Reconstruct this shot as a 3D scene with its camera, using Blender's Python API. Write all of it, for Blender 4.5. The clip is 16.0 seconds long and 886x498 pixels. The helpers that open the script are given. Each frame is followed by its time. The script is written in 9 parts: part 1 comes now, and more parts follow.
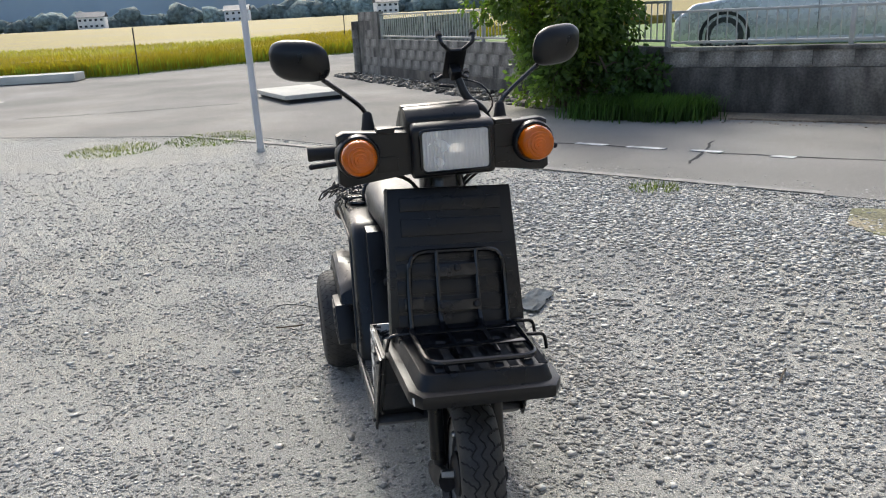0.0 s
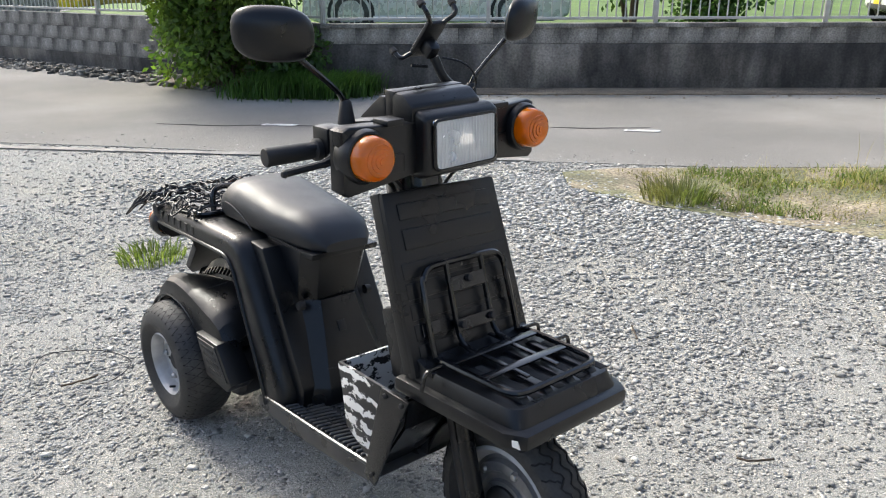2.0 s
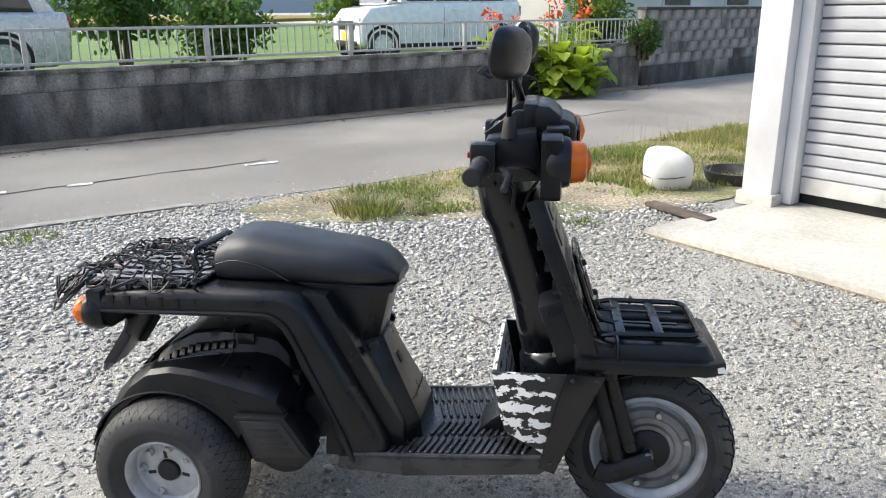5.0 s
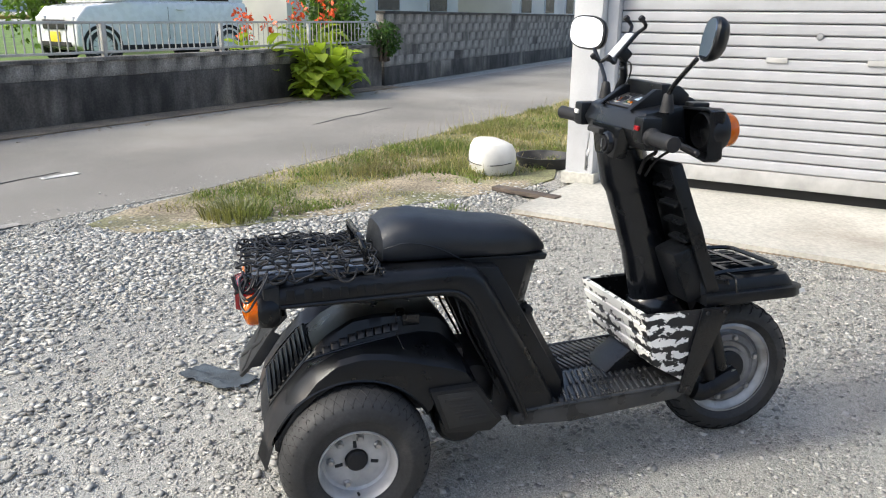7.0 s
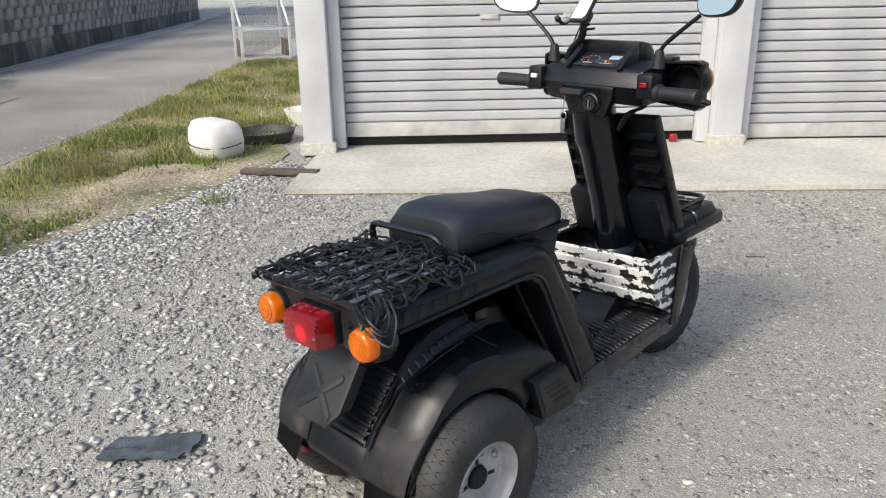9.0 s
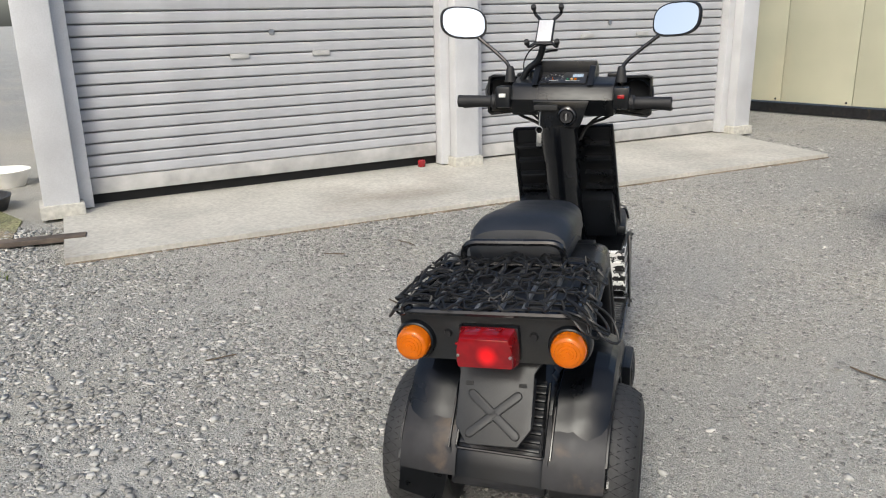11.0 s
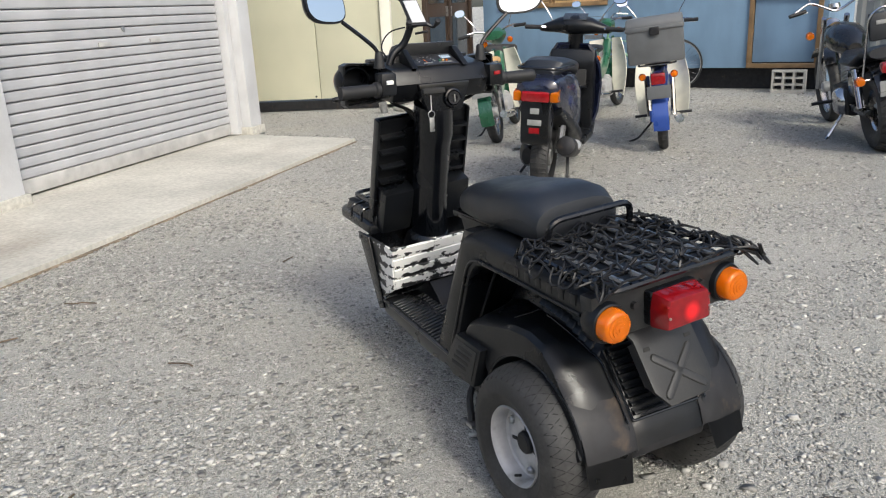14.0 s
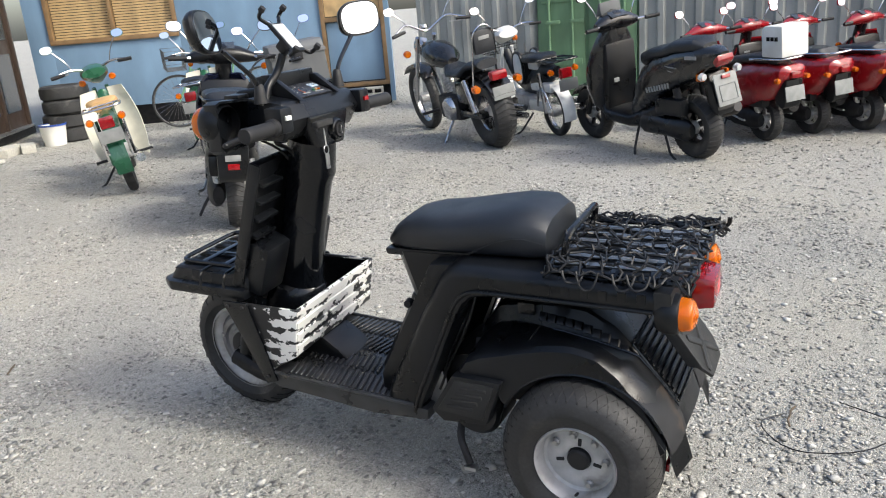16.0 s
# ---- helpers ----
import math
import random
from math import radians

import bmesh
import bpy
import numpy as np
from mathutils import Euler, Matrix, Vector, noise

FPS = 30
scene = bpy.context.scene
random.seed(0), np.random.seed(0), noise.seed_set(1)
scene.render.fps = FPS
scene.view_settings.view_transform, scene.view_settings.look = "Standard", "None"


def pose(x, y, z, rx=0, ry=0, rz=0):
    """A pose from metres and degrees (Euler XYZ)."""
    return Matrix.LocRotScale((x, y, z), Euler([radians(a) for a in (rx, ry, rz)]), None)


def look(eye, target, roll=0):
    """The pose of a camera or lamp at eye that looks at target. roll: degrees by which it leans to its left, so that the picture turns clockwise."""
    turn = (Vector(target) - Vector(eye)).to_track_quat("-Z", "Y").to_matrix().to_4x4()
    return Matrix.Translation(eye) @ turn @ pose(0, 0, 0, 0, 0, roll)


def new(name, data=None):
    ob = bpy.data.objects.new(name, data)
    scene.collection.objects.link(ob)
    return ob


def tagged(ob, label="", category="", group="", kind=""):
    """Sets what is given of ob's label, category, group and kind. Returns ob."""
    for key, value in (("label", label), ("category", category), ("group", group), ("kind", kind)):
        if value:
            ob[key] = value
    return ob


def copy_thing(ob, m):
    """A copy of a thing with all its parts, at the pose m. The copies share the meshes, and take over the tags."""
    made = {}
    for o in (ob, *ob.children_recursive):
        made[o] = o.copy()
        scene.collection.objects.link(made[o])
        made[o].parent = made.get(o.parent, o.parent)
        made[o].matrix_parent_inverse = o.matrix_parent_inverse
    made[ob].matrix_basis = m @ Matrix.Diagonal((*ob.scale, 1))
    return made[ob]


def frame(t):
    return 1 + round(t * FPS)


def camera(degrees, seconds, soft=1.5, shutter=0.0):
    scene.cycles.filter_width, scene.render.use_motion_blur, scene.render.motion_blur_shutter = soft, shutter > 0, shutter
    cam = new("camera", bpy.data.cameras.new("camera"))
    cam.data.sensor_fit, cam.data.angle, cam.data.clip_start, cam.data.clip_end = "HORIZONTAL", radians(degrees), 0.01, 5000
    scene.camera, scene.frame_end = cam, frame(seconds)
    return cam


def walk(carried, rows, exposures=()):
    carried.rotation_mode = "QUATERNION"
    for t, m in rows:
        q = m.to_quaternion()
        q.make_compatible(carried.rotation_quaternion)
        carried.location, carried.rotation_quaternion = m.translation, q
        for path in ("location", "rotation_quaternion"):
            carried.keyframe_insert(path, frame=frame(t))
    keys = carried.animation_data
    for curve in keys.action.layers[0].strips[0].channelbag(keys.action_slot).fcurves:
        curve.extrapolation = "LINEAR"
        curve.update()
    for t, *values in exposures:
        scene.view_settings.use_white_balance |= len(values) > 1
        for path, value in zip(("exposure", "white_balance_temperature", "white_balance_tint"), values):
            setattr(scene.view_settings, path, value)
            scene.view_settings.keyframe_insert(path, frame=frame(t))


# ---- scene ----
cam = camera(59.6, 16.0, soft=1.1)
METRES, EYE, TILT, LEAN, TURN = 8.95, 1.331, 0.0, 0.0, 0.0
ROWS = [
    (0.0, 0.0, 0.0, 0.0, -0.93, -17.33, 2.97),
    (0.5, -0.0267, 0.0076, -0.0024, -8.22, -17.92, 2.32),
    (1.0, -0.0588, 0.0125, 0.0006, -15.7, -18.69, 1.45),
    (1.5, -0.0759, 0.0349, -0.0029, -23.4, -19.45, 0.76),
    (2.0, -0.0911, 0.0605, 0.0002, -30.63, -19.84, 0.34),
    (2.5, -0.121, 0.0723, -0.0005, -37.5, -19.69, 0.44),
    (3.0, -0.1532, 0.0835, 0.0031, -44.35, -19.16, 0.85),
    (3.5, -0.1658, 0.1062, 0.0014, -51.31, -18.52, 1.34),
    (6.0, -0.2394, 0.2311, -0.0039, -81.72, -16.56, -0.72),
    (6.5, -0.2532, 0.2653, -0.002, -87.15, -16.52, -0.88),
    (7.0, -0.2416, 0.3027, -0.0069, -93.22, -16.82, -0.66),
    (7.5, -0.2318, 0.3279, -0.007, -100.24, -17.49, -0.17),
    (8.0, -0.2295, 0.3664, -0.0057, -108.07, -18.25, 0.2),
    (8.5, -0.2123, 0.3936, -0.0087, -115.84, -18.91, 0.57),
    (9.0, -0.1859, 0.4133, -0.0057, -123.42, -19.35, 0.96),
    (11.5, -0.0748, 0.5153, -0.0107, -158.27, -16.26, 0.73),
    (12.0, -0.0477, 0.5231, -0.0114, -164.91, -16.21, 0.13),
    (12.5, -0.0126, 0.5091, -0.0115, -172.17, -16.43, 0.33),
    (13.0, 0.014, 0.5083, -0.0121, -180.27, -16.73, 0.98),
    (13.5, 0.048, 0.5135, -0.011, -188.38, -17.04, 1.78),
    (14.0, 0.0758, 0.4967, -0.0144, -196.87, -17.34, 2.73),
    (14.5, 0.1011, 0.4726, -0.0124, -205.49, -17.6, 3.56),
    (15.0, 0.1323, 0.4598, -0.0131, -214.45, -17.75, 4.1),
    (15.5, 0.1512, 0.4442, -0.0117, -223.56, -17.67, 4.35),
    (16.0, 0.1636, 0.415, -0.0101, -231.98, -17.51, 4.49),
]
walk(cam, [(t, pose(0, 0, EYE, TILT, LEAN, TURN) @ pose(METRES * x, METRES * y, METRES * z, 90 + pitch, roll, yaw)) for t, x, y, z, yaw, pitch, roll in ROWS], exposures=[(0.0, 0.83), (1.5, 1.08), (3.5, 1.32), (7.0, 1.02), (9.0, 0.74), (11.5, 0.47), (12.5, 0.45), (14.0, 0.63), (16.0, 1.0)])

# ---- light: hazy sun from behind the three-wheeler, pale sky ----
SUN_AZ, SUN_EL = 101.0, 41.0          # degrees, from +x towards +y, and above the ground
world = bpy.data.worlds.new("sky")
scene.world = world
world.use_nodes = True
wn = world.node_tree.nodes
sky = wn.new("ShaderNodeTexSky")
sky.sky_type, sky.sun_disc = "NISHITA", False
sky.sun_elevation, sky.sun_rotation = radians(SUN_EL), radians(90 - SUN_AZ)
sky.air_density, sky.dust_density, sky.ozone_density = 1.0, 3.6, 1.0
wn["Background"].inputs["Strength"].default_value = 0.15
world.node_tree.links.new(sky.outputs[0], wn["Background"].inputs["Color"])
sun_data = bpy.data.lights.new("sun", "SUN")
sun_data.energy, sun_data.angle, sun_data.color = 1.42, radians(11), (0.945, 0.965, 0.88)
sun = new("sun", sun_data)
sun_way = Vector((math.cos(radians(SUN_AZ)) * math.cos(radians(SUN_EL)), math.sin(radians(SUN_AZ)) * math.cos(radians(SUN_EL)), math.sin(radians(SUN_EL))))
sun.matrix_world = look(sun_way * 40, (0, 0, 0))

# ---- materials ----
def mat(name, color, rough=0.6, metal=0.0, vary=0.15, scale=8.0, fine=0.0, fine_scale=120.0, color2=None, mask=(0.45, 0.6), bump=0.0, bump_scale=60.0, rand=0.0, coat=0.0, trans=0.0, spec=0.5, sub=0.0, island=0.0, rough_vary=0.1, thin=0.0, streak=0.0):
    """A surface with a base colour, blotches at one scale, grain at another, a second colour through a noise mask, and relief."""
    m = bpy.data.materials.new(name)
    m.use_nodes = True
    n, l = m.node_tree.nodes, m.node_tree.links
    b = n["Principled BSDF"]
    co = n.new("ShaderNodeTexCoord")
    def noise_tex(s, detail=5.0, dist=0.0):
        t = n.new("ShaderNodeTexNoise")
        t.inputs["Scale"].default_value, t.inputs["Detail"].default_value, t.inputs["Distortion"].default_value = s, detail, dist
        l.new(co.outputs["Object"], t.inputs["Vector"])
        return t.outputs["Fac"]
    def mixed(fac, a, c, blend="MIX"):
        x = n.new("ShaderNodeMix")
        x.data_type, x.blend_type = "RGBA", blend
        for src, k in ((fac, 0), (a, 6), (c, 7)):
            if hasattr(src, "links"):
                l.new(src, x.inputs[k])
            else:
                x.inputs[k].default_value = src if k == 0 else (*src, 1)
        return x.outputs[2]
    def ranged(v, a, c, lo=0.0, hi=1.0):
        r = n.new("ShaderNodeMapRange")
        l.new(v, r.inputs[0])
        for i, q in enumerate((a, c, lo, hi)):
            r.inputs[i + 1].default_value = q
        return r.outputs[0]
    col = tuple(color)
    blotch = noise_tex(scale)
    if color2:
        col = mixed(ranged(noise_tex(scale * 0.6, 8, 0.6), *mask), col, color2)
    if vary:
        col = mixed(1.0, col, ranged_color(n, l, blotch, 1 - vary * 1.6, 1 + vary * 1.6), "MULTIPLY")
    if fine:
        col = mixed(1.0, col, ranged_color(n, l, noise_tex(fine_scale, 3), 1 - fine * 1.8, 1 + fine * 1.8), "MULTIPLY")
    if streak:
        mp = n.new("ShaderNodeMapping")
        mp.inputs["Scale"].default_value = (4.5, 4.5, 1.3)
        l.new(co.outputs["Object"], mp.inputs["Vector"])
        run = n.new("ShaderNodeTexNoise")
        run.inputs["Scale"].default_value, run.inputs["Detail"].default_value = 1.0, 7.0
        l.new(mp.outputs[0], run.inputs["Vector"])
        col = mixed(1.0, col, ranged_color(n, l, run.outputs["Fac"], 1 - streak, 1 + streak * 0.8, 0.38, 0.64), "MULTIPLY")
    for amount, node, socket in ((rand, "ShaderNodeObjectInfo", "Random"), (island, "ShaderNodeNewGeometry", "Random Per Island")):
        if amount:
            col = mixed(1.0, col, ranged_color(n, l, n.new(node).outputs[socket], 1 - amount, 1 + amount, 0, 1), "MULTIPLY")
    if hasattr(col, "links"):
        l.new(col, b.inputs["Base Color"])
    else:
        b.inputs["Base Color"].default_value = (*col, 1)
    l.new(ranged(blotch, 0.3, 0.7, max(0.02, rough - rough_vary), min(1, rough + rough_vary)), b.inputs["Roughness"])
    b.inputs["Metallic"].default_value = metal
    b.inputs["Coat Weight"].default_value = coat
    b.inputs["Coat Roughness"].default_value = 0.08
    b.inputs["Transmission Weight"].default_value = trans
    b.inputs["Specular IOR Level"].default_value = spec
    b.inputs["Subsurface Weight"].default_value = sub
    b.inputs["Subsurface Radius"].default_value = (0.02, 0.015, 0.01)
    if bump:
        u = n.new("ShaderNodeBump")
        u.inputs["Strength"].default_value, u.inputs["Distance"].default_value = min(1, bump), 0.004
        l.new(noise_tex(bump_scale, 4), u.inputs["Height"])
        l.new(u.outputs[0], b.inputs["Normal"])
    if thin and hasattr(col, "links"):
        tr = n.new("ShaderNodeBsdfTranslucent")
        l.new(mixed(1.0, col, (1.5, 1.6, 0.9), "MULTIPLY"), tr.inputs["Color"])
        ms = n.new("ShaderNodeMixShader")
        ms.inputs[0].default_value = thin
        l.new(b.outputs[0], ms.inputs[1])
        l.new(tr.outputs[0], ms.inputs[2])
        l.new(ms.outputs[0], n["Material Output"].inputs[0])
    return m


def ranged_color(n, l, v, lo, hi, a=0.3, c=0.7):
    r = n.new("ShaderNodeMapRange")
    l.new(v, r.inputs[0])
    for i, q in enumerate((a, c, lo, hi)):
        r.inputs[i + 1].default_value = q
    k = n.new("ShaderNodeCombineColor")
    for i in range(3):
        l.new(r.outputs[0], k.inputs[i])
    return k.outputs[0]


def glow(name, color, strength):
    m = mat(name, color, 0.3, vary=0)
    m.node_tree.nodes["Principled BSDF"].inputs["Emission Color"].default_value = (*color, 1)
    m.node_tree.nodes["Principled BSDF"].inputs["Emission Strength"].default_value = strength
    return m


M = {}
def defmat(key, *a, **k):
    M[key] = mat(key, *a, **k)

defmat("pebble", (0.335, 0.327, 0.303), 0.9, vary=0.15, scale=30, island=0.5, spec=0.2)
defmat("white_stone", (0.385, 0.376, 0.348), 0.9, vary=0.15, scale=30, island=0.45, spec=0.2)
defmat("asphalt", (0.226, 0.215, 0.196), 0.95, spec=0.1, vary=0.14, scale=0.5, fine=0.22, fine_scale=160, color2=(0.30, 0.282, 0.25), mask=(0.46, 0.66), bump=0.6, bump_scale=220)
defmat("road_paint", (0.60, 0.59, 0.56), 0.8, vary=0.2, scale=14, color2=(0.26, 0.26, 0.25), mask=(0.5, 0.6))
defmat("road_dust", (0.30, 0.285, 0.258), 0.9, vary=0.2, scale=6, color2=(0.24, 0.23, 0.21), mask=(0.42, 0.56), fine=0.2, fine_scale=90)
defmat("rice_top", (0.185, 0.137, 0.008), 0.8, vary=0.12, scale=0.12, fine=0.25, fine_scale=6, bump=1.0, bump_scale=5)
defmat("verge_soil", (0.27, 0.225, 0.155), 0.95, vary=0.25, scale=2.5, fine=0.35, fine_scale=60, color2=(0.17, 0.17, 0.085), mask=(0.44, 0.56), bump=1.0, bump_scale=60)
defmat("concrete", (0.455, 0.440, 0.390), 0.88, vary=0.12, scale=1.3, fine=0.08, fine_scale=40, color2=(0.36, 0.33, 0.28), mask=(0.54, 0.74), bump=0.3, bump_scale=90)
defmat("earth", (0.21, 0.165, 0.115), 0.95, vary=0.25, scale=3, fine=0.3, fine_scale=60, bump=1.0, bump_scale=40)
defmat("block_wall", (0.185, 0.172, 0.152), 0.92, vary=0.28, scale=1.6, fine=0.18, fine_scale=50, color2=(0.065, 0.058, 0.05), mask=(0.48, 0.66), bump=0.7, bump_scale=60, rand=0.10, streak=0.5)
defmat("base_wall", (0.075, 0.069, 0.062), 0.95, vary=0.35, scale=1.2, fine=0.15, fine_scale=40, color2=(0.18, 0.16, 0.135), mask=(0.54, 0.7), bump=0.6, bump_scale=40, streak=0.45)
defmat("rail", (0.42, 0.41, 0.39), 0.5, 0.4, vary=0.1)
defmat("white_metal", (0.52, 0.525, 0.535), 0.5, vary=0.06, scale=3, fine=0.03, color2=(0.50, 0.48, 0.44), mask=(0.60, 0.75), streak=0.05)
defmat("shutter", (0.40, 0.405, 0.418), 0.55, spec=0.3, vary=0.06, scale=2.5, fine=0.03, rand=0.05, streak=0.06)
defmat("shutter_bar", (0.40, 0.395, 0.38), 0.6, vary=0.12)
defmat("dark_gap", (0.02, 0.02, 0.02), 0.9, vary=0.1)
defmat("cream_panel", (0.45, 0.445, 0.335), 0.55, vary=0.05, scale=1.5, fine=0.03, color2=(0.5, 0.47, 0.34), mask=(0.62, 0.78))
defmat("white_panel", (0.72, 0.70, 0.60), 0.55, vary=0.06, scale=4, color2=(0.35, 0.25, 0.15), mask=(0.68, 0.74))
defmat("brown_door", (0.045, 0.03, 0.022), 0.4, vary=0.15)
defmat("blue_panel", (0.155, 0.25, 0.36), 0.55, vary=0.07, scale=1.2, fine=0.03, color2=(0.18, 0.285, 0.41), mask=(0.55, 0.75), streak=0.08)
defmat("brown_frame", (0.20, 0.125, 0.06), 0.5, vary=0.15)
defmat("blind", (0.45, 0.31, 0.15), 0.7, vary=0.15)
defmat("container_green", (0.125, 0.225, 0.125), 0.6, vary=0.15, scale=2, color2=(0.19, 0.11, 0.06), mask=(0.60, 0.7), streak=0.18)
defmat("corrugated", (0.28, 0.292, 0.278), 0.55, vary=0.12, scale=2, color2=(0.26, 0.14, 0.07), mask=(0.62, 0.72), streak=0.15)
defmat("black_plastic", (0.0042, 0.0050, 0.0066), 0.33, spec=0.37, vary=0.25, scale=9, fine=0.12, fine_scale=300, bump=0.10, bump_scale=500, rough_vary=0.10, color2=(0.0072, 0.0076, 0.0084), mask=(0.52, 0.7))
defmat("bare_plastic", (0.014, 0.015, 0.0165), 0.46, spec=0.42, vary=0.15, scale=12, fine=0.1, fine_scale=260, bump=0.15, bump_scale=420, color2=(0.024, 0.0235, 0.023), mask=(0.5, 0.68))
defmat("groove", (0.006, 0.006, 0.006), 0.85, vary=0.1)
defmat("black_gloss", (0.003, 0.0036, 0.005), 0.20, spec=0.5, vary=0.2, scale=12, rough_vary=0.10)
defmat("vinyl", (0.0085, 0.011, 0.0155), 0.44, spec=0.55, vary=0.15, scale=10, bump=0.25, bump_scale=420, rough_vary=0.08)
defmat("rubber", (0.022, 0.022, 0.0225), 0.62, vary=0.25, scale=12, fine=0.12, color2=(0.055, 0.052, 0.048), mask=(0.55, 0.74), bump=0.15, bump_scale=200)
defmat("worn_rubber", (0.030, 0.031, 0.033), 0.32, vary=0.3, scale=14, color2=(0.055, 0.052, 0.048), mask=(0.55, 0.72))
defmat("grip", (0.008, 0.008, 0.009), 0.65, vary=0.1)
defmat("alloy", (0.42, 0.42, 0.42), 0.45, 0.25, vary=0.15, scale=20, color2=(0.25, 0.24, 0.22), mask=(0.58, 0.72))
defmat("dull_alloy", (0.22, 0.22, 0.225), 0.38, 0.5, vary=0.2, scale=16, color2=(0.10, 0.095, 0.09), mask=(0.5, 0.66))
defmat("dark_steel", (0.022, 0.022, 0.024), 0.5, 0.5, vary=0.25, scale=20, color2=(0.06, 0.045, 0.035), mask=(0.6, 0.72))
defmat("chrome", (0.50, 0.50, 0.51), 0.18, 1.0, vary=0.08)
defmat("steel", (0.4, 0.4, 0.4), 0.35, 0.9, vary=0.15, scale=25)
defmat("mirror", (0.68, 0.72, 0.76), 0.015, 1.0, vary=0, rough_vary=0.0)
defmat("amber", (1.0, 0.24, 0.004), 0.08, vary=0.05, scale=60, trans=0.62)
defmat("amber_bowl", (0.45, 0.32, 0.18), 0.3, 0.3, vary=0.1, scale=40)
defmat("amber_core", (0.9, 0.45, 0.08), 0.3, vary=0.05)
defmat("red_lens", (0.24, 0.004, 0.007), 0.14, vary=0.15, scale=40, sub=0.08, coat=0.5)
defmat("clear_lens", (0.88, 0.89, 0.9), 0.22, vary=0.03, trans=0.6)
defmat("reflector", (0.8, 0.8, 0.8), 0.2, 1.0, vary=0.05, scale=30)
defmat("dial_print", (0.30, 0.38, 0.46), 0.4, vary=0.1)
defmat("dial", (0.02, 0.02, 0.022), 0.3, vary=0.1)
defmat("cord", (0.006, 0.006, 0.0065), 0.5, vary=0.15)
defmat("white_plastic", (0.72, 0.71, 0.67), 0.5, vary=0.08, scale=6)
defmat("sack", (0.62, 0.61, 0.57), 0.75, vary=0.08, scale=6, color2=(0.4, 0.38, 0.32), mask=(0.6, 0.75), bump=0.4, bump_scale=30)
defmat("rag", (0.055, 0.068, 0.080), 0.9, vary=0.3, scale=18, bump=0.6, bump_scale=160)
defmat("bark", (0.10, 0.075, 0.05), 0.9, vary=0.3, scale=14, bump=0.8, bump_scale=40)
defmat("leaf", (0.085, 0.145, 0.030), 0.5, thin=0.5, vary=0.25, scale=2.5, color2=(0.13, 0.19, 0.028), mask=(0.5, 0.62), island=0.4)
defmat("dark_leaf", (0.055, 0.11, 0.026), 0.55, thin=0.45, vary=0.25, scale=2.0, island=0.4)
defmat("canna_leaf", (0.27, 0.34, 0.04), 0.45, thin=0.4, vary=0.12, scale=4, color2=(0.08, 0.19, 0.03), mask=(0.56, 0.72), rand=0.25)
defmat("petal", (0.75, 0.10, 0.015), 0.5, vary=0.1, island=0.2)
defmat("grass", (0.135, 0.175, 0.045), 0.6, thin=0.4, vary=0.2, scale=0.9, color2=(0.28, 0.245, 0.11), mask=(0.46, 0.62), island=0.45)
defmat("straw", (0.36, 0.30, 0.16), 0.7, thin=0.3, vary=0.2, scale=0.9, island=0.4)
defmat("lawn", (0.10, 0.17, 0.03), 0.9, vary=0.2, scale=1, fine=0.2, fine_scale=40, bump=0.6, bump_scale=40)
defmat("rice", (0.25, 0.195, 0.010), 0.65, thin=0.4, vary=0.12, scale=0.15, color2=(0.33, 0.36, 0.05), mask=(0.5, 0.7), island=0.25)
defmat("rice_green", (0.22, 0.30, 0.03), 0.65, thin=0.4, vary=0.15, scale=0.8, island=0.3)
# wood colour lightened and greyed by painted-in distance haze
defmat("far_wood", (0.13, 0.17, 0.16), 0.9, vary=0.3, scale=0.06, fine=0.3, fine_scale=0.5)
# pale blue-grey carries the distance haze over the hills
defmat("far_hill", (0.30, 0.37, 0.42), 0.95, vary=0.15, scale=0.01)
defmat("roof_tile", (0.10, 0.105, 0.115), 0.6, vary=0.15, scale=1)
defmat("plaster", (0.62, 0.60, 0.56), 0.8, vary=0.08, scale=0.8)
defmat("window_dark", (0.03, 0.035, 0.04), 0.08, vary=0.1, coat=0.6)
defmat("car_silver", (0.50, 0.51, 0.53), 0.28, 0.35, vary=0.03, coat=0.8)
defmat("car_white", (0.75, 0.76, 0.77), 0.28, vary=0.03, coat=0.8)
defmat("car_glass", (0.02, 0.025, 0.03), 0.06, vary=0, coat=0.8)
defmat("yellow_plate", (0.75, 0.55, 0.02), 0.5, vary=0.05)
defmat("plate_white", (0.24, 0.245, 0.24), 0.6, vary=0.08, scale=20, spec=0.3)
defmat("paint_blue", (0.007, 0.010, 0.028), 0.25, vary=0.1, coat=0.5)
defmat("paint_blue_bright", (0.02, 0.06, 0.28), 0.35, vary=0.1, coat=0.5)
defmat("paint_black", (0.004, 0.0042, 0.005), 0.25, vary=0.1, coat=0.5)
defmat("paint_green", (0.012, 0.085, 0.04), 0.3, vary=0.1, coat=0.5)
defmat("paint_green_pale", (0.16, 0.33, 0.19), 0.35, vary=0.08, coat=0.4)
defmat("paint_cream", (0.62, 0.60, 0.50), 0.35, vary=0.08, coat=0.3)
defmat("paint_white", (0.72, 0.72, 0.70), 0.35, vary=0.06, coat=0.3)
defmat("paint_red", (0.25, 0.006, 0.010), 0.22, vary=0.08, coat=0.6)
defmat("tan", (0.45, 0.28, 0.12), 0.6, vary=0.1)
defmat("grey_plastic", (0.10, 0.105, 0.11), 0.55, vary=0.1)
defmat("wood_plank", (0.09, 0.07, 0.055), 0.85, vary=0.3, scale=9, bump=0.6, bump_scale=60)
M["headlamp_bulb"] = glow("headlamp_bulb", (1.0, 0.92, 0.82), 0.35)

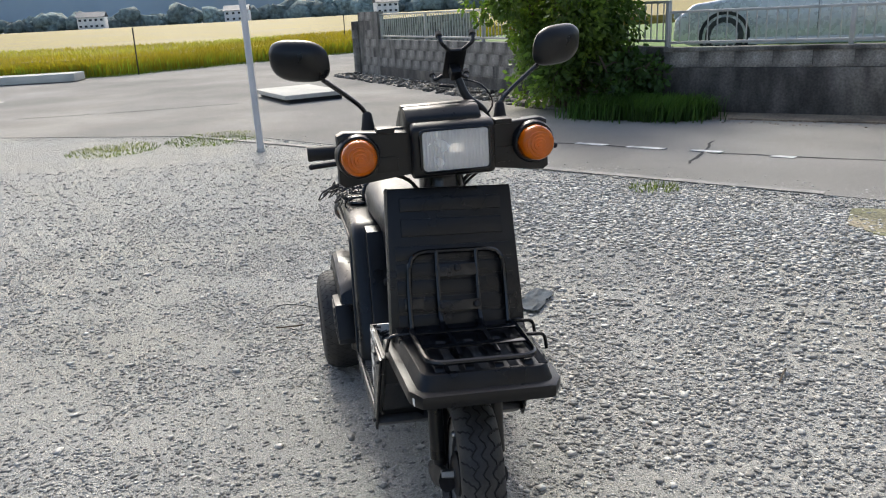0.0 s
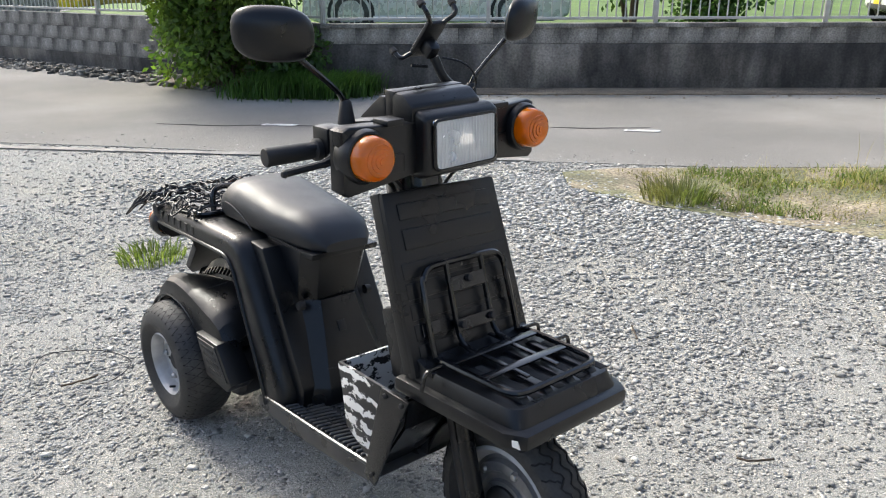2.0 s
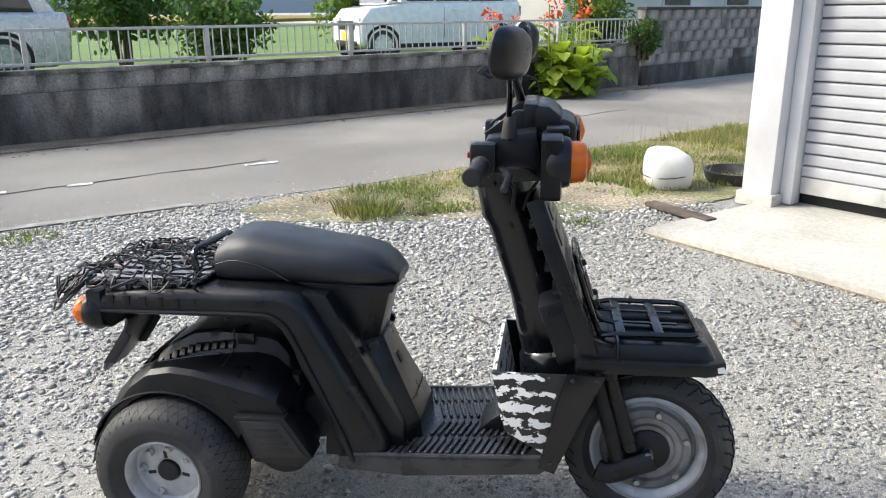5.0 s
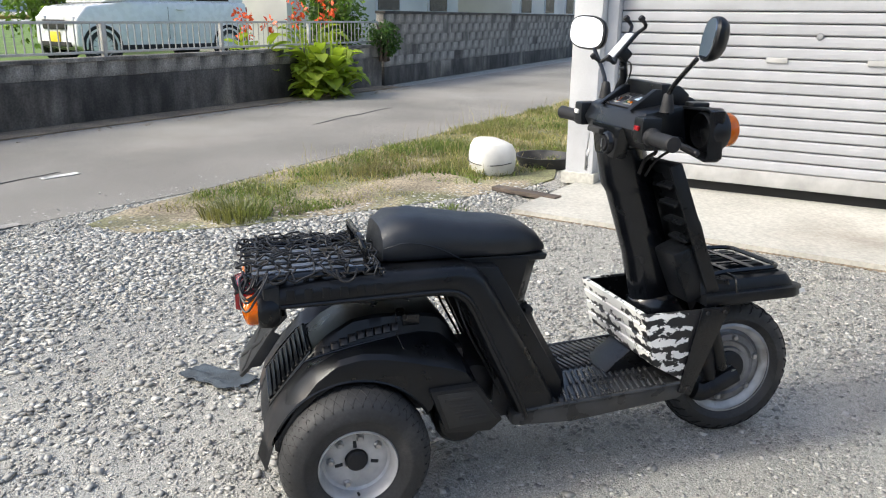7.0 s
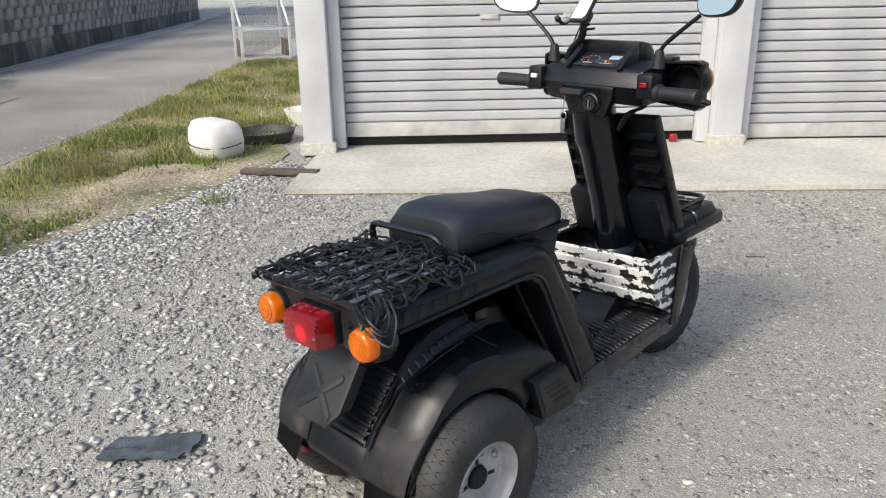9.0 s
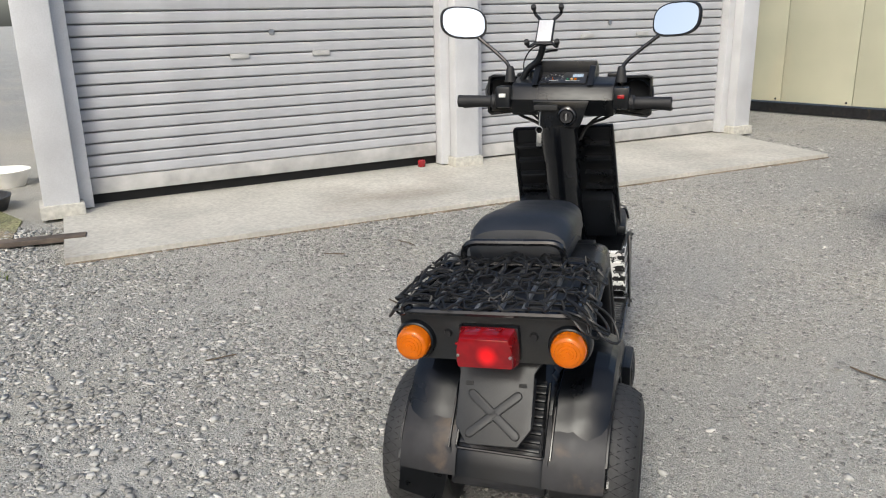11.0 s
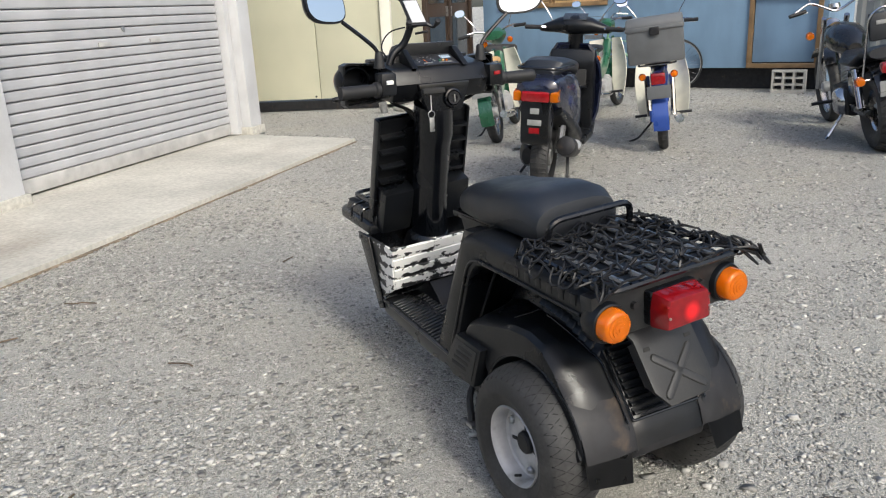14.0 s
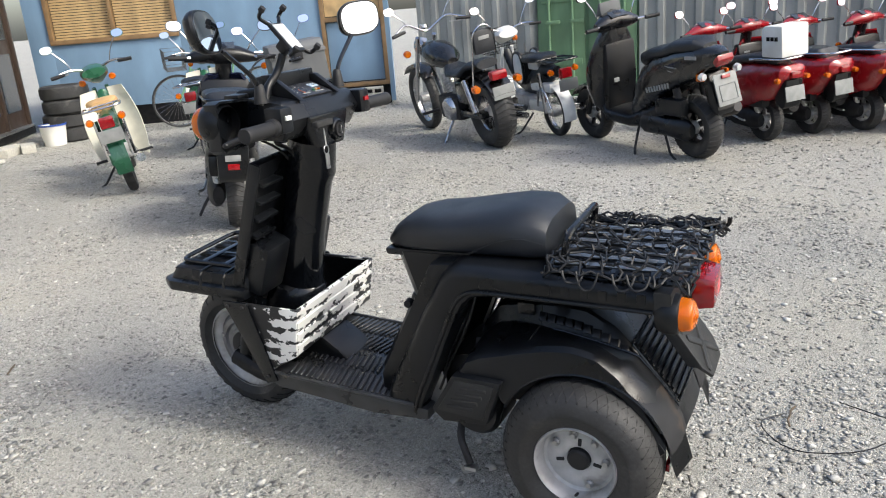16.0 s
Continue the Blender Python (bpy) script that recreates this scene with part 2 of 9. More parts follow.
def lit_lens():
    """Red lens that glows round the bulb behind it and fades out towards its ends."""
    m = mat("red_lens_lit", (0.17, 0.003, 0.006), 0.13, vary=0.15, scale=40, coat=0.5)
    n, l = m.node_tree.nodes, m.node_tree.links
    co = n.new("ShaderNodeTexCoord")
    away = n.new("ShaderNodeVectorMath"); away.operation = "DISTANCE"
    l.new(co.outputs["Object"], away.inputs[0])
    away.inputs[1].default_value = (-0.262, -0.006, 0.566)
    k = n.new("ShaderNodeMapRange"); k.interpolation_type = "SMOOTHSTEP"
    l.new(away.outputs["Value"], k.inputs[0])
    k.inputs[1].default_value, k.inputs[2].default_value, k.inputs[3].default_value, k.inputs[4].default_value = 0.006, 0.030, 0.75, 0.015
    b = n["Principled BSDF"]
    b.inputs["Emission Color"].default_value = (1.0, 0.01, 0.012, 1)
    l.new(k.outputs[0], b.inputs["Emission Strength"])
    return m
M["red_lens_lit"] = lit_lens()


def gravel_material():
    """Packed crushed stone: cells of two sizes with their own greys, dusty patches between."""
    m = bpy.data.materials.new("gravel_ground")
    m.use_nodes = True
    n, l = m.node_tree.nodes, m.node_tree.links
    b = n["Principled BSDF"]
    b.inputs["Roughness"].default_value, b.inputs["Specular IOR Level"].default_value = 0.95, 0.15
    co = n.new("ShaderNodeTexCoord").outputs["Object"]
    def math_(op, a, c):
        k = n.new("ShaderNodeMath"); k.operation = op
        for i, v in enumerate((a, c)):
            if hasattr(v, "links"):
                l.new(v, k.inputs[i])
            else:
                k.inputs[i].default_value = v
        return k.outputs[0]
    def span(v, a, c, lo, hi):
        k = n.new("ShaderNodeMapRange"); l.new(v, k.inputs[0])
        for i, q in enumerate((a, c, lo, hi)):
            k.inputs[i + 1].default_value = q
        return k.outputs[0]
    def cells(scale):
        v = n.new("ShaderNodeTexVoronoi"); v.inputs["Scale"].default_value = scale
        l.new(co, v.inputs["Vector"])
        g = n.new("ShaderNodeSeparateColor"); l.new(v.outputs["Color"], g.inputs[0])
        return v.outputs["Distance"], g.outputs[0]
    def fog(scale, detail=5):
        t = n.new("ShaderNodeTexNoise"); t.inputs["Scale"].default_value, t.inputs["Detail"].default_value = scale, detail
        l.new(co, t.inputs["Vector"])
        return t.outputs["Fac"]
    d1, c1 = cells(165)
    d2, c2 = cells(430)
    d3, c3 = cells(78)
    way = n.new("ShaderNodeSeparateXYZ"); l.new(co, way.inputs[0])
    worn = math_("ADD", fog(1.3, 8), span(way.outputs[1], 1.6, -1.2, -0.02, 0.16))
    dust = span(worn, 0.40, 0.60, 0.0, 1.0)
    # loose chips lie singly in fine sand: only some of the cells are stones
    chip = math_("MULTIPLY", span(c1, 0.55, 0.62, 0, 1), span(d1, 0.30, 0.42, 1, 0))
    grit = math_("MULTIPLY", span(c2, 0.45, 0.55, 0, 1), span(d2, 0.32, 0.46, 1, 0))
    lump = math_("MULTIPLY", span(c3, 0.86, 0.88, 0, 1), span(d3, 0.22, 0.32, 1, 0))
    sand = math_("MULTIPLY", math_("ADD", span(fog(440, 4), 0.3, 0.7, 0.16, 1.48), span(fog(36), 0.3, 0.7, -0.12, 0.12)), span(fog(130, 4), 0.3, 0.7, 0.70, 1.26))
    def over(under, mask, value):
        k = n.new("ShaderNodeMix"); k.data_type = "FLOAT"
        l.new(mask, k.inputs[0]); l.new(under, k.inputs[2]); l.new(value, k.inputs[3])
        return k.outputs[0]
    tone = over(sand, math_("MULTIPLY", grit, span(dust, 0, 1, 1.0, 0.35)), span(c2, 0.5, 1, 0.22, 1.7))
    tone = over(tone, math_("MULTIPLY", chip, span(dust, 0, 1, 1.0, 0.25)), span(c1, 0.58, 1, 0.26, 1.75))
    tone = over(tone, math_("MULTIPLY", lump, span(dust, 0, 1, 0.9, 0.25)), span(c3, 0.86, 1, 0.60, 1.55))
    tone = math_("MULTIPLY", tone, span(fog(0.5, 4), 0.3, 0.7, 0.90, 1.10))
    base = n.new("ShaderNodeMix"); base.data_type = "RGBA"
    l.new(span(fog(0.8, 6), 0.45, 0.68, 0, 1), base.inputs[0])
    base.inputs[6].default_value, base.inputs[7].default_value = (0.470, 0.460, 0.420, 1), (0.500, 0.480, 0.415, 1)
    x = n.new("ShaderNodeVectorMath"); x.operation = "SCALE"
    l.new(base.outputs[2], x.inputs[0]); l.new(tone, x.inputs[3])
    l.new(x.outputs[0], b.inputs["Base Color"])
    h = math_("ADD", math_("ADD", math_("MULTIPLY", chip, span(dust, 0, 1, 1.0, 0.35)), math_("MULTIPLY", grit, 0.7)), math_("ADD", math_("MULTIPLY", lump, span(dust, 0, 1, 1.6, 0.4)), math_("MULTIPLY", fog(150, 6), 2.2)))
    u = n.new("ShaderNodeBump"); u.inputs["Strength"].default_value, u.inputs["Distance"].default_value = 0.9, 0.004
    l.new(h, u.inputs["Height"]); l.new(u.outputs[0], b.inputs["Normal"])
    return m
M["gravel_ground"] = gravel_material()


def flaking_paint():
    """White paint that has worn off a black box in ragged horizontal strips."""
    m = mat("flaking_paint", (0.012, 0.012, 0.013), 0.45, vary=0.2)
    n, l = m.node_tree.nodes, m.node_tree.links
    co = n.new("ShaderNodeTexCoord")
    sep = n.new("ShaderNodeSeparateXYZ")
    l.new(co.outputs["Object"], sep.inputs[0])
    wave = n.new("ShaderNodeMath"); wave.operation = "MULTIPLY"; wave.inputs[1].default_value = 2 * math.pi / 0.038
    l.new(sep.outputs[2], wave.inputs[0])
    s = n.new("ShaderNodeMath"); s.operation = "SINE"
    l.new(wave.outputs[0], s.inputs[0])
    t = n.new("ShaderNodeTexNoise"); t.inputs["Scale"].default_value = 48; t.inputs["Detail"].default_value = 8; t.inputs["Roughness"].default_value = 0.62
    mp = n.new("ShaderNodeMapping"); mp.inputs["Scale"].default_value = (0.6, 0.6, 1.0)
    l.new(co.outputs["Object"], mp.inputs[0]); l.new(mp.outputs[0], t.inputs["Vector"])
    big = n.new("ShaderNodeTexNoise"); big.inputs["Scale"].default_value = 5
    l.new(co.outputs["Object"], big.inputs["Vector"])
    a = n.new("ShaderNodeMath"); a.operation = "MULTIPLY_ADD"; a.inputs[1].default_value = 0.075; l.new(s.outputs[0], a.inputs[0]); l.new(t.outputs["Fac"], a.inputs[2])
    c = n.new("ShaderNodeMath"); c.operation = "MULTIPLY_ADD"; c.inputs[1].default_value = 0.55; l.new(big.outputs["Fac"], c.inputs[0]); l.new(a.outputs[0], c.inputs[2])
    r = n.new("ShaderNodeMapRange"); fx = n.new("ShaderNodeMapRange"); l.new(sep.outputs[0], fx.inputs[0]); fx.inputs[1].default_value, fx.inputs[2].default_value, fx.inputs[3].default_value, fx.inputs[4].default_value = 0.86, 1.0, 0.0, 0.22
    g = n.new("ShaderNodeMath"); g.operation = "SUBTRACT"; l.new(c.outputs[0], g.inputs[0]); l.new(fx.outputs[0], g.inputs[1])
    l.new(g.outputs[0], r.inputs[0]); r.inputs[1].default_value, r.inputs[2].default_value = 0.755, 0.768
    x = n.new("ShaderNodeMix"); x.data_type = "RGBA"; l.new(r.outputs[0], x.inputs[0])
    x.inputs[6].default_value, x.inputs[7].default_value = (0.012, 0.012, 0.013, 1), (0.74, 0.73, 0.70, 1)
    l.new(x.outputs[2], n["Principled BSDF"].inputs["Base Color"])
    return m
M["flaking_paint"] = flaking_paint()


# ---- mesh helpers ----
def thing(name, m, label, category, group="", kind=""):
    ob = new(name)
    ob.empty_display_size = 0.1
    ob.matrix_world = m
    return tagged(ob, label, category, group, kind)


def finish(me, material, smooth, angle=38):
    me.materials.append(M[material] if isinstance(material, str) else material)
    if smooth:
        me.polygons.foreach_set("use_smooth", [True] * len(me.polygons))
        me.set_sharp_from_angle(angle=radians(angle))
    return me


def part(name, bm, material, parent=None, label="", smooth=True, m=None, angle=38):
    """Links a bmesh as one mesh object under a thing or a part."""
    bmesh.ops.recalc_face_normals(bm, faces=bm.faces)
    me = bpy.data.meshes.new(name)
    bm.to_mesh(me)
    bm.free()
    ob = new(name, finish(me, material, smooth, angle))
    if parent is not None:
        ob.parent = parent
    if m is not None:
        ob.matrix_basis = m
    if label:
        ob["label"] = label
    return ob


def again(ob, name, parent, m):
    """The same mesh once more, as an object of its own."""
    o = new(name, ob.data)
    o.parent = parent
    o.matrix_basis = m
    return o


def B():
    return bmesh.new()


def bevel(bm, w, seg=2, geom=None):
    if w > 0:
        bmesh.ops.bevel(bm, geom=geom or bm.edges[:], offset=w, segments=seg, profile=0.6, affect="EDGES", clamp_overlap=True)
    return bm


def merge(bm, other):
    me = bpy.data.meshes.new("tmp")
    other.to_mesh(me)
    other.free()
    bm.from_mesh(me)
    bpy.data.meshes.remove(me)
    return bm


def box(c, s, w=0.0, seg=2, bm=None, m=None):
    b = bmesh.new()
    bmesh.ops.create_cube(b, size=1, matrix=Matrix.Translation(c) @ Matrix.Diagonal((*s, 1)))
    bevel(b, w, seg)
    if m is not None:
        b.transform(m)
    return merge(bm, b) if bm is not None else b


def prism(outline, a, b_, axis="y", w=0.0, seg=2, bm=None, taper=None):
    """A flat outline given thickness from a to b_ along an axis. axis y: outline in x, z; x: in y, z; z: in x, y."""
    put = {"y": lambda u, v, d: (u, d, v), "x": lambda u, v, d: (d, u, v), "z": lambda u, v, d: (u, v, d)}[axis]
    b = bmesh.new()
    lo = [b.verts.new(put(u, v, a)) for u, v in outline]
    hi = [b.verts.new(put(u, v, b_)) for u, v in (taper or outline)]
    n = len(lo)
    b.faces.new(lo)
    b.faces.new(hi[::-1])
    for i in range(n):
        b.faces.new((lo[i], hi[i], hi[(i + 1) % n], lo[(i + 1) % n]))
    bmesh.ops.recalc_face_normals(b, faces=b.faces)
    bevel(b, w, seg)
    return merge(bm, b) if bm is not None else b


def loft(rings, closed=True, caps=True, bm=None):
    b = bmesh.new()
    vs = [[b.verts.new(p) for p in r] for r in rings]
    n = len(vs[0])
    for r, q in zip(vs, vs[1:]):
        for i in range(n if closed else n - 1):
            j = (i + 1) % n
            try:
                b.faces.new((r[i], q[i], q[j], r[j]))
            except ValueError:
                pass
    if caps and closed:
        b.faces.new(vs[0])
        b.faces.new(vs[-1][::-1])
    bmesh.ops.recalc_face_normals(b, faces=b.faces)
    return merge(bm, b) if bm is not None else b


def tube(pts, r, n=8, closed=False, bm=None, flat=1.0):
    """A round bar along a line of points."""
    P = [Vector(p) for p in pts]
    rings = []
    k = len(P)
    up = Vector((0, 0, 1))
    side0 = None
    for i, p in enumerate(P):
        d = (P[(i + 1) % k] - P[i - 1]) if closed else (P[min(i + 1, k - 1)] - P[max(i - 1, 0)])
        d.normalize()
        s = d.cross(up)
        if s.length < 0.15:
            s = d.cross(Vector((1, 0, 0)))
        s.normalize()
        if side0 is not None and s.dot(side0) < 0:
            s = -s
        side0 = s
        v = s.cross(d)
        rr = r[i] if isinstance(r, (list, tuple)) else r
        rings.append([p + s * (rr * math.cos(2 * math.pi * j / n)) + v * (rr * flat * math.sin(2 * math.pi * j / n)) for j in range(n)])
    if closed:
        rings.append(rings[0])
    return loft(rings, caps=not closed, bm=bm)


def rounded(pts, r, n=4, closed=False):
    """A line of points with its corners rounded."""
    P = [Vector(p) for p in pts]
    out = []
    k = len(P)
    for i, p in enumerate(P):
        if not closed and i in (0, k - 1):
            out.append(p)
            continue
        a, c = P[i - 1], P[(i + 1) % k]
        ra = min(r, (a - p).length * 0.49)
        rc = min(r, (c - p).length * 0.49)
        s, e = p + (a - p).normalized() * ra, p + (c - p).normalized() * rc
        for j in range(n + 1):
            t = j / n
            out.append(s * (1 - t) ** 2 + p * 2 * t * (1 - t) + e * t * t)
    return out


def lathe(profile, n=32, axis="y", bm=None, c=(0, 0, 0), arc=(0, 360)):
    """Turns (radius, along) round an axis through c."""
    rings = []
    full = abs(arc[1] - arc[0]) >= 360
    for i in range(n if full else n + 1):
        a = radians(arc[0] + (arc[1] - arc[0]) * i / n)
        ca, sa = math.cos(a), math.sin(a)
        f = {"y": lambda r, d: (c[0] + r * ca, c[1] + d, c[2] + r * sa), "x": lambda r, d: (c[0] + d, c[1] + r * ca, c[2] + r * sa), "z": lambda r, d: (c[0] + r * ca, c[1] + r * sa, c[2] + d)}[axis]
        rings.append([f(r, d) for r, d in profile])
    if full:
        rings.append(rings[0])
    b = bmesh.new()
    vs = [[b.verts.new(p) for p in r] for r in (rings[:-1] if full else rings)]
    if full:
        vs.append(vs[0])
    for r, q in zip(vs, vs[1:]):
        for i in range(len(profile) - 1):
            try:
                b.faces.new((r[i], q[i], q[i + 1], r[i + 1]))
            except ValueError:
                pass
    bmesh.ops.remove_doubles(b, verts=b.verts, dist=1e-5)
    bmesh.ops.recalc_face_normals(b, faces=b.faces)
    return merge(bm, b) if bm is not None else b


def raw(name, verts, faces, material, smooth=False, parent=None):
    me = bpy.data.meshes.new(name)
    me.from_pydata(verts, [], faces)
    me.update()
    ob = new(name, finish(me, material, False))
    if smooth:
        me.polygons.foreach_set("use_smooth", [True] * len(me.polygons))
    if parent is not None:
        ob.parent = parent
    return ob


def scatter_mesh(name, base_v, base_f, places, material, jitter=0.25, seed=1, smooth=False, parent=None):
    """One mesh of many small copies of a base form. places: (x, y, z, size x, y, z, turn)."""
    rng = np.random.default_rng(seed)
    bv, bf = np.array(base_v, float), np.array(base_f, int)
    P = np.array(places, float)
    k = len(P)
    v = (bv[None] + jitter * rng.uniform(-1, 1, (k, len(bv), 3))) * P[:, None, 3:6]
    ca, sa = np.cos(P[:, 6]), np.sin(P[:, 6])
    x = v[..., 0] * ca[:, None] - v[..., 1] * sa[:, None]
    y = v[..., 0] * sa[:, None] + v[..., 1] * ca[:, None]
    v = np.stack([x, y, v[..., 2]], -1) + P[:, None, :3]
    f = bf[None] + (np.arange(k) * len(bv))[:, None, None]
    me = bpy.data.meshes.new(name)
    w = bf.shape[1]
    me.vertices.add(k * len(bv))
    me.vertices.foreach_set("co", v.reshape(-1))
    me.loops.add(k * bf.size)
    me.loops.foreach_set("vertex_index", f.reshape(-1).astype(np.int32))
    me.polygons.add(k * len(bf))
    me.polygons.foreach_set("loop_start", np.arange(k * len(bf), dtype=np.int32) * w)
    me.update(calc_edges=True)
    me.validate()
    ob = new(name, finish(me, material, False))
    if smooth:
        me.polygons.foreach_set("use_smooth", [True] * len(me.polygons))
    if parent is not None:
        ob.parent = parent
    return ob


ICO = bmesh.new()
bmesh.ops.create_icosphere(ICO, subdivisions=1, radius=1.0)
ICO.verts.index_update()
STONE_V = [tuple(v.co) for v in ICO.verts]
STONE_F = [tuple(v.index for v in f.verts) for f in ICO.faces]
ICO.free()
ROCK_V = [(x, y, z) for x in (-0.62, 0.62) for y in (-0.62, 0.62) for z in (-0.62, 0.62)]
ROCK_F = [(0, 1, 3), (0, 3, 2), (4, 6, 7), (4, 7, 5), (0, 4, 5), (0, 5, 1), (2, 3, 7), (2, 7, 6), (0, 2, 6), (0, 6, 4), (1, 5, 7), (1, 7, 3)]
CHIP_V = [(1, 0, 0), (-1, 0, 0), (0, 1, 0), (0, -1, 0), (0.2, 0.1, 1), (-0.1, -0.2, -1)]
CHIP_F = [(0, 2, 4), (2, 1, 4), (1, 3, 4), (3, 0, 4), (2, 0, 5), (1, 2, 5), (3, 1, 5), (0, 3, 5)]

# ---- ground, road, slab ----
def along(p, q, z=0.0):
    """A frame at p whose x runs to q; y points to the left of the way."""
    return Matrix.Translation((p[0], p[1], z)) @ Matrix.Rotation(math.atan2(q[1] - p[1], q[0] - p[0]), 4, "Z")


def dist(p, q):
    return math.hypot(q[0] - p[0], q[1] - p[1])


def sheet(name, outline, z0, z1, material, label, category, kind="structure"):
    ob = part(name, prism(outline, z0, z1, "z"), material, smooth=False)
    return tagged(ob, label, category, kind=kind)


bm = B()
bmesh.ops.create_grid(bm, x_segments=24, y_segments=24, size=900)
tagged(part("ground", bm, "gravel_ground", smooth=False), "pale grey crushed-gravel yard with scattered stones", "ground", kind="structure")

ROAD_NEAR = [(-30, 15.0), (-12, 11.6), (-5.7, 10.2), (-2.3, 9.2), (0.0, 7.25), (1.75, 5.65), (2.84, 4.8), (3.6, 4.15), (5.0, 3.3), (6.45, 2.25), (9.9, 0.1), (11.25, -0.8), (17, -4.4), (34, -14)]
ROAD_FAR = [(40, -11.5), (27.5, -5.3), (22.4, -3.1), (12.9, 2.25), (12.1, 2.75), (2.95, 8.65), (1.9, 10.0), (1.2, 11.2), (-1.9, 17.4), (3.5, 30), (2.0, 34), (-2.4, 27.4), (-8.7, 21.2), (-30, 23)]
sheet("road", ROAD_NEAR + ROAD_FAR, -0.1, 0.005, "asphalt", "worn grey asphalt lane with faded markings and cracks", "road")
WALL_A = ((2.7, 9.28), (12.4, 3.0))
WALL_B = ((-1.65, 18.2), (2.7, 9.28))
WALL_C = ((12.5, 2.95), (27.5, -5.0))
# a strip of soil between the lane and the block walls
sheet("verge", [(12.4, 3.05), (2.7, 9.33), (1.3, 12.1), (0.9, 11.6), (1.75, 9.9), (2.9, 8.6), (12.1, 2.7)], -0.05, 0.02, "earth", "strip of bare brown soil along the wall foot", "verge")
rng = random.Random(4)
for x, y, ln in ((1.48, 7.36, 0.33), (1.91, 7.02, 0.37), (2.36, 6.71, 0.28), (2.85, 6.29, 0.20), (4.06, 5.40, 0.32)):
    bm = prism([(-ln / 2, -0.035), (ln / 2 - 0.01, -0.04), (ln / 2, 0.035), (-ln / 2 + 0.015, 0.04)], 0.0085, 0.0125, "z")
    tagged(part("road_marking", bm, "road_paint", smooth=False, m=pose(x, y, 0, 0, 0, -38)), "short worn white dash painted on the asphalt", "road marking", "road dashes", "structure")
bm = prism([(-4.2, -0.05), (-2.0, -0.03), (0.5, -0.06), (2.9, -0.04), (2.9, 0.04), (0.4, 0.03), (-2.0, 0.06), (-4.2, 0.04)], 0.0085, 0.0115, "z")
tagged(part("road_edge_line", bm, "road_dust", smooth=False, m=pose(0.3, 6.83, 0, 0, 0, -38)), "faded dusty edge line along the asphalt", "road marking", kind="structure")
# cracks in the asphalt
for k, (x, y, ang, ln) in enumerate(((2.35, 6.7, 60, 1.1), (3.3, 6.05, -32, 2.2), (-4.2, 12.6, 12, 2.0), (-6.0, 12.4, 8, 1.2), (1.2, 7.6, -35, 1.6), (8.0, 3.2, -30, 2.0))):
    r2 = random.Random(k)
    pts, yy = [], 0.0
    for i in range(13):
        yy += r2.uniform(-0.03, 0.03)
        pts.append((ln * (i / 12 - 0.5), yy))
    wv = [0.006 + r2.random() * 0.008 for _ in pts]
    bm = prism([(u, v + w) for (u, v), w in zip(pts, wv)] + [(u, v - w) for (u, v), w in list(zip(pts, wv))[::-1]], 0.0082, 0.0095, "z")
    tagged(part("road_crack", bm, "dark_gap", smooth=False, m=pose(x, y, 0, 0, 0, ang)), "thin dark crack in the asphalt", "crack", "road cracks", "structure")
bm = lathe([(0.0, 0.011), (0.26, 0.011), (0.28, 0.0085)], 24, "z")
tagged(part("manhole_cover", bm, "concrete", m=pose(-8.7, 15.4, 0)), "pale round concrete manhole cover set in the asphalt", "manhole cover")

# ---- garage with two roller shutters ----
GP = [(3.80, 1.25), (2.13, -1.37), (0.33, -4.02)]
SLAB = [(2.84, 1.95), (-0.62, -2.97), (0.10, -3.62), (0.33, -4.02), (1.2, -5.2), (4.9, 0.6), (3.80, 1.25)]
sheet("slab", SLAB, -0.12, 0.035, "concrete", "smooth pale concrete apron in front of the garage", "concrete slab")
# grit along the front edge of the apron, its shadow line put in as dark colour
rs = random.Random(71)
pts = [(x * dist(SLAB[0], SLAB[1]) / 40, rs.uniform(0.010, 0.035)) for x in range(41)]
tagged(part("slab_edge", prism([(x, -0.01) for x, _ in pts] + [(x, w) for x, w in pts[::-1]], 0.0, 0.006, "z"), "earth", m=along(SLAB[1], SLAB[0]), smooth=False), "dark soil along the apron's edge, shadow line put into its colour", "soil", kind="structure")
garage_ang = math.degrees(math.atan2(GP[2][1] - GP[0][1], GP[2][0] - GP[0][0]))
H = 3.0
garage = thing("garage", pose(0, 0, 0), "white steel garage with two grey roller shutters", "garage", kind="structure")
PW = 0.22
for k, p in enumerate(GP):
    m = pose(p[0], p[1], 0, 0, 0, garage_ang)
    post = part("pillar", box((0, 0, H / 2 + 0.03), (PW, PW, H), 0.012), "white_metal", garage, "white painted square steel pillar", m=m)
    part("plinth", box((0, 0, 0.065), (PW + 0.05, PW + 0.05, 0.09), 0.01), "concrete", garage, "small concrete plinth under the pillar", m=m)
E0 = along(GP[0], GP[2])
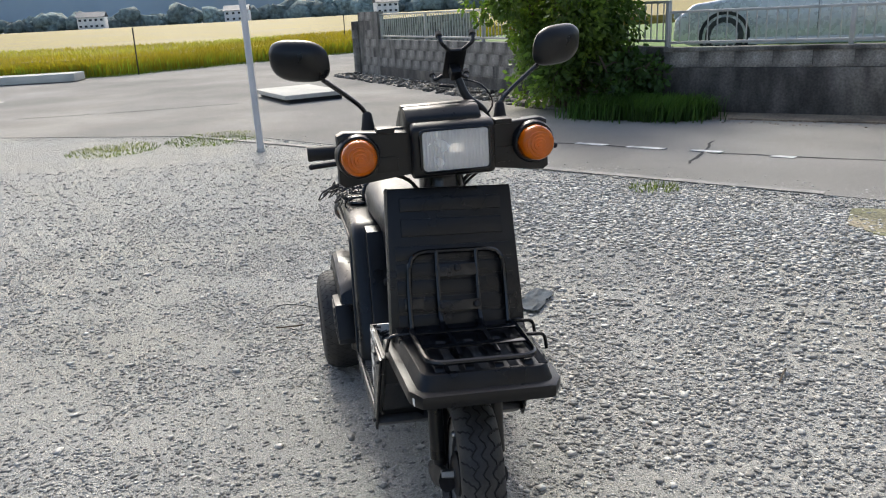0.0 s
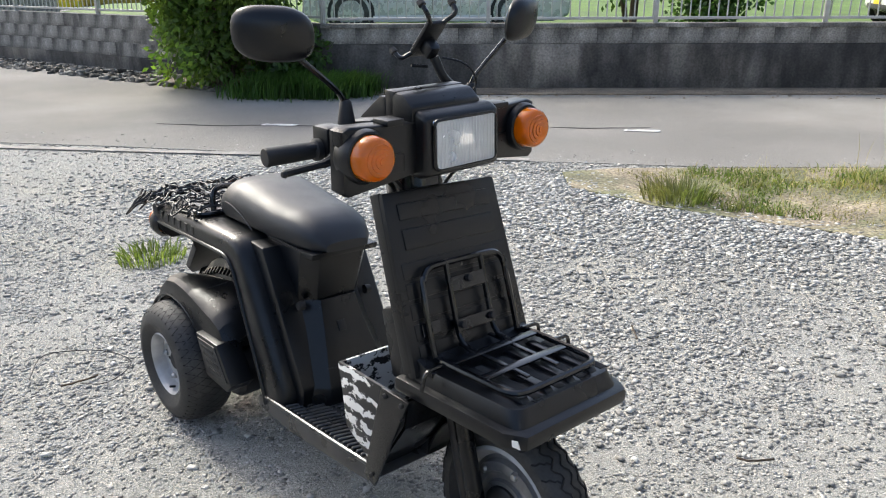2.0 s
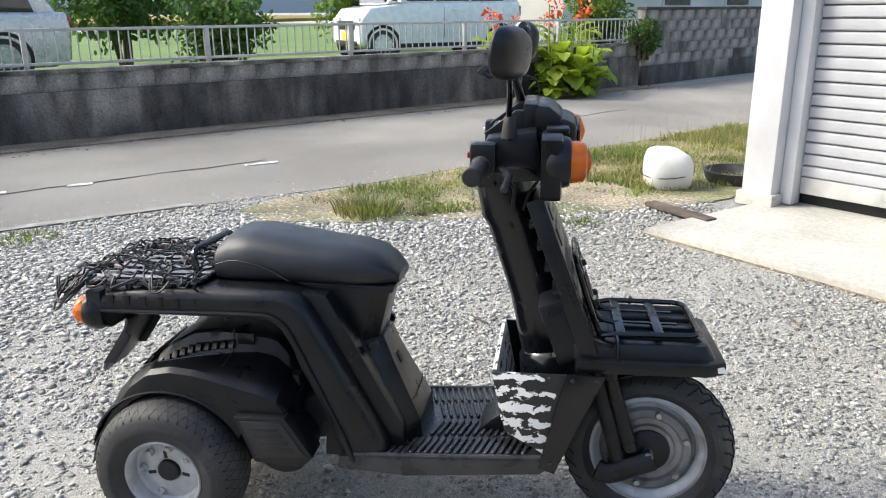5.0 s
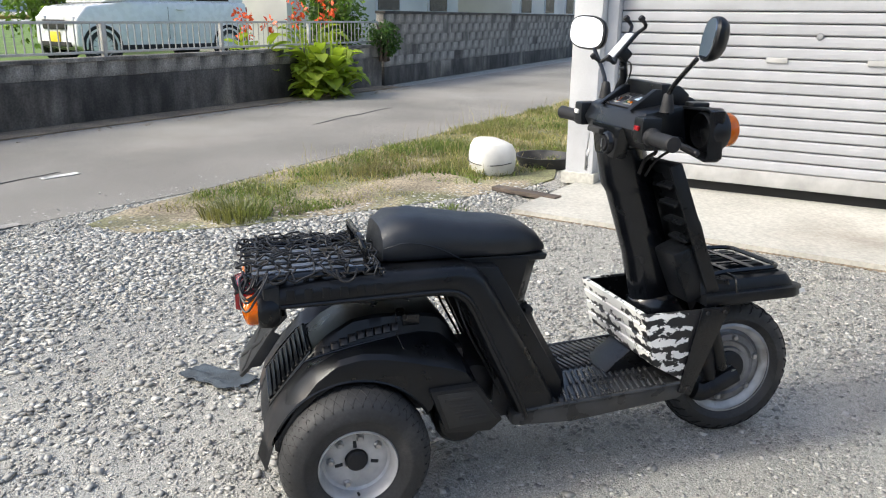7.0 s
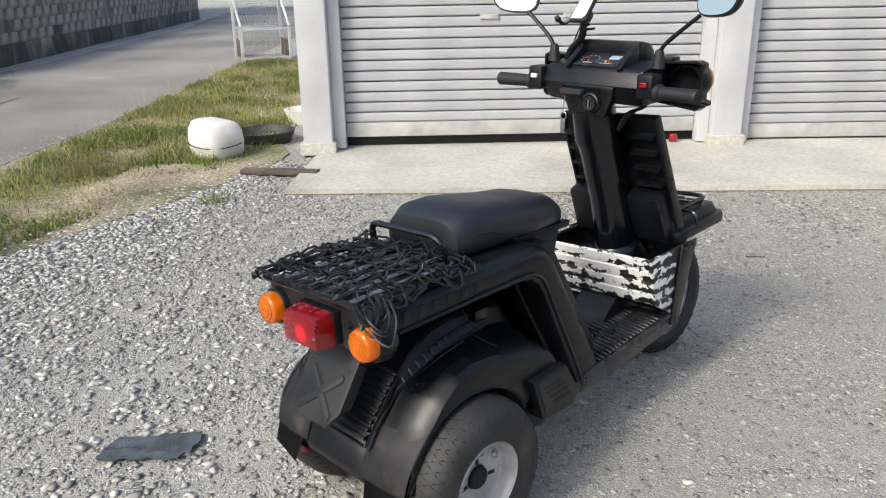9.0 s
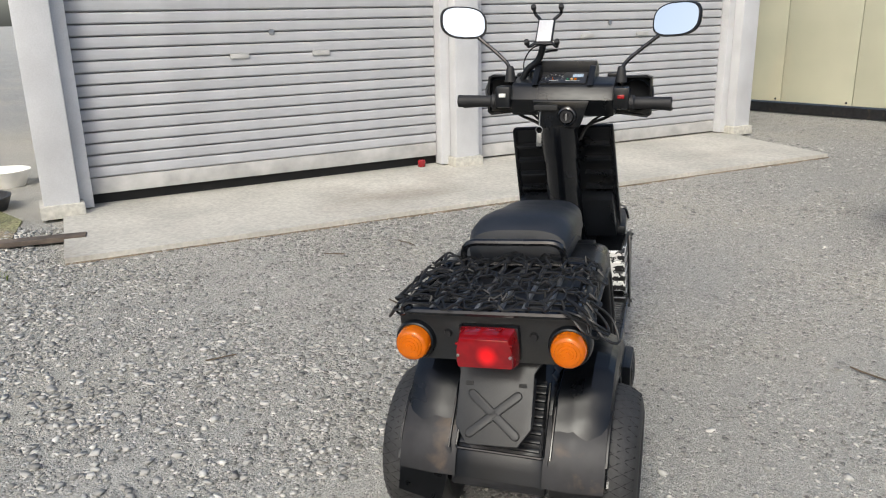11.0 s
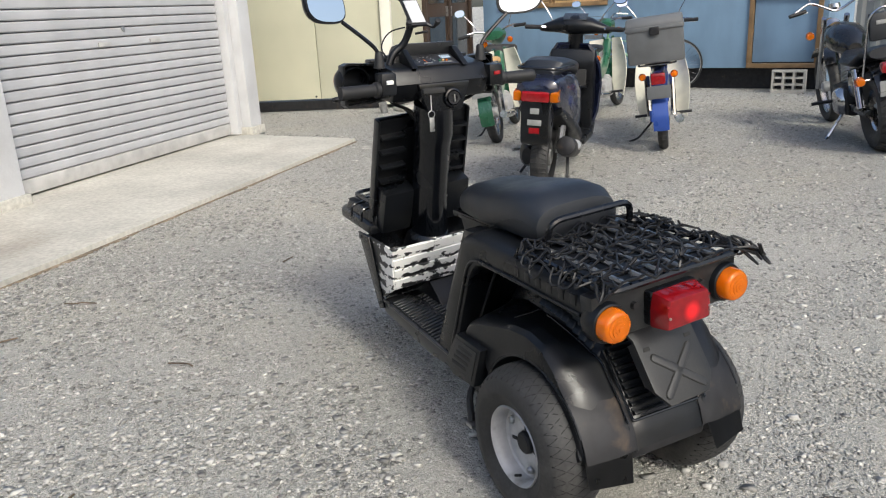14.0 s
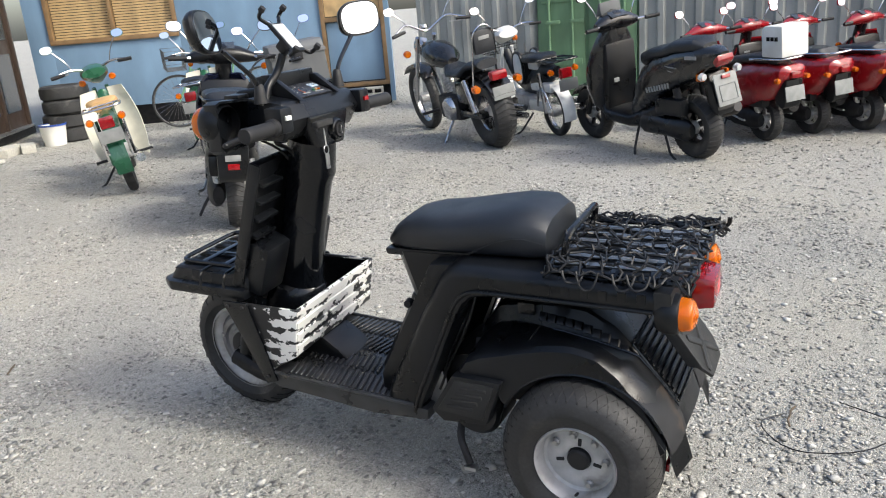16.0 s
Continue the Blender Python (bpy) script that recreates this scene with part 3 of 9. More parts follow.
for k in range(2):
    a, b = GP[k], GP[k + 1]
    L = dist(a, b)
    m = along(a, b)
    bay = part("shutter", box((L / 2, 0.155, H / 2), (L - 0.02, 0.01, H)), "dark_gap", garage, "closed grey roller shutter", m=m, smooth=False)
    for x in (PW / 2 + 0.045, L - PW / 2 - 0.045):
        part("guide_rail", box((x, 0.045, H / 2 + 0.04), (0.085, 0.11, H - 0.01), 0.006), "white_metal", bay)
    x0, x1 = PW / 2 + 0.09, L - PW / 2 - 0.09
    z = 0.115 if k == 0 else 0.05
    part("bottom_bar", box(((x0 + x1) / 2, 0.10, z + 0.055), (x1 - x0, 0.05, 0.11), 0.006), "shutter_bar", bay, "beige-grey steel bottom bar")
    z += 0.112
    slat = None
    pitch = 0.078
    while z < H - 0.05:
        if slat is None:
            prof = [(0.112, 0.0), (0.082, 0.004), (0.076, 0.012), (0.0745, 0.038), (0.076, 0.064), (0.082, 0.071), (0.112, 0.0765)]
            q = B()
            rings = [[q.verts.new((xx, y_, z_)) for y_, z_ in prof] for xx in (x0, x1)]
            for i in range(len(prof) - 1):
                q.faces.new((rings[0][i], rings[1][i], rings[1][i + 1], rings[0][i + 1]))
            q.faces.new([r for r in rings[0]]); q.faces.new([r for r in rings[1]][::-1])
            slat = part("slat", q, "shutter", bay, m=pose(0, 0, z), smooth=False)
        else:
            again(slat, "slat", bay, pose(0, 0, z))
        z += pitch
    for x in (L * 0.42, L * 0.62):
        part("pull_handle", box((x, 0.066, 1.0 + 0.05 * k), (0.14, 0.014, 0.035), 0.006), "shutter_bar", bay, "recessed steel pull handle")
    part("lock", lathe([(0, -0.012), (0.02, -0.01), (0.024, 0.0)], 12, "y"), "steel", bay, "round steel shutter lock", m=pose(L * 0.5, 0.074, 1.16))
part("fascia", box((dist(GP[0], GP[2]) / 2, 0.03, H + 0.14), (dist(GP[0], GP[2]) + 0.3, 0.3, 0.3), 0.01), "white_metal", garage, m=E0)
part("side_wall", box((-0.02, 2.6, H / 2), (0.1, 5.0, H), 0.0), "white_metal", garage, m=E0, smooth=False)
part("far_side_wall", box((dist(GP[0], GP[2]) + 0.02, 2.6, H / 2), (0.1, 5.0, H), 0.0), "white_metal", garage, m=E0, smooth=False)
part("back_wall", box((dist(GP[0], GP[2]) / 2, 5.1, H / 2), (dist(GP[0], GP[2]), 0.1, H)), "white_metal", garage, m=E0, smooth=False)
part("roof", box((dist(GP[0], GP[2]) / 2, 2.5, H + 0.32), (dist(GP[0], GP[2]) + 0.4, 5.5, 0.06)), "corrugated", garage, m=E0, smooth=False)

# ---- cream prefab shed ----
SC = (-1.56, -5.42)                       # its corner
SF = (1.6, -6.60)                         # along the front, behind the garage
SS = (-3.42, -7.35)                        # along the side
shed = thing("shed", pose(0, 0, 0), "cream panelled prefab shed raised off the ground, its shaded gap filled dark", "shed", kind="structure")
m = along(SC, SF)
L = dist(SC, SF)
# dark strip put in for the shade in the gap under the shed
part("sill", box((L / 2, -0.06, 0.07), (L, 0.1, 0.12)), "dark_steel", shed, m=m, smooth=False)
for i in range(4):
    x0 = 0.06 + i * 0.85
    part("wall_panel", box((x0 + 0.42, -0.03, 1.45), (0.842, 0.06, 2.6), 0.004), "cream_panel", shed, m=m)
    for z in (0.18,):
        part("bolt", lathe([(0, -0.012), (0.012, -0.01), (0.014, 0.0)], 8, "y"), "dark_steel", shed, m=m @ pose(x0 + 0.06, 0.0, z, 0, 0, 180))
part("corner_post", box((0, -0.01, 1.4), (0.13, 0.13, 2.7), 0.006), "white_panel", shed, "white corner post with rust streaks", m=m)
m2 = along(SC, SS)
L2 = dist(SC, SS)
# same dark strip for the shaded gap along the side
part("sill", box((L2 / 2, 0.06, 0.07), (L2, 0.1, 0.12)), "dark_steel", shed, m=m2, smooth=False)
part("wall_panel", box((0.50, 0.03, 1.45), (0.92, 0.06, 2.6), 0.004), "cream_panel", shed, m=m2)
for i in range(2):
    d = part("door", box((1.37 + i * 0.70, 0.02, 1.15), (0.66, 0.05, 2.0), 0.004), "brown_door", shed, "dark brown hinged door with glass", m=m2)
    for zz in (0.72, 1.62):
        part("door_pane", box((1.37 + i * 0.70, -0.012, zz), (0.46, 0.01, 0.72)), "window_dark", d, smooth=False)
    part("door_handle", box((1.66 + i * 0.12, -0.02, 1.15), (0.02, 0.04, 0.14), 0.004), "steel", d)
for x in (1.0, 1.72, 2.44):
    part("door_frame", box((x, -0.0, 1.2), (0.05, 0.09, 2.2), 0.004), "brown_door", shed, m=m2)
part("threshold", box((1.72, -0.02, 0.14), (1.45, 0.12, 0.03), 0.004), "steel", shed, m=m2)
part("roof", box((L / 2, -2.2, 2.8), (L, 4.4, 0.1)), "corrugated", shed, m=along(SC, SF), smooth=False)

# ---- blue site office ----
BL = (-3.45, -6.95)
BR = (-6.5, -3.52)
office = thing("site_office", pose(0, 0, 0), "light blue prefab office with brown window and door frames", "office", kind="structure")
m = along(BL, BR)
L = dist(BR, BL)
FL = 0.28
# dark panel set back, in place of the shade beneath the office floor
part("underfloor", box((L / 2, 0.25, FL / 2), (L, 0.1, FL)), "dark_steel", office, m=m, smooth=False)
def wall_strip(x0, x1, z0, z1):
    part("wall", box(((x0 + x1) / 2, 0.03, (z0 + z1) / 2), (x1 - x0, 0.06, z1 - z0), 0.003), "blue_panel", office, m=m)
door = (L - 0.84, L)
win = (L - 4.36, L - 2.70)
wall_strip(win[1], door[0], FL, 2.7)
wall_strip(win[0], win[1], FL, 1.13)
wall_strip(win[0], win[1], 2.05, 2.7)
wall_strip(-0.05, win[0], FL, 2.7)
wall_strip(door[0], door[1], 2.25, 2.7)
def frame_box(name, x0, x1, z0, z1, label):
    f = part(name, box(((x0 + x1) / 2, 0.05, (z0 + z1) / 2), (x1 - x0 - 0.02, 0.01, z1 - z0 - 0.02)), "window_dark", office, label, m=m, smooth=False)
    w = 0.055
    for a, b, c, d in ((x0, x1, z0, z0 + w), (x0, x1, z1 - w, z1), (x0, x0 + w, z0 + w, z1 - w), (x1 - w, x1, z0 + w, z1 - w)):
        part("frame_bar", box(((a + b) / 2, 0.0, (c + d) / 2), (b - a, 0.075, d - c), 0.005), "brown_frame", f)
    return f
dr = frame_box("door_1", *door, FL, 2.25, "office door with brown frame and blue panel")
part("door_panel", box((L - 0.42, 0.035, 0.74), (0.72, 0.02, 0.78), 0.003), "blue_panel", dr)
part("frame_bar", box((L - 0.42, 0.0, 1.17), (0.73, 0.07, 0.06), 0.004), "brown_frame", dr)
part("door_pane", box((L - 0.42, 0.03, 1.7), (0.72, 0.012, 0.98)), "blind", dr, "tan blind behind the glass")
wd = frame_box("window_1", *win, 1.13, 2.05, "sliding window with tan slatted blinds")
part("frame_bar", box(((win[0] + win[1]) / 2, 0.0, 1.59), (0.05, 0.07, 0.81), 0.004), "brown_frame", wd)
for half in range(2):
    xa = win[0] + 0.06 + half * 0.80
    sl = None
    for i in range(24):
        zz = 1.20 + i * 0.034
        if sl is None:
            sl = part("blind_slat", box((xa + 0.37, 0.03, 0), (0.73, 0.014, 0.026)), "blind", wd, m=pose(0, 0, zz), smooth=False)
        else:
            again(sl, "blind_slat", wd, pose(0, 0, zz))
part("roof", box((L / 2, 1.75, 2.76), (L + 0.4, 3.5, 0.1)), "corrugated", office, m=m, smooth=False)
part("side_wall", box((L + 0.03, 1.7, 1.4), (0.06, 3.4, 2.7)), "blue_panel", office, m=m, smooth=False)

# ---- green container and corrugated panels behind the parked machines ----
def ribbed(name, p, q, h, material, label, pitch=0.2, depth=0.035, z0=0.08, cat="container"):
    L = dist(p, q)
    b = B()
    prof, x = [], 0.0
    while x < L:
        for dx, y in ((0, 0), (0.06, 0), (0.085, depth), (0.175, depth)):
            if x + dx <= L:
                prof.append((x + dx, y))
        x += pitch
    prof = prof + [(L, 0.12), (0, 0.12)]
    ob = part(name, prism(prof, z0, h, "z"), material, smooth=False, m=along(p, q))
    return tagged(ob, label, cat, kind="structure")
CP = [(-6.2, -2.7), (-6.55, -1.2), (-6.92, -0.1), (-7.3, 1.3), (-8.3, 5.2)]
ribbed("container", CP[0], CP[1], 2.6, "corrugated", "grey steel storage wall with rust streaks")
gc = thing("container_green", pose(0, 0, 0), "green steel container doors with rust stains", "container", kind="structure")
m = along(CP[1], CP[2])
L = dist(CP[2], CP[1])
part("body", box((L / 2, 0.3, 1.32), (L, 0.5, 2.45), 0.01), "container_green", gc, m=m)
for i in range(2):
    part("door_leaf", box((L * (0.25 + 0.5 * i), 0.03, 1.3), (L * 0.46, 0.04, 2.25), 0.008), "container_green", gc, m=m)
    for k in (0.13, 0.36):
        x = L * (0.5 * i + k)
        part("lock_rod", tube([(x, -0.02, 0.25), (x, -0.02, 2.4)], 0.017, 8), "container_green", gc, m=m)
        part("handle", box((x + 0.05, -0.03, 0.95), (0.16, 0.02, 0.04), 0.005), "container_green", gc, m=m)
    for zz in (0.5, 1.2, 1.9):
        part("rib", box((L * (0.25 + 0.5 * i), 0.0, zz), (L * 0.4, 0.02, 0.07), 0.006), "container_green", gc, m=m)
ribbed("panel_fence", CP[2], CP[4], 2.4, "corrugated", "pale corrugated metal fence with rust streaks", cat="fence")

# ---- block walls with railings ----
def block_wall(name, p, q, base, rows, label, rail=True, mats=("base_wall", "block_wall"), post_at=None):
    L = dist(p, q)
    m = along(p, q)
    w = thing(name, m, label, "wall", kind="structure")
    if base > 0:
        part("footing", box((L / 2, 0.09, base / 2), (L, 0.17, base), 0.006), mats[0], w, "damp black-stained concrete footing")
    bl, hh = 0.40, 0.19
    stone = None
    n = int(L / bl)
    for r in range(rows):
        for i in range(n):
            x = (i + 0.5 * (r % 2)) * bl + bl / 2
            if x > L:
                continue
            mm = pose(x, 0.09 + rng.uniform(-0.003, 0.003), base + hh * r + hh / 2)
            if stone is None:
                stone = part("block", box((0, 0, 0), (bl - 0.005, 0.15, hh - 0.005), 0.003, 1), mats[1], w, m=mm, smooth=False)
            else:
                again(stone, "block", w, mm)
    part("mortar", box((L / 2, 0.09, base + hh * rows / 2), (L - 0.01, 0.146, hh * rows - 0.012)), mats[1], w, smooth=False)
    return w, L, base + hh * rows


def railing(p, q, z, h, label):
    L = dist(p, q)
    f = thing("railing", along(p, q), label, "railing", kind="structure")
    for zz in (z + 0.06, z + h):
        part("rail", box((L / 2, 0.09, zz), (L, 0.035, 0.03), 0.004), "rail", f)
    post = None
    n = max(2, int(L / 1.9))
    for i in range(n + 1):
        mm = pose(0.03 + (L - 0.06) * i / n, 0.09, z - 0.005)
        post = part("post", box((0, 0, h / 2), (0.05, 0.05, h), 0.004), "rail", f, m=mm) if post is None else again(post, "post", f, mm)
    bar = None
    for i in range(int(L / 0.105)):
        mm = pose(0.05 + i * 0.105, 0.09, z + 0.06)
        bar = part("baluster", tube([(0, 0, 0), (0, 0, h - 0.06)], 0.0085, 6), "rail", f, m=mm) if bar is None else again(bar, "baluster", f, mm)
    return f

# the inner face of each wall looks at the lane, so they run from right to left
wa, LA, HA = block_wall("wall_garden", WALL_A[0], WALL_A[1], 0.52, 1, "low weathered concrete block wall with black stains")
part("coping", box((LA / 2, 0.09, HA + 0.015), (LA, 0.19, 0.045), 0.006), "block_wall", wa)
railing(WALL_A[0], WALL_A[1], HA + 0.03, 0.40, "thin grey metal railing on the block wall")
BV = Vector((WALL_B[1][0] - WALL_B[0][0], WALL_B[1][1] - WALL_B[0][1])).normalized()
pb = (WALL_B[0][0] + BV.x * 1.15, WALL_B[0][1] + BV.y * 1.15)
wb0, _, _ = block_wall("wall_end", WALL_B[0], pb, 0.0, 7, "tall end pier of dark concrete blocks")
wb, LB, HB = block_wall("wall_corner", pb, WALL_B[1], 0.19, 3, "dark concrete block wall beside the junction")
railing(pb, WALL_B[1], HB, 0.5, "pale metal railing on the block wall")
wc, LC, HC = block_wall("wall_street", WALL_C[0], WALL_C[1], 0.34, 5, "taller weathered concrete block wall along the lane")
part("coping", box((LC / 2, 0.09, HC + 0.02), (LC, 0.2, 0.05), 0.006), "base_wall", wc)
wd_ = block_wall("wall_side", (-1.65, 18.2), (1.5, 26.0), 0.0, 6, "dark concrete block wall along the side lane")
# raised yard behind the garden wall
sheet("yard", [(2.85, 9.35), (12.6, 3.1), (13.2, 3.5), (30, -5), (60, 0), (60, 40), (3.5, 30), (-1.3, 18.2)], -0.02, 0.32, "lawn", "raised garden with rough green lawn", "lawn")

# ---- the three-wheeled scooter ----
HERO = pose(-0.170, 2.873, 0, 0, 0, -78.5)
hero = thing("three_wheeled_scooter", HERO, "black three-wheeled delivery scooter parked on gravel", "scooter")

def rear_tyre(R, W):
    """The outline of a balloon tyre: flat tread, round shoulder, bulging wall with a bead line."""
    prof = [(R - 0.020 * abs(a) ** 3.0, a * W / 2 * 0.86) for a in np.linspace(-1, 1, 15)]
    side = [(R - 0.032, W / 2 * 0.95), (R - 0.050, W / 2 * 1.0), (R - 0.058, W / 2 + 0.0015), (R - 0.062, W / 2 * 1.0), (0.118, W / 2 - 0.006), (0.106, W / 2 - 0.012), (0.099, W / 2 - 0.018)]
    return [(r, -y) for r, y in side[::-1]] + prof + side

def tread(R, W, count):
    """Fine grooves that cross the tyre slantwise both ways."""
    b = B()
    for i in range(count):
        for s in (-1, 1):
            pts = []
            for k in range(9):
                y = (-0.9 + 1.8 * k / 8) * W / 2
                aa = 2 * math.pi * i / count + s * 0.22 * (k / 4 - 1)
                r = R - 0.020 * abs(y / (W / 2) / 0.86) ** 3.0 + 0.0008
                pts.append((r * math.cos(aa), y, r * math.sin(aa)))
            tube(pts, 0.0021, 4, bm=b, flat=1.0)
    return b

WR, WW = 0.193, 0.160
RY = -0.022                               # the rear axle sits off the leaning body's middle
REAR = pose(0, RY, 0)
for s in (-1, 1):
    w = part("rear_wheel", lathe(rear_tyre(WR, WW), 56, "y"), "rubber", hero, "wide rear tyre on a silver steel rim", m=pose(0, RY + s * 0.224, 0.193))
    part("tread_pattern", tread(WR - 0.0022, WW, 44), "groove", w, "fine diamond grooves in the tread")
    rim = [(0.096, 0.052), (0.101, 0.064), (0.0985, 0.068), (0.094, 0.064), (0.089, 0.050), (0.087, 0.030), (0.080, 0.026), (0.060, 0.031), (0.042, 0.031), (0.030, 0.027), (0.030, -0.02)]
    part("rim", lathe([(r, s * y) for r, y in rim], 48, "y"), "alloy", w, "silver painted steel rim with a dished centre")
    part("hub", lathe([(0, 0.040 * s), (0.022, 0.040 * s), (0.027, 0.036 * s), (0.029, 0.0), (0.029, -0.06 * s)], 24, "y"), "grip", w, "black rubber hub cap")
    part("inner_rim", lathe([(0.102, -s * 0.066), (0.098, -s * 0.05), (0.09, -s * 0.02), (0.04, -s * 0.01), (0.04, -s * 0.08)], 32, "y"), "dark_steel", w)
    for k in range(5):
        a = radians(35 + 47 * k) if k < 4 else radians(248)
        part("wheel_bolt", lathe([(0, 0.044 * s), (0.0065, 0.043 * s), (0.0085, 0.038 * s), (0.0105, 0.036 * s), (0.0105, 0.028 * s)], 8, "y"), "steel", w, m=pose(0.066 * math.cos(a), 0, 0.066 * math.sin(a)))
    for a in (95, 190, 350):
        part("slot", box((0, 0, 0), (0.009, 0.004, 0.020), 0.002), "dark_gap", w, m=pose(0.046 * math.cos(radians(a)), s * 0.0312, 0.046 * math.sin(radians(a)), 0, 90 - a, 0))
    part("valve", tube([(0.0, s * 0.045, -0.086), (0.0, s * 0.062, -0.080)], 0.0035, 6), "grip", w)

# rear hood: a crown with louvres, a ridge on either side, and smooth arches that roll over the wheels
HX = [-0.224, -0.208, -0.16, -0.11, -0.05, 0.02, 0.08, 0.135, 0.20, 0.25, 0.29, 0.325]
def hood_half(x):
    at = lambda vals, xs=HX: float(np.interp(x, xs, vals))
    zc = at([0.240, 0.288, 0.352, 0.412, 0.468, 0.507, 0.515, 0.518, 0.514, 0.506, 0.455, 0.385])
    zr = at([0.240, 0.284, 0.345, 0.403, 0.422, 0.437, 0.449, 0.460, 0.466, 0.456, 0.420, 0.365])
    zo = at([0.266, 0.290, 0.366, 0.418, 0.455, 0.467, 0.462, 0.450, 0.432, 0.420, 0.402, 0.352])
    za = 0.190 + math.sqrt(max(0.0, 0.213 ** 2 - x * x)) if abs(x) < 0.19 else (at([0.262, 0.268], [-0.224, -0.19]) if x < 0 else at([0.287, 0.355, 0.345], [0.19, 0.22, 0.325]))
    up = at([0.0, 0.010, 0.012, 0.010, 0.007, 0.007, 0.006, 0.0, 0.0, 0.0, 0.0, 0.0])
    yc = at([0.100, 0.100, 0.098, 0.096, 0.088, 0.084, 0.084, 0.092, 0.098, 0.098, 0.096, 0.090])
    za = min(za, zo - 0.02)
    zm = zo + at([-0.014, 0.004, 0.012, 0.010, 0.004, 0.004, 0.004, 0.006, 0.012, 0.012, 0.008, 0.004])
    return [(0.0, zc), (yc * 0.6, zc - 0.001), (yc - 0.008, zc - 0.003), (yc, zc - 0.010), (0.108, zr), (0.113, zr + up), (0.120, zr + up), (0.150, max(zr, zm) * 0.45 + min(zr + up, zm) * 0.55), (0.190, zm), (0.222, zo), (0.236, zo - 0.010), (0.240, zo - 0.026), (0.240, za)]
rings = []
for x in np.concatenate([np.linspace(-0.224, -0.19, 5), np.linspace(-0.175, 0.325, 44)]):
    h = hood_half(float(x))
    bow = lambda y: float(x) + (0.026 * (y / 0.24) ** 2 if x < -0.14 else 0.026 * (y / 0.24) ** 2 * max(0.0, (-x) / 0.14))
    rings.append([(bow(y), -y, z) for y, z in h[::-1]] + [(bow(y), y, z) for y, z in h[1:]])
b = loft(rings, closed=False, caps=False)
bmesh.ops.solidify(b, geom=b.faces[:], thickness=0.005)
hood = part("rear_hood", b, "black_plastic", hero, "black rear engine hood with louvres and rolled wheel arches", angle=26, m=REAR)
part("hood_front", prism([(-0.225, 0.335), (0.225, 0.335), (0.205, 0.36), (0.09, 0.385), (-0.09, 0.385), (-0.205, 0.36)], 0.312, 0.322, "x", 0.003), "black_plastic", hood)
# louvred panel on the slope behind, in its raised frame
def slope(d):
    """A point down the rear slope, d metres below its upper end."""
    x = -0.092 - d * 0.615
    return x, hood_half(x)[0][1]
fr = [(slope(0.0)[0], 0.097, slope(0.0)[1] + 0.003), (slope(0.178)[0], 0.100, slope(0.178)[1] + 0.003), (slope(0.178)[0], -0.100, slope(0.178)[1] + 0.003), (slope(0.0)[0], -0.097, slope(0.0)[1] + 0.003)]
part("louvre_frame", tube(rounded(fr, 0.006, 2), 0.0036, 6), "black_gloss", hood)
lv = None
for i in range(9):
    x, z = slope(0.008 + i * 0.0192)
    mm = pose(x - 0.001, 0, z + 0.001, 0, 0, 0) @ Matrix.Rotation(radians(-42), 4, "Y")
    lv = part("louvre", box((0, 0, 0.004), (0.0095, 0.184, 0.008), 0.002), "black_plastic", hood, m=mm) if lv is None else again(lv, "louvre", hood, mm)
    part("louvre_gap", box((0.0085, 0, 0.0012), (0.0075, 0.18, 0.002)), "dark_gap", hood, m=mm, smooth=False)
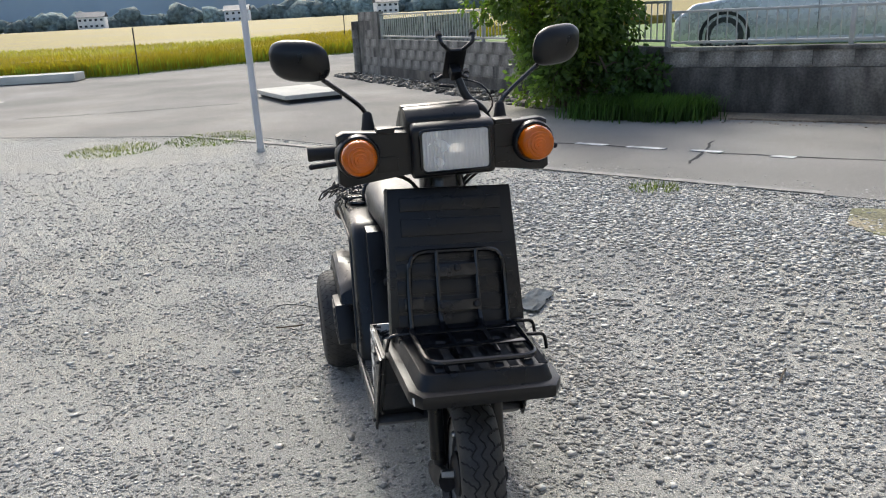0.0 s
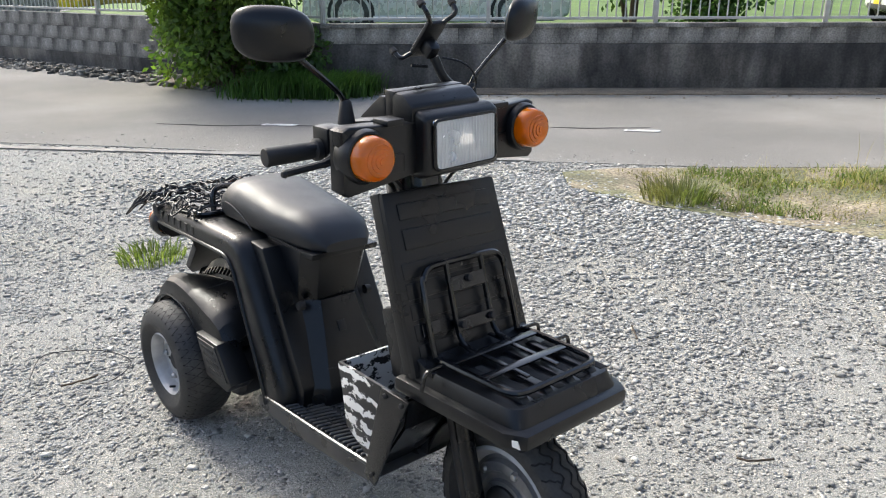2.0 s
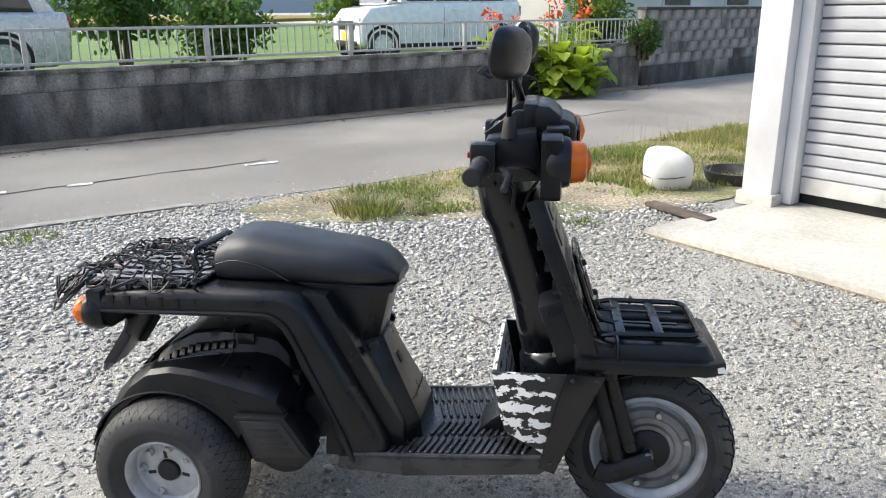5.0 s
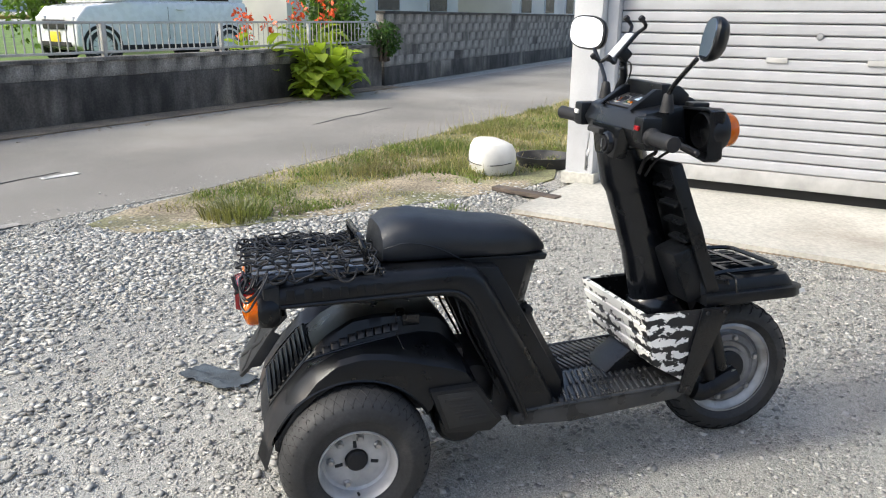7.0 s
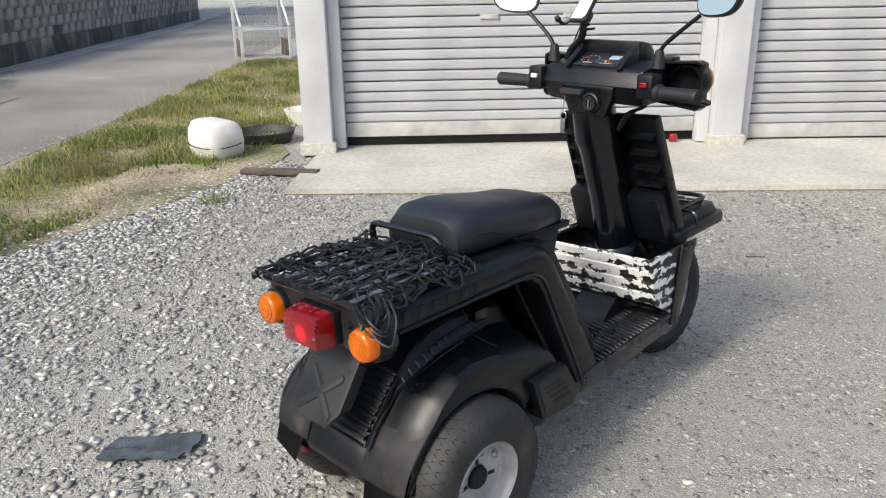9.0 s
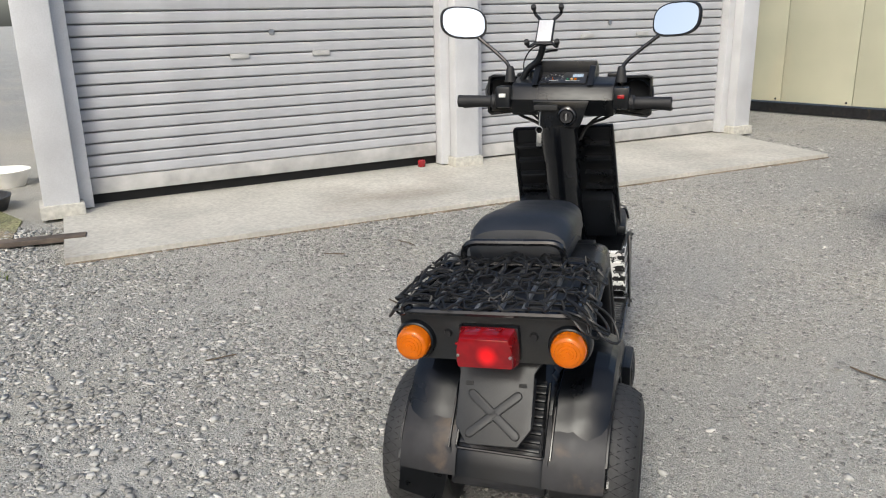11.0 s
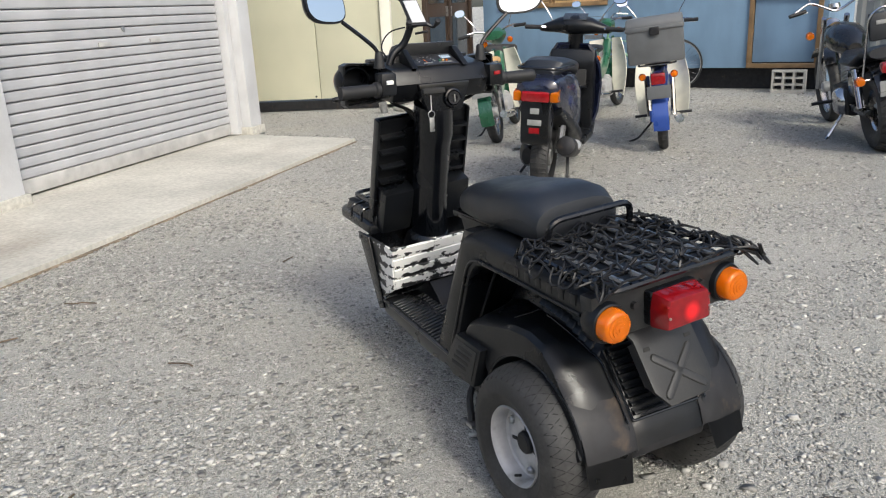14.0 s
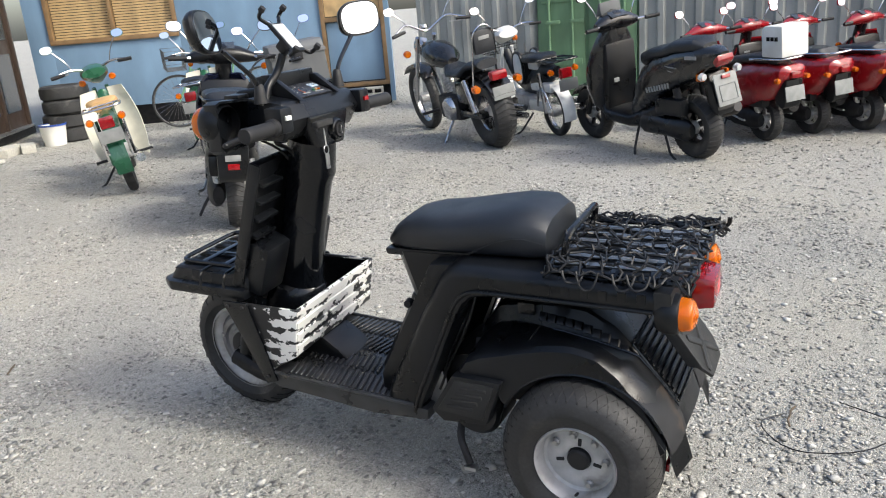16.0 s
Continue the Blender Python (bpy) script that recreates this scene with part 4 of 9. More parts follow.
for s in (-1, 1):
    for i in range(10):
        x = -0.085 + i * 0.0225
        h = hood_half(x)
        part("side_louvre", prism([(0, 0), (0.020, 0.0), (0.020, 0.010), (0.004, 0.004)], -0.011, 0.011, "y", 0.001), "black_plastic", hood, m=pose(x, s * 0.101, (h[3][1] + h[4][1]) / 2 - 0.002, s * -52, 0, 0))
    rd = [(x, s * 0.1165, hood_half(x)[5][1] + 0.001) for x in np.linspace(-0.205, 0.10, 14)]
    part("ridge_edge", tube(rd, 0.0026, 6), "black_gloss", hood)
    part("hatch", box((0.172, s * 0.108, 0.500), (0.045, 0.004, 0.030), 0.0015), "black_gloss", hood, m=pose(0, 0, 0))
    part("seam", tube([(0.135, s * y, z + 0.0006) for y, z in hood_half(0.135)[1:9]], 0.0016, 5), "dark_gap", hood)
    # rolled lip of the wheel arch
    lip = [(0.214 * math.cos(a), s * 0.238, 0.190 + 0.214 * math.sin(a)) for a in np.linspace(radians(28), radians(152), 26)]
    part("arch_lip", tube(lip, 0.0042, 6), "black_plastic", hood)
    part("inner_arch", loft([[(r * math.cos(a), s * y, 0.19 + r * math.sin(a)) for y, r in ((0.10, 0.225), (0.16, 0.228), (0.236, 0.216))] for a in np.linspace(radians(10), radians(168), 18)], closed=False, caps=False), "dark_steel", hood)
    part("rivet", lathe([(0, 0.004), (0.004, 0.003), (0.005, 0)], 8, "z"), "dark_gap", hood, m=pose(-0.175, s * 0.214, hood_half(-0.19)[8][1] - 0.012, 0, -50, 0))
    # flat mud flap below the arch
    f0 = [(-0.190, 0.237, 0.285), (-0.212, 0.112, 0.258), (-0.240, 0.128, 0.172), (-0.222, 0.236, 0.180)]
    q = B()
    a4 = [q.verts.new((x, s * y, z)) for x, y, z in f0]
    q.faces.new(a4)
    bmesh.ops.solidify(q, geom=q.faces[:], thickness=0.005)
    bevel(q, 0.0012, 1)
    fl = part("mud_flap", q, "black_plastic", hood)
    if s > 0:
        part("reflector", box((-0.195, 0.170, 0.178), (0.010, 0.060, 0.022), 0.003), "red_lens", hood, "red reflector behind the flap")
    # louvred engine side cover
    c = part("vent_cover", prism([(0.188, 0.362), (0.318, 0.366), (0.384, 0.262), (0.352, 0.232), (0.232, 0.240)], s * 0.190, s * 0.262, "y", 0.007), "black_plastic", hero, "black plastic louvred side cover", m=REAR)
    # lighter plastic here stands in for the light that falls on this face
    part("vent_face", prism([(0.205, 0.352), (0.308, 0.355), (0.366, 0.265), (0.240, 0.255)], s * 0.2615, s * 0.265, "y", 0.0015), "bare_plastic", c)
    for i in range(4):
        part("vent_slot", box((0.262 + i * 0.013, s * 0.2652, 0.336 - i * 0.0185), (0.072, 0.003, 0.0095), 0.0012), "dark_gap", c)
    part("sump", lathe([(0, s * 0.09), (0.06, s * 0.09), (0.072, s * 0.10), (0.072, s * 0.20), (0.06, s * 0.215), (0, s * 0.218)], 24, "y"), "dark_steel", hero, "oily black drive casing", m=pose(0.285, RY, 0.248))
part("axle_housing", lathe([(0.030, -0.15), (0.036, -0.07), (0.075, -0.06), (0.075, 0.06), (0.036, 0.07), (0.030, 0.15)], 24, "y"), "dark_steel", hero, "black axle housing", m=pose(-0.01, RY, 0.20))
part("under_guard", box((-0.150, 0, 0.225), (0.13, 0.22, 0.03), 0.01), "dark_steel", hood)
# number-plate bracket, bare, with a pressed cross, hung from the tail on a tapering neck
pm = pose(-0.225, -0.004, 0.420, 0, 34.4, 0)
br = part("plate_bracket", prism([(-0.118, 0.135), (0.118, 0.135), (0.084, 0.082), (0.084, -0.038), (0.056, -0.078), (-0.056, -0.078), (-0.084, -0.038), (-0.084, 0.082)], -0.006, 0.004, "x", 0.003), "bare_plastic", hero, "bare black number bracket with a pressed cross", m=pm)
for s in (-1, 1):
    part("bracket_flange", prism([(0.0, 0.075), (0.022, 0.075), (0.022, -0.02), (0.0, -0.038)], s * 0.080, s * 0.084, "y", 0.001), "bare_plastic", br)
    part("slot_hole", box((-0.0062, s * 0.060, 0.054), (0.002, 0.018, 0.009), 0.0008), "dark_gap", br)
for a in (40, -40):
    out = [(0.066 * k + 0.0085 * math.cos(radians(q)), 0.0085 * math.sin(radians(q))) for k, span in ((1, range(-90, 91, 30)), (-1, range(90, 271, 30))) for q in span]
    part("pressed_rib", prism(out, -0.0095, -0.005, "x", 0.0015), "bare_plastic", br, m=pose(0, 0, -0.012, a, 0, 0))
    part("rib_groove", tube([(-0.0062, y, z) for y, z in out], 0.0022, 5, closed=True), "dark_gap", br, m=pose(0, 0, -0.012, a, 0, 0))

# main body: two side beams that run back under the rack and down to the floor
TOP = [(-0.192, 0.628), (-0.10, 0.640), (0.05, 0.648), (0.20, 0.649), (0.295, 0.648), (0.335, 0.640), (0.362, 0.615), (0.395, 0.558), (0.45, 0.460), (0.51, 0.352), (0.553, 0.275), (0.560, 0.245), (0.552, 0.200)]
LOW = [(-0.185, 0.568), (-0.10, 0.569), (0.05, 0.571), (0.17, 0.572), (0.235, 0.572), (0.268, 0.566), (0.292, 0.548), (0.312, 0.515), (0.348, 0.438), (0.390, 0.345), (0.430, 0.262), (0.442, 0.235), (0.446, 0.192)]
SECT = [(0.095, 0.0), (0.150, 0.0), (0.176, 0.002), (0.191, 0.008), (0.200, 0.018), (0.203, 0.030)]
for s in (-1, 1):
    rings = []
    for (xt, zt), (xl, zl) in zip(TOP, LOW):
        t_, l_ = Vector((xt, zt)), Vector((xl, zl))
        d = (l_ - t_).normalized()
        up_ = [(t_ + d * q, y) for y, q in SECT]
        dn_ = [(l_ - d * q * 0.45, y) for y, q in SECT]
        rings.append([(p.x, s * y, p.y) for p, y in up_ + dn_[::-1]])
    part("side_beam", loft(rings), "black_plastic", hero, "black plastic body side with a raised edge", angle=34)
    edge = rounded([(-0.165, s * 0.203, 0.582), (0.10, s * 0.204, 0.588), (0.300, s * 0.204, 0.590), (0.455, s * 0.204, 0.262), (0.47, s * 0.204, 0.215)], 0.055, 6)
    part("edge_bead", tube(edge, 0.0055, 8), "black_plastic", hero)
    for i in range(6):
        part("beam_rib", box((-0.14 + i * 0.043, s * 0.202, 0.610), (0.020, 0.006, 0.026), 0.0025), "black_plastic", hero)
    # the panel between the beam and the seat, set back in a step
    inner = [(0.30, 0.640), (0.40, 0.632), (0.590, 0.290), (0.590, 0.225), (0.48, 0.22), (0.43, 0.40)]
    part("inner_panel", prism(inner, s * 0.06, s * 0.160, "y", 0.007), "black_plastic", hero)
part("rear_deck", box((-0.02, 0, 0.620), (0.34, 0.30, 0.05), 0.01), "black_plastic", hero)
part("tail_panel", prism([(-0.203, 0.562), (-0.207, 0.632), (0.207, 0.632), (0.203, 0.562), (0.165, 0.522), (-0.165, 0.522)], -0.205, -0.165, "x", 0.008), "bare_plastic", hero)
for s in (-1, 1):
    part("tail_bolt", lathe([(0, -0.010), (0.008, -0.009), (0.010, 0.0)], 8, "x"), "dark_steel", hero, m=pose(-0.205, s * 0.095, 0.588))
# covers below the seat: an upper wedge and a flared lower cover with facets
def faceted(levels, w):
    rings = [[(xb, -hw, z), (xs, -hw, z), (xf, -hf, z), (xf, hf, z), (xs, hw, z), (xb, hw, z)] for z, xb, xs, hw, xf, hf in levels]
    return bevel(loft(rings), w, 2)
part("seat_post_cover", faceted([(0.440, 0.44, 0.475, 0.088, 0.502, 0.052), (0.515, 0.38, 0.475, 0.100, 0.514, 0.062), (0.640, 0.33, 0.505, 0.108, 0.545, 0.070)], 0.004), "black_plastic", hero, "black wedge-shaped cover under the seat", angle=18)
fc = part("front_cover", faceted([(0.232, 0.46, 0.575, 0.152, 0.628, 0.098), (0.285, 0.46, 0.568, 0.150, 0.622, 0.094), (0.430, 0.45, 0.495, 0.116, 0.548, 0.064), (0.498, 0.43, 0.470, 0.096, 0.520, 0.056)], 0.005), "black_plastic", hero, "black faceted cover below the seat", angle=18)
part("cover_latch", box((0, 0, 0), (0.004, 0.026, 0.030), 0.002), "grip", fc, "small square latch", m=pose(0.552, -0.010, 0.425, 0, -27, 0))
part("cover_seam", tube([(0.596, -0.088, 0.335), (0.600, -0.05, 0.330), (0.600, 0.05, 0.330), (0.596, 0.088, 0.335)], 0.0018, 5), "dark_gap", fc)
part("seat_catch", lathe([(0, 0.02), (0.011, 0.018), (0.013, 0.0)], 12, "y"), "grip", hero, "round black catch", m=pose(0.505, 0.100, 0.49))
part("seat_catch", lathe([(0, -0.02), (0.011, -0.018), (0.013, 0.0)], 12, "y"), "grip", hero, "round black catch", m=pose(0.505, -0.100, 0.49))
# engine, pivot and loose cables inside the arch
e = box((0.22, 0, 0.33), (0.20, 0.26, 0.18), 0.03)
lathe([(0, -0.12), (0.06, -0.11), (0.075, -0.08), (0.075, 0.08), (0.06, 0.11), (0, 0.12)], 24, "y", bm=e, c=(0.35, 0, 0.29))
box((0.40, 0, 0.26), (0.14, 0.20, 0.07), 0.02, bm=e)
part("engine", e, "dark_steel", hero, "oily black engine and swing arm", m=REAR)
for s in (-1, 1):
    part("frame_tube", tube(rounded([(0.43, s * 0.10, 0.25), (0.405, s * 0.115, 0.40), (0.345, s * 0.115, 0.53), (0.24, s * 0.11, 0.585)], 0.06), 0.012, 8), "dark_steel", hero)
    part("pivot_plate", prism([(0.385, 0.205), (0.445, 0.205), (0.445, 0.30), (0.415, 0.36), (0.39, 0.30)], s * 0.150, s * 0.158, "y", 0.002), "dull_alloy" if s > 0 else "dark_steel", hero, "worn steel pivot plate")
    for k, bow in enumerate((0.0, 0.018, -0.014)):
        part("engine_cable", tube(rounded([(0.41, s * (0.14 + 0.01 * k), 0.27), (0.385 + bow, s * 0.150, 0.36), (0.335 + bow * 1.4, s * (0.13 + 0.01 * k), 0.46), (0.29, s * 0.12, 0.56)], 0.05), 0.004, 6), "cord", hero)
part("side_stand", tube(rounded([(0.34, 0.14, 0.22), (0.33, 0.20, 0.17), (0.30, 0.21, 0.10)], 0.03), 0.010, 8), "dark_steel", hero)
part("stand_foot", box((0.295, 0.213, 0.092), (0.034, 0.022, 0.012), 0.004), "steel", hero)

# seat
rings = []
for x, zb, zt, hw in ((0.092, 0.660, 0.690, 0.095), (0.102, 0.645, 0.738, 0.122), (0.135, 0.642, 0.764, 0.130), (0.20, 0.642, 0.767, 0.132), (0.30, 0.642, 0.752, 0.130), (0.38, 0.640, 0.740, 0.125), (0.45, 0.638, 0.735, 0.116), (0.505, 0.637, 0.722, 0.104), (0.540, 0.638, 0.698, 0.088), (0.564, 0.643, 0.668, 0.066)):
    ring = []
    for k in range(28):
        a = 2 * math.pi * k / 28
        c, sn = math.cos(a), math.sin(a)
        y = hw * math.copysign(abs(c) ** 0.55, c)
        zz = (zt + zb) / 2 + (zt - zb) / 2 * math.copysign(abs(sn) ** (0.62 if sn > 0 else 0.35), sn)
        if sn > 0:
            zz -= 0.0
            y *= 1 - 0.16 * sn
        ring.append((x, y, zz))
    rings.append(ring)
seat = part("seat", loft(rings), "vinyl", hero, "smooth black vinyl seat")
for s in (-1, 1):
    seam = [(0.107, s * 0.123, 0.69), (0.16, s * 0.1335, 0.708), (0.24, s * 0.135, 0.69), (0.30, s * 0.1335, 0.655)]
    part("seam", tube(rounded(seam, 0.05), 0.0016, 5), "vinyl", seat)
part("seat_base", prism([(0.10, 0.632), (0.555, 0.626), (0.56, 0.644), (0.10, 0.650)], -0.105, 0.105, "y", 0.006), "black_plastic", hero)

# floor board with rubber ribs
part("floor_board", prism([(0.43, 0.195), (0.43, 0.228), (0.95, 0.262), (0.97, 0.245), (0.93, 0.215), (0.60, 0.185)], -0.205, 0.205, "y", 0.008), "worn_rubber", hero, "black ribbed footboard")
b = B()
for s in (-1, 1):
    for lane in range(2):
        y0 = 0.010 + lane * 0.097
        for i in range(20):
            x = 0.548 + i * 0.0185
            z = 0.228 + (x - 0.43) * 0.0655
            if lane == 0 and x < 0.645:
                continue
            box((0, 0, 0), (0.0095, 0.086, 0.008), 0.002, 1, bm=b, m=Matrix.Translation((x, s * (y0 + 0.044), z + 0.003)) @ Matrix.Rotation(radians(s * 14), 4, "Z"))
part("floor_ribs", b, "worn_rubber", hero, "raised rubber foot ribs")
for s in (-1, 1):
    part("board_edge", tube([(0.47, s * 0.203, 0.236), (0.70, s * 0.204, 0.248), (0.94, s * 0.204, 0.264)], 0.006, 8), "worn_rubber", hero, "scuffed edge of the footboard")

# front box with flaking white paint
fb = part("front_box", prism([(0.850, 0.325), (0.955, 0.262), (1.045, 0.40), (1.052, 0.47), (1.045, 0.47), (1.036, 0.405), (0.953, 0.270), (0.853, 0.332)], -0.192, 0.192, "y", 0.0), "black_gloss", hero, "open black box with flaking white paint", smooth=False)
back = B()
for i in range(4):
    z0, z1 = 0.325 + i * 0.0375, 0.325 + (i + 1) * 0.0375
    f0, f1 = (z0 - 0.325) / 0.15, (z1 - 0.325) / 0.15
    x0, x1 = 0.845 - 0.030 * f0, 0.845 - 0.030 * f1
    prism([(x0, z0), (x0 - 0.004, z0 + 0.004), (x1 - 0.004, z1 - 0.004), (x1, z1), (x1 + 0.006, z1), (x0 + 0.006, z0)], -0.197 - 0.008 * f0, 0.197 + 0.008 * f0, "y", bm=back)
part("box_back", back, "flaking_paint", fb, "ribbed panel with flaking white paint", smooth=False)
for s in (-1, 1):
    part("box_side", prism([(0.815, 0.475), (1.055, 0.478), (1.045, 0.41), (0.955, 0.262), (0.845, 0.325)], s * 0.196, s * 0.204, "y", 0.0015), "flaking_paint", fb, "side panel with flaking white paint")
for s in (-1, 1):
    part("box_lining", prism([(0.822, 0.470), (1.048, 0.472), (1.040, 0.41), (0.952, 0.270), (0.850, 0.328)], s * 0.190, s * 0.1945, "y"), "black_gloss", fb, smooth=False)
    part("box_bracket", prism([(0.985, 0.482), (1.075, 0.482), (1.02, 0.36), (0.965, 0.225), (0.925, 0.238)], s * 0.205, s * 0.213, "y", 0.002), "black_gloss", hero)
    for x, z in ((1.0, 0.468), (1.055, 0.468), (0.955, 0.25)):
        part("bolt", lathe([(0, s * 0.006), (0.005, s * 0.005), (0.006, 0)], 8, "y"), "dark_steel", hero, m=pose(x, s * 0.213, z))
part("floor_hump", prism([(0.765, 0.25), (0.80, 0.285), (0.86, 0.33), (0.98, 0.42), (0.98, 0.25)], -0.068, 0.068, "y", 0.012), "black_plastic", hero)

# steering column cover
rings = []
for x, z, r in ((0.972, 0.38, 0.085), (0.955, 0.44, 0.074), (0.946, 0.468, 0.068), (0.938, 0.475, 0.057), (0.903, 0.62, 0.054), (0.843, 0.80, 0.054), (0.832, 0.825, 0.058), (0.812, 0.915, 0.056)):
    rings.append([(x + 0.006 + r * 1.24 * math.cos(2 * math.pi * k / 20), 1.06 * r * math.sin(2 * math.pi * k / 20), z + 0.27 * r * math.cos(2 * math.pi * k / 20)) for k in range(20)])
part("steering_column", loft(rings), "black_gloss", hero, "black steering column cover")
part("column_collar", tube([(0.845, 0, 0.790), (0.828, 0, 0.845)], 0.058, 20), "black_gloss", hero)
part("column_screw", lathe([(0, -0.008), (0.007, -0.006), (0.008, 0)], 8, "x"), "steel", hero, m=pose(0.884, 0.0, 0.53))

# leg shield, its inner knee boxes, and the front tray
tilt = math.degrees(math.atan2(1.045 - 0.905, 0.885 - 0.52))
SH = pose(0.975, 0, 0.70, 0, -tilt, 0)         # local z runs up the shield
sh = part("leg_shield", prism([(-0.166, 0.195), (0.166, 0.195), (0.169, 0.10), (0.178, -0.20), (-0.178, -0.20), (-0.169, 0.10)], -0.014, 0.014, "x", 0.008), "black_plastic", hero, "flat black leg shield with pressed panels", m=SH)
for z, h in ((0.150, 0.036), (0.090, 0.045)):
    part("pressed_panel", box((0.014, 0, z), (0.008, 0.27, h), 0.004), "black_plastic", sh)
for i in range(5):
    part("pressed_panel", box((0.013, 0, 0.025 - i * 0.044), (0.006, 0.31, 0.036), 0.003), "black_plastic", sh)
for s in (-1, 1):
    part("shield_edge", box((-0.012, s * 0.168, 0.0), (0.030, 0.010, 0.385), 0.004), "black_plastic", sh, m=pose(0, 0, 0, s * 1.6, 0, 0))
    for i in range(4):
        part("inner_rib", box((-0.026, s * 0.112, 0.14 - i * 0.055), (0.028, 0.090, 0.010), 0.003), "black_plastic", sh)
    part("knee_box", prism([(s * 0.045, -0.045), (s * 0.160, -0.045), (s * 0.168, -0.20), (s * 0.060, -0.20)], -0.085, -0.01, "x", 0.010), "black_plastic", sh, "black moulded knee box")
part("maker_badge", box((0.02, -0.115, -0.105), (0.004, 0.05, 0.028), 0.001), "black_gloss", sh)

tray = part("front_tray", prism([(1.005, -0.195), (1.31, -0.180), (1.352, -0.155), (1.352, 0.155), (1.31, 0.180), (1.005, 0.195)], 0.478, 0.512, "z", 0.010), "black_plastic", hero, "black moulded front tray with a worn corner")
def tray_outline(x1, w0, w1, r):
    return [(v.x, v.y) for v in rounded([(1.0, -w0, 0), (x1, -w1, 0), (x1, w1, 0), (1.0, w0, 0)], r, 5)]
part("tray_bed", prism(tray_outline(1.332, 0.176, 0.160, 0.030), 0.508, 0.544, "z", 0.010, taper=tray_outline(1.312, 0.168, 0.148, 0.030)), "black_plastic", tray, angle=30)
heel = [(1.0, 0.53), (0.996, 0.64), (1.004, 0.62), (1.014, 0.592), (1.028, 0.570), (1.046, 0.555), (1.070, 0.547), (1.095, 0.543), (1.095, 0.53)]
part("tray_heel", prism(heel, -0.166, 0.166, "y", 0.002), "black_plastic", tray, angle=45)
for i in range(4):
    y = -0.105 + 0.07 * i
    part("tray_rib", prism([(1.11, 0.540), (1.12, 0.552), (1.29, 0.552), (1.305, 0.540)], y - 0.011, y + 0.011, "y", 0.003), "black_plastic", tray)
    part("tray_groove", box((1.215, y + 0.035, 0.5435), (0.17, 0.022, 0.003), 0.001), "dark_gap", tray)
part("worn_corner", prism([(0, 0), (0.02, 0.002), (0.012, 0.016), (-0.002, 0.012)], 0.0, 0.002, "y"), "white_plastic", tray, "scuffed corner worn to white", m=pose(1.330, -0.174, 0.490))

# tubular rack on the shield and tray
rk = part("front_rack", tube(rounded([(1.062, -0.127, 0.552), (1.032, -0.128, 0.63), (0.998, -0.122, 0.735), (0.998, 0.122, 0.735), (1.032, 0.128, 0.63), (1.062, 0.127, 0.552)], 0.045, 5), 0.0072, 8), "black_gloss", hero, "black tubular front luggage rack")
part("rack_loop", tube(rounded([(1.062, -0.127, 0.552), (1.09, -0.135, 0.560), (1.292, -0.128, 0.562), (1.292, 0.128, 0.562), (1.09, 0.135, 0.560), (1.062, 0.127, 0.552)], 0.04, 5), 0.0072, 8), "black_gloss", rk)
for y in (-0.052, 0.052):
    part("rack_bar", tube(rounded([(0.999, y, 0.737), (1.032, y, 0.64), (1.058, y, 0.568), (1.11, y, 0.560)], 0.03), 0.0065, 8), "black_gloss", rk)
part("rack_plate", box((0, 0, 0), (0.006, 0.115, 0.032), 0.002), "black_gloss", rk, m=SH @ pose(0.036, 0, -0.025))
part("rack_plate", box((0, 0, 0), (0.006, 0.115, 0.028), 0.002), "black_gloss", rk, m=SH @ pose(0.036, 0, -0.115))
for x in (1.11, 1.20):
    part("rack_cross", box((x, 0, 0.562), (0.022, 0.26, 0.005), 0.002), "black_gloss", rk)
for y in (-0.045, 0.045):
    part("rack_cross", box((1.15, y, 0.561), (0.20, 0.012, 0.005), 0.002), "black_gloss", rk)
for s, x in ((1, 1.07), (1, 1.16), (-1, 1.10)):
    part("rack_foot", tube(rounded([(x, s * 0.133, 0.558), (x, s * 0.19, 0.556), (x, s * 0.198, 0.515)], 0.015), 0.0045, 6), "black_gloss", rk)
for y, z in ((0.0, -0.02), (-0.045, -0.115), (0.045, -0.115)):
    part("bolt", lathe([(0, 0.012), (0.008, 0.010), (0.009, 0)], 8, "x"), "dark_steel", rk, m=SH @ pose(0.038, y, z))

# front wheel, fork
FX = 1.205
FR = 0.215
def front_profile():
    W = 0.100
    prof = [(FR - 0.030 * abs(a) ** 2.4, a * W / 2) for a in np.linspace(-1, 1, 15)]
    side = [(FR - 0.050, W / 2 + 0.001), (0.160, W / 2 - 0.006), (0.150, W / 2 - 0.014), (0.143, W / 2 - 0.02)]
    return [(r, -y) for r, y in side[::-1]] + prof + side
fw = part("front_wheel", lathe(front_profile(), 56, "y"), "rubber", hero, "front tyre with chunky zigzag tread", m=pose(FX, -0.008, FR, 0, 0, -3))
b = B()
for line in (-0.022, 0.0, 0.022):
    pts = []
    for i in range(160):
        a = 2 * math.pi * i / 160
        y = line + 0.007 * math.sin(2 * math.pi * i / 5)
        r = FR + 0.0005 - 0.030 * abs(y / 0.05) ** 2.4
        pts.append((r * math.cos(a), y, r * math.sin(a)))
    tube(pts, 0.0026, 4, closed=True, bm=b)
for i in range(32):
    a = 2 * math.pi * i / 32
    for s in (-1, 1):
        pts = []
        for k in range(6):
            y = s * (0.024 + 0.025 * k / 5)
            aa = a + 0.10 * k / 5 + (0.018 if k % 2 else 0.0)
            r = FR + 0.0006 - 0.030 * abs(y / 0.05) ** 2.4
            pts.append((r * math.cos(aa), y, r * math.sin(aa)))
        tube(pts, 0.0026, 4, bm=b)
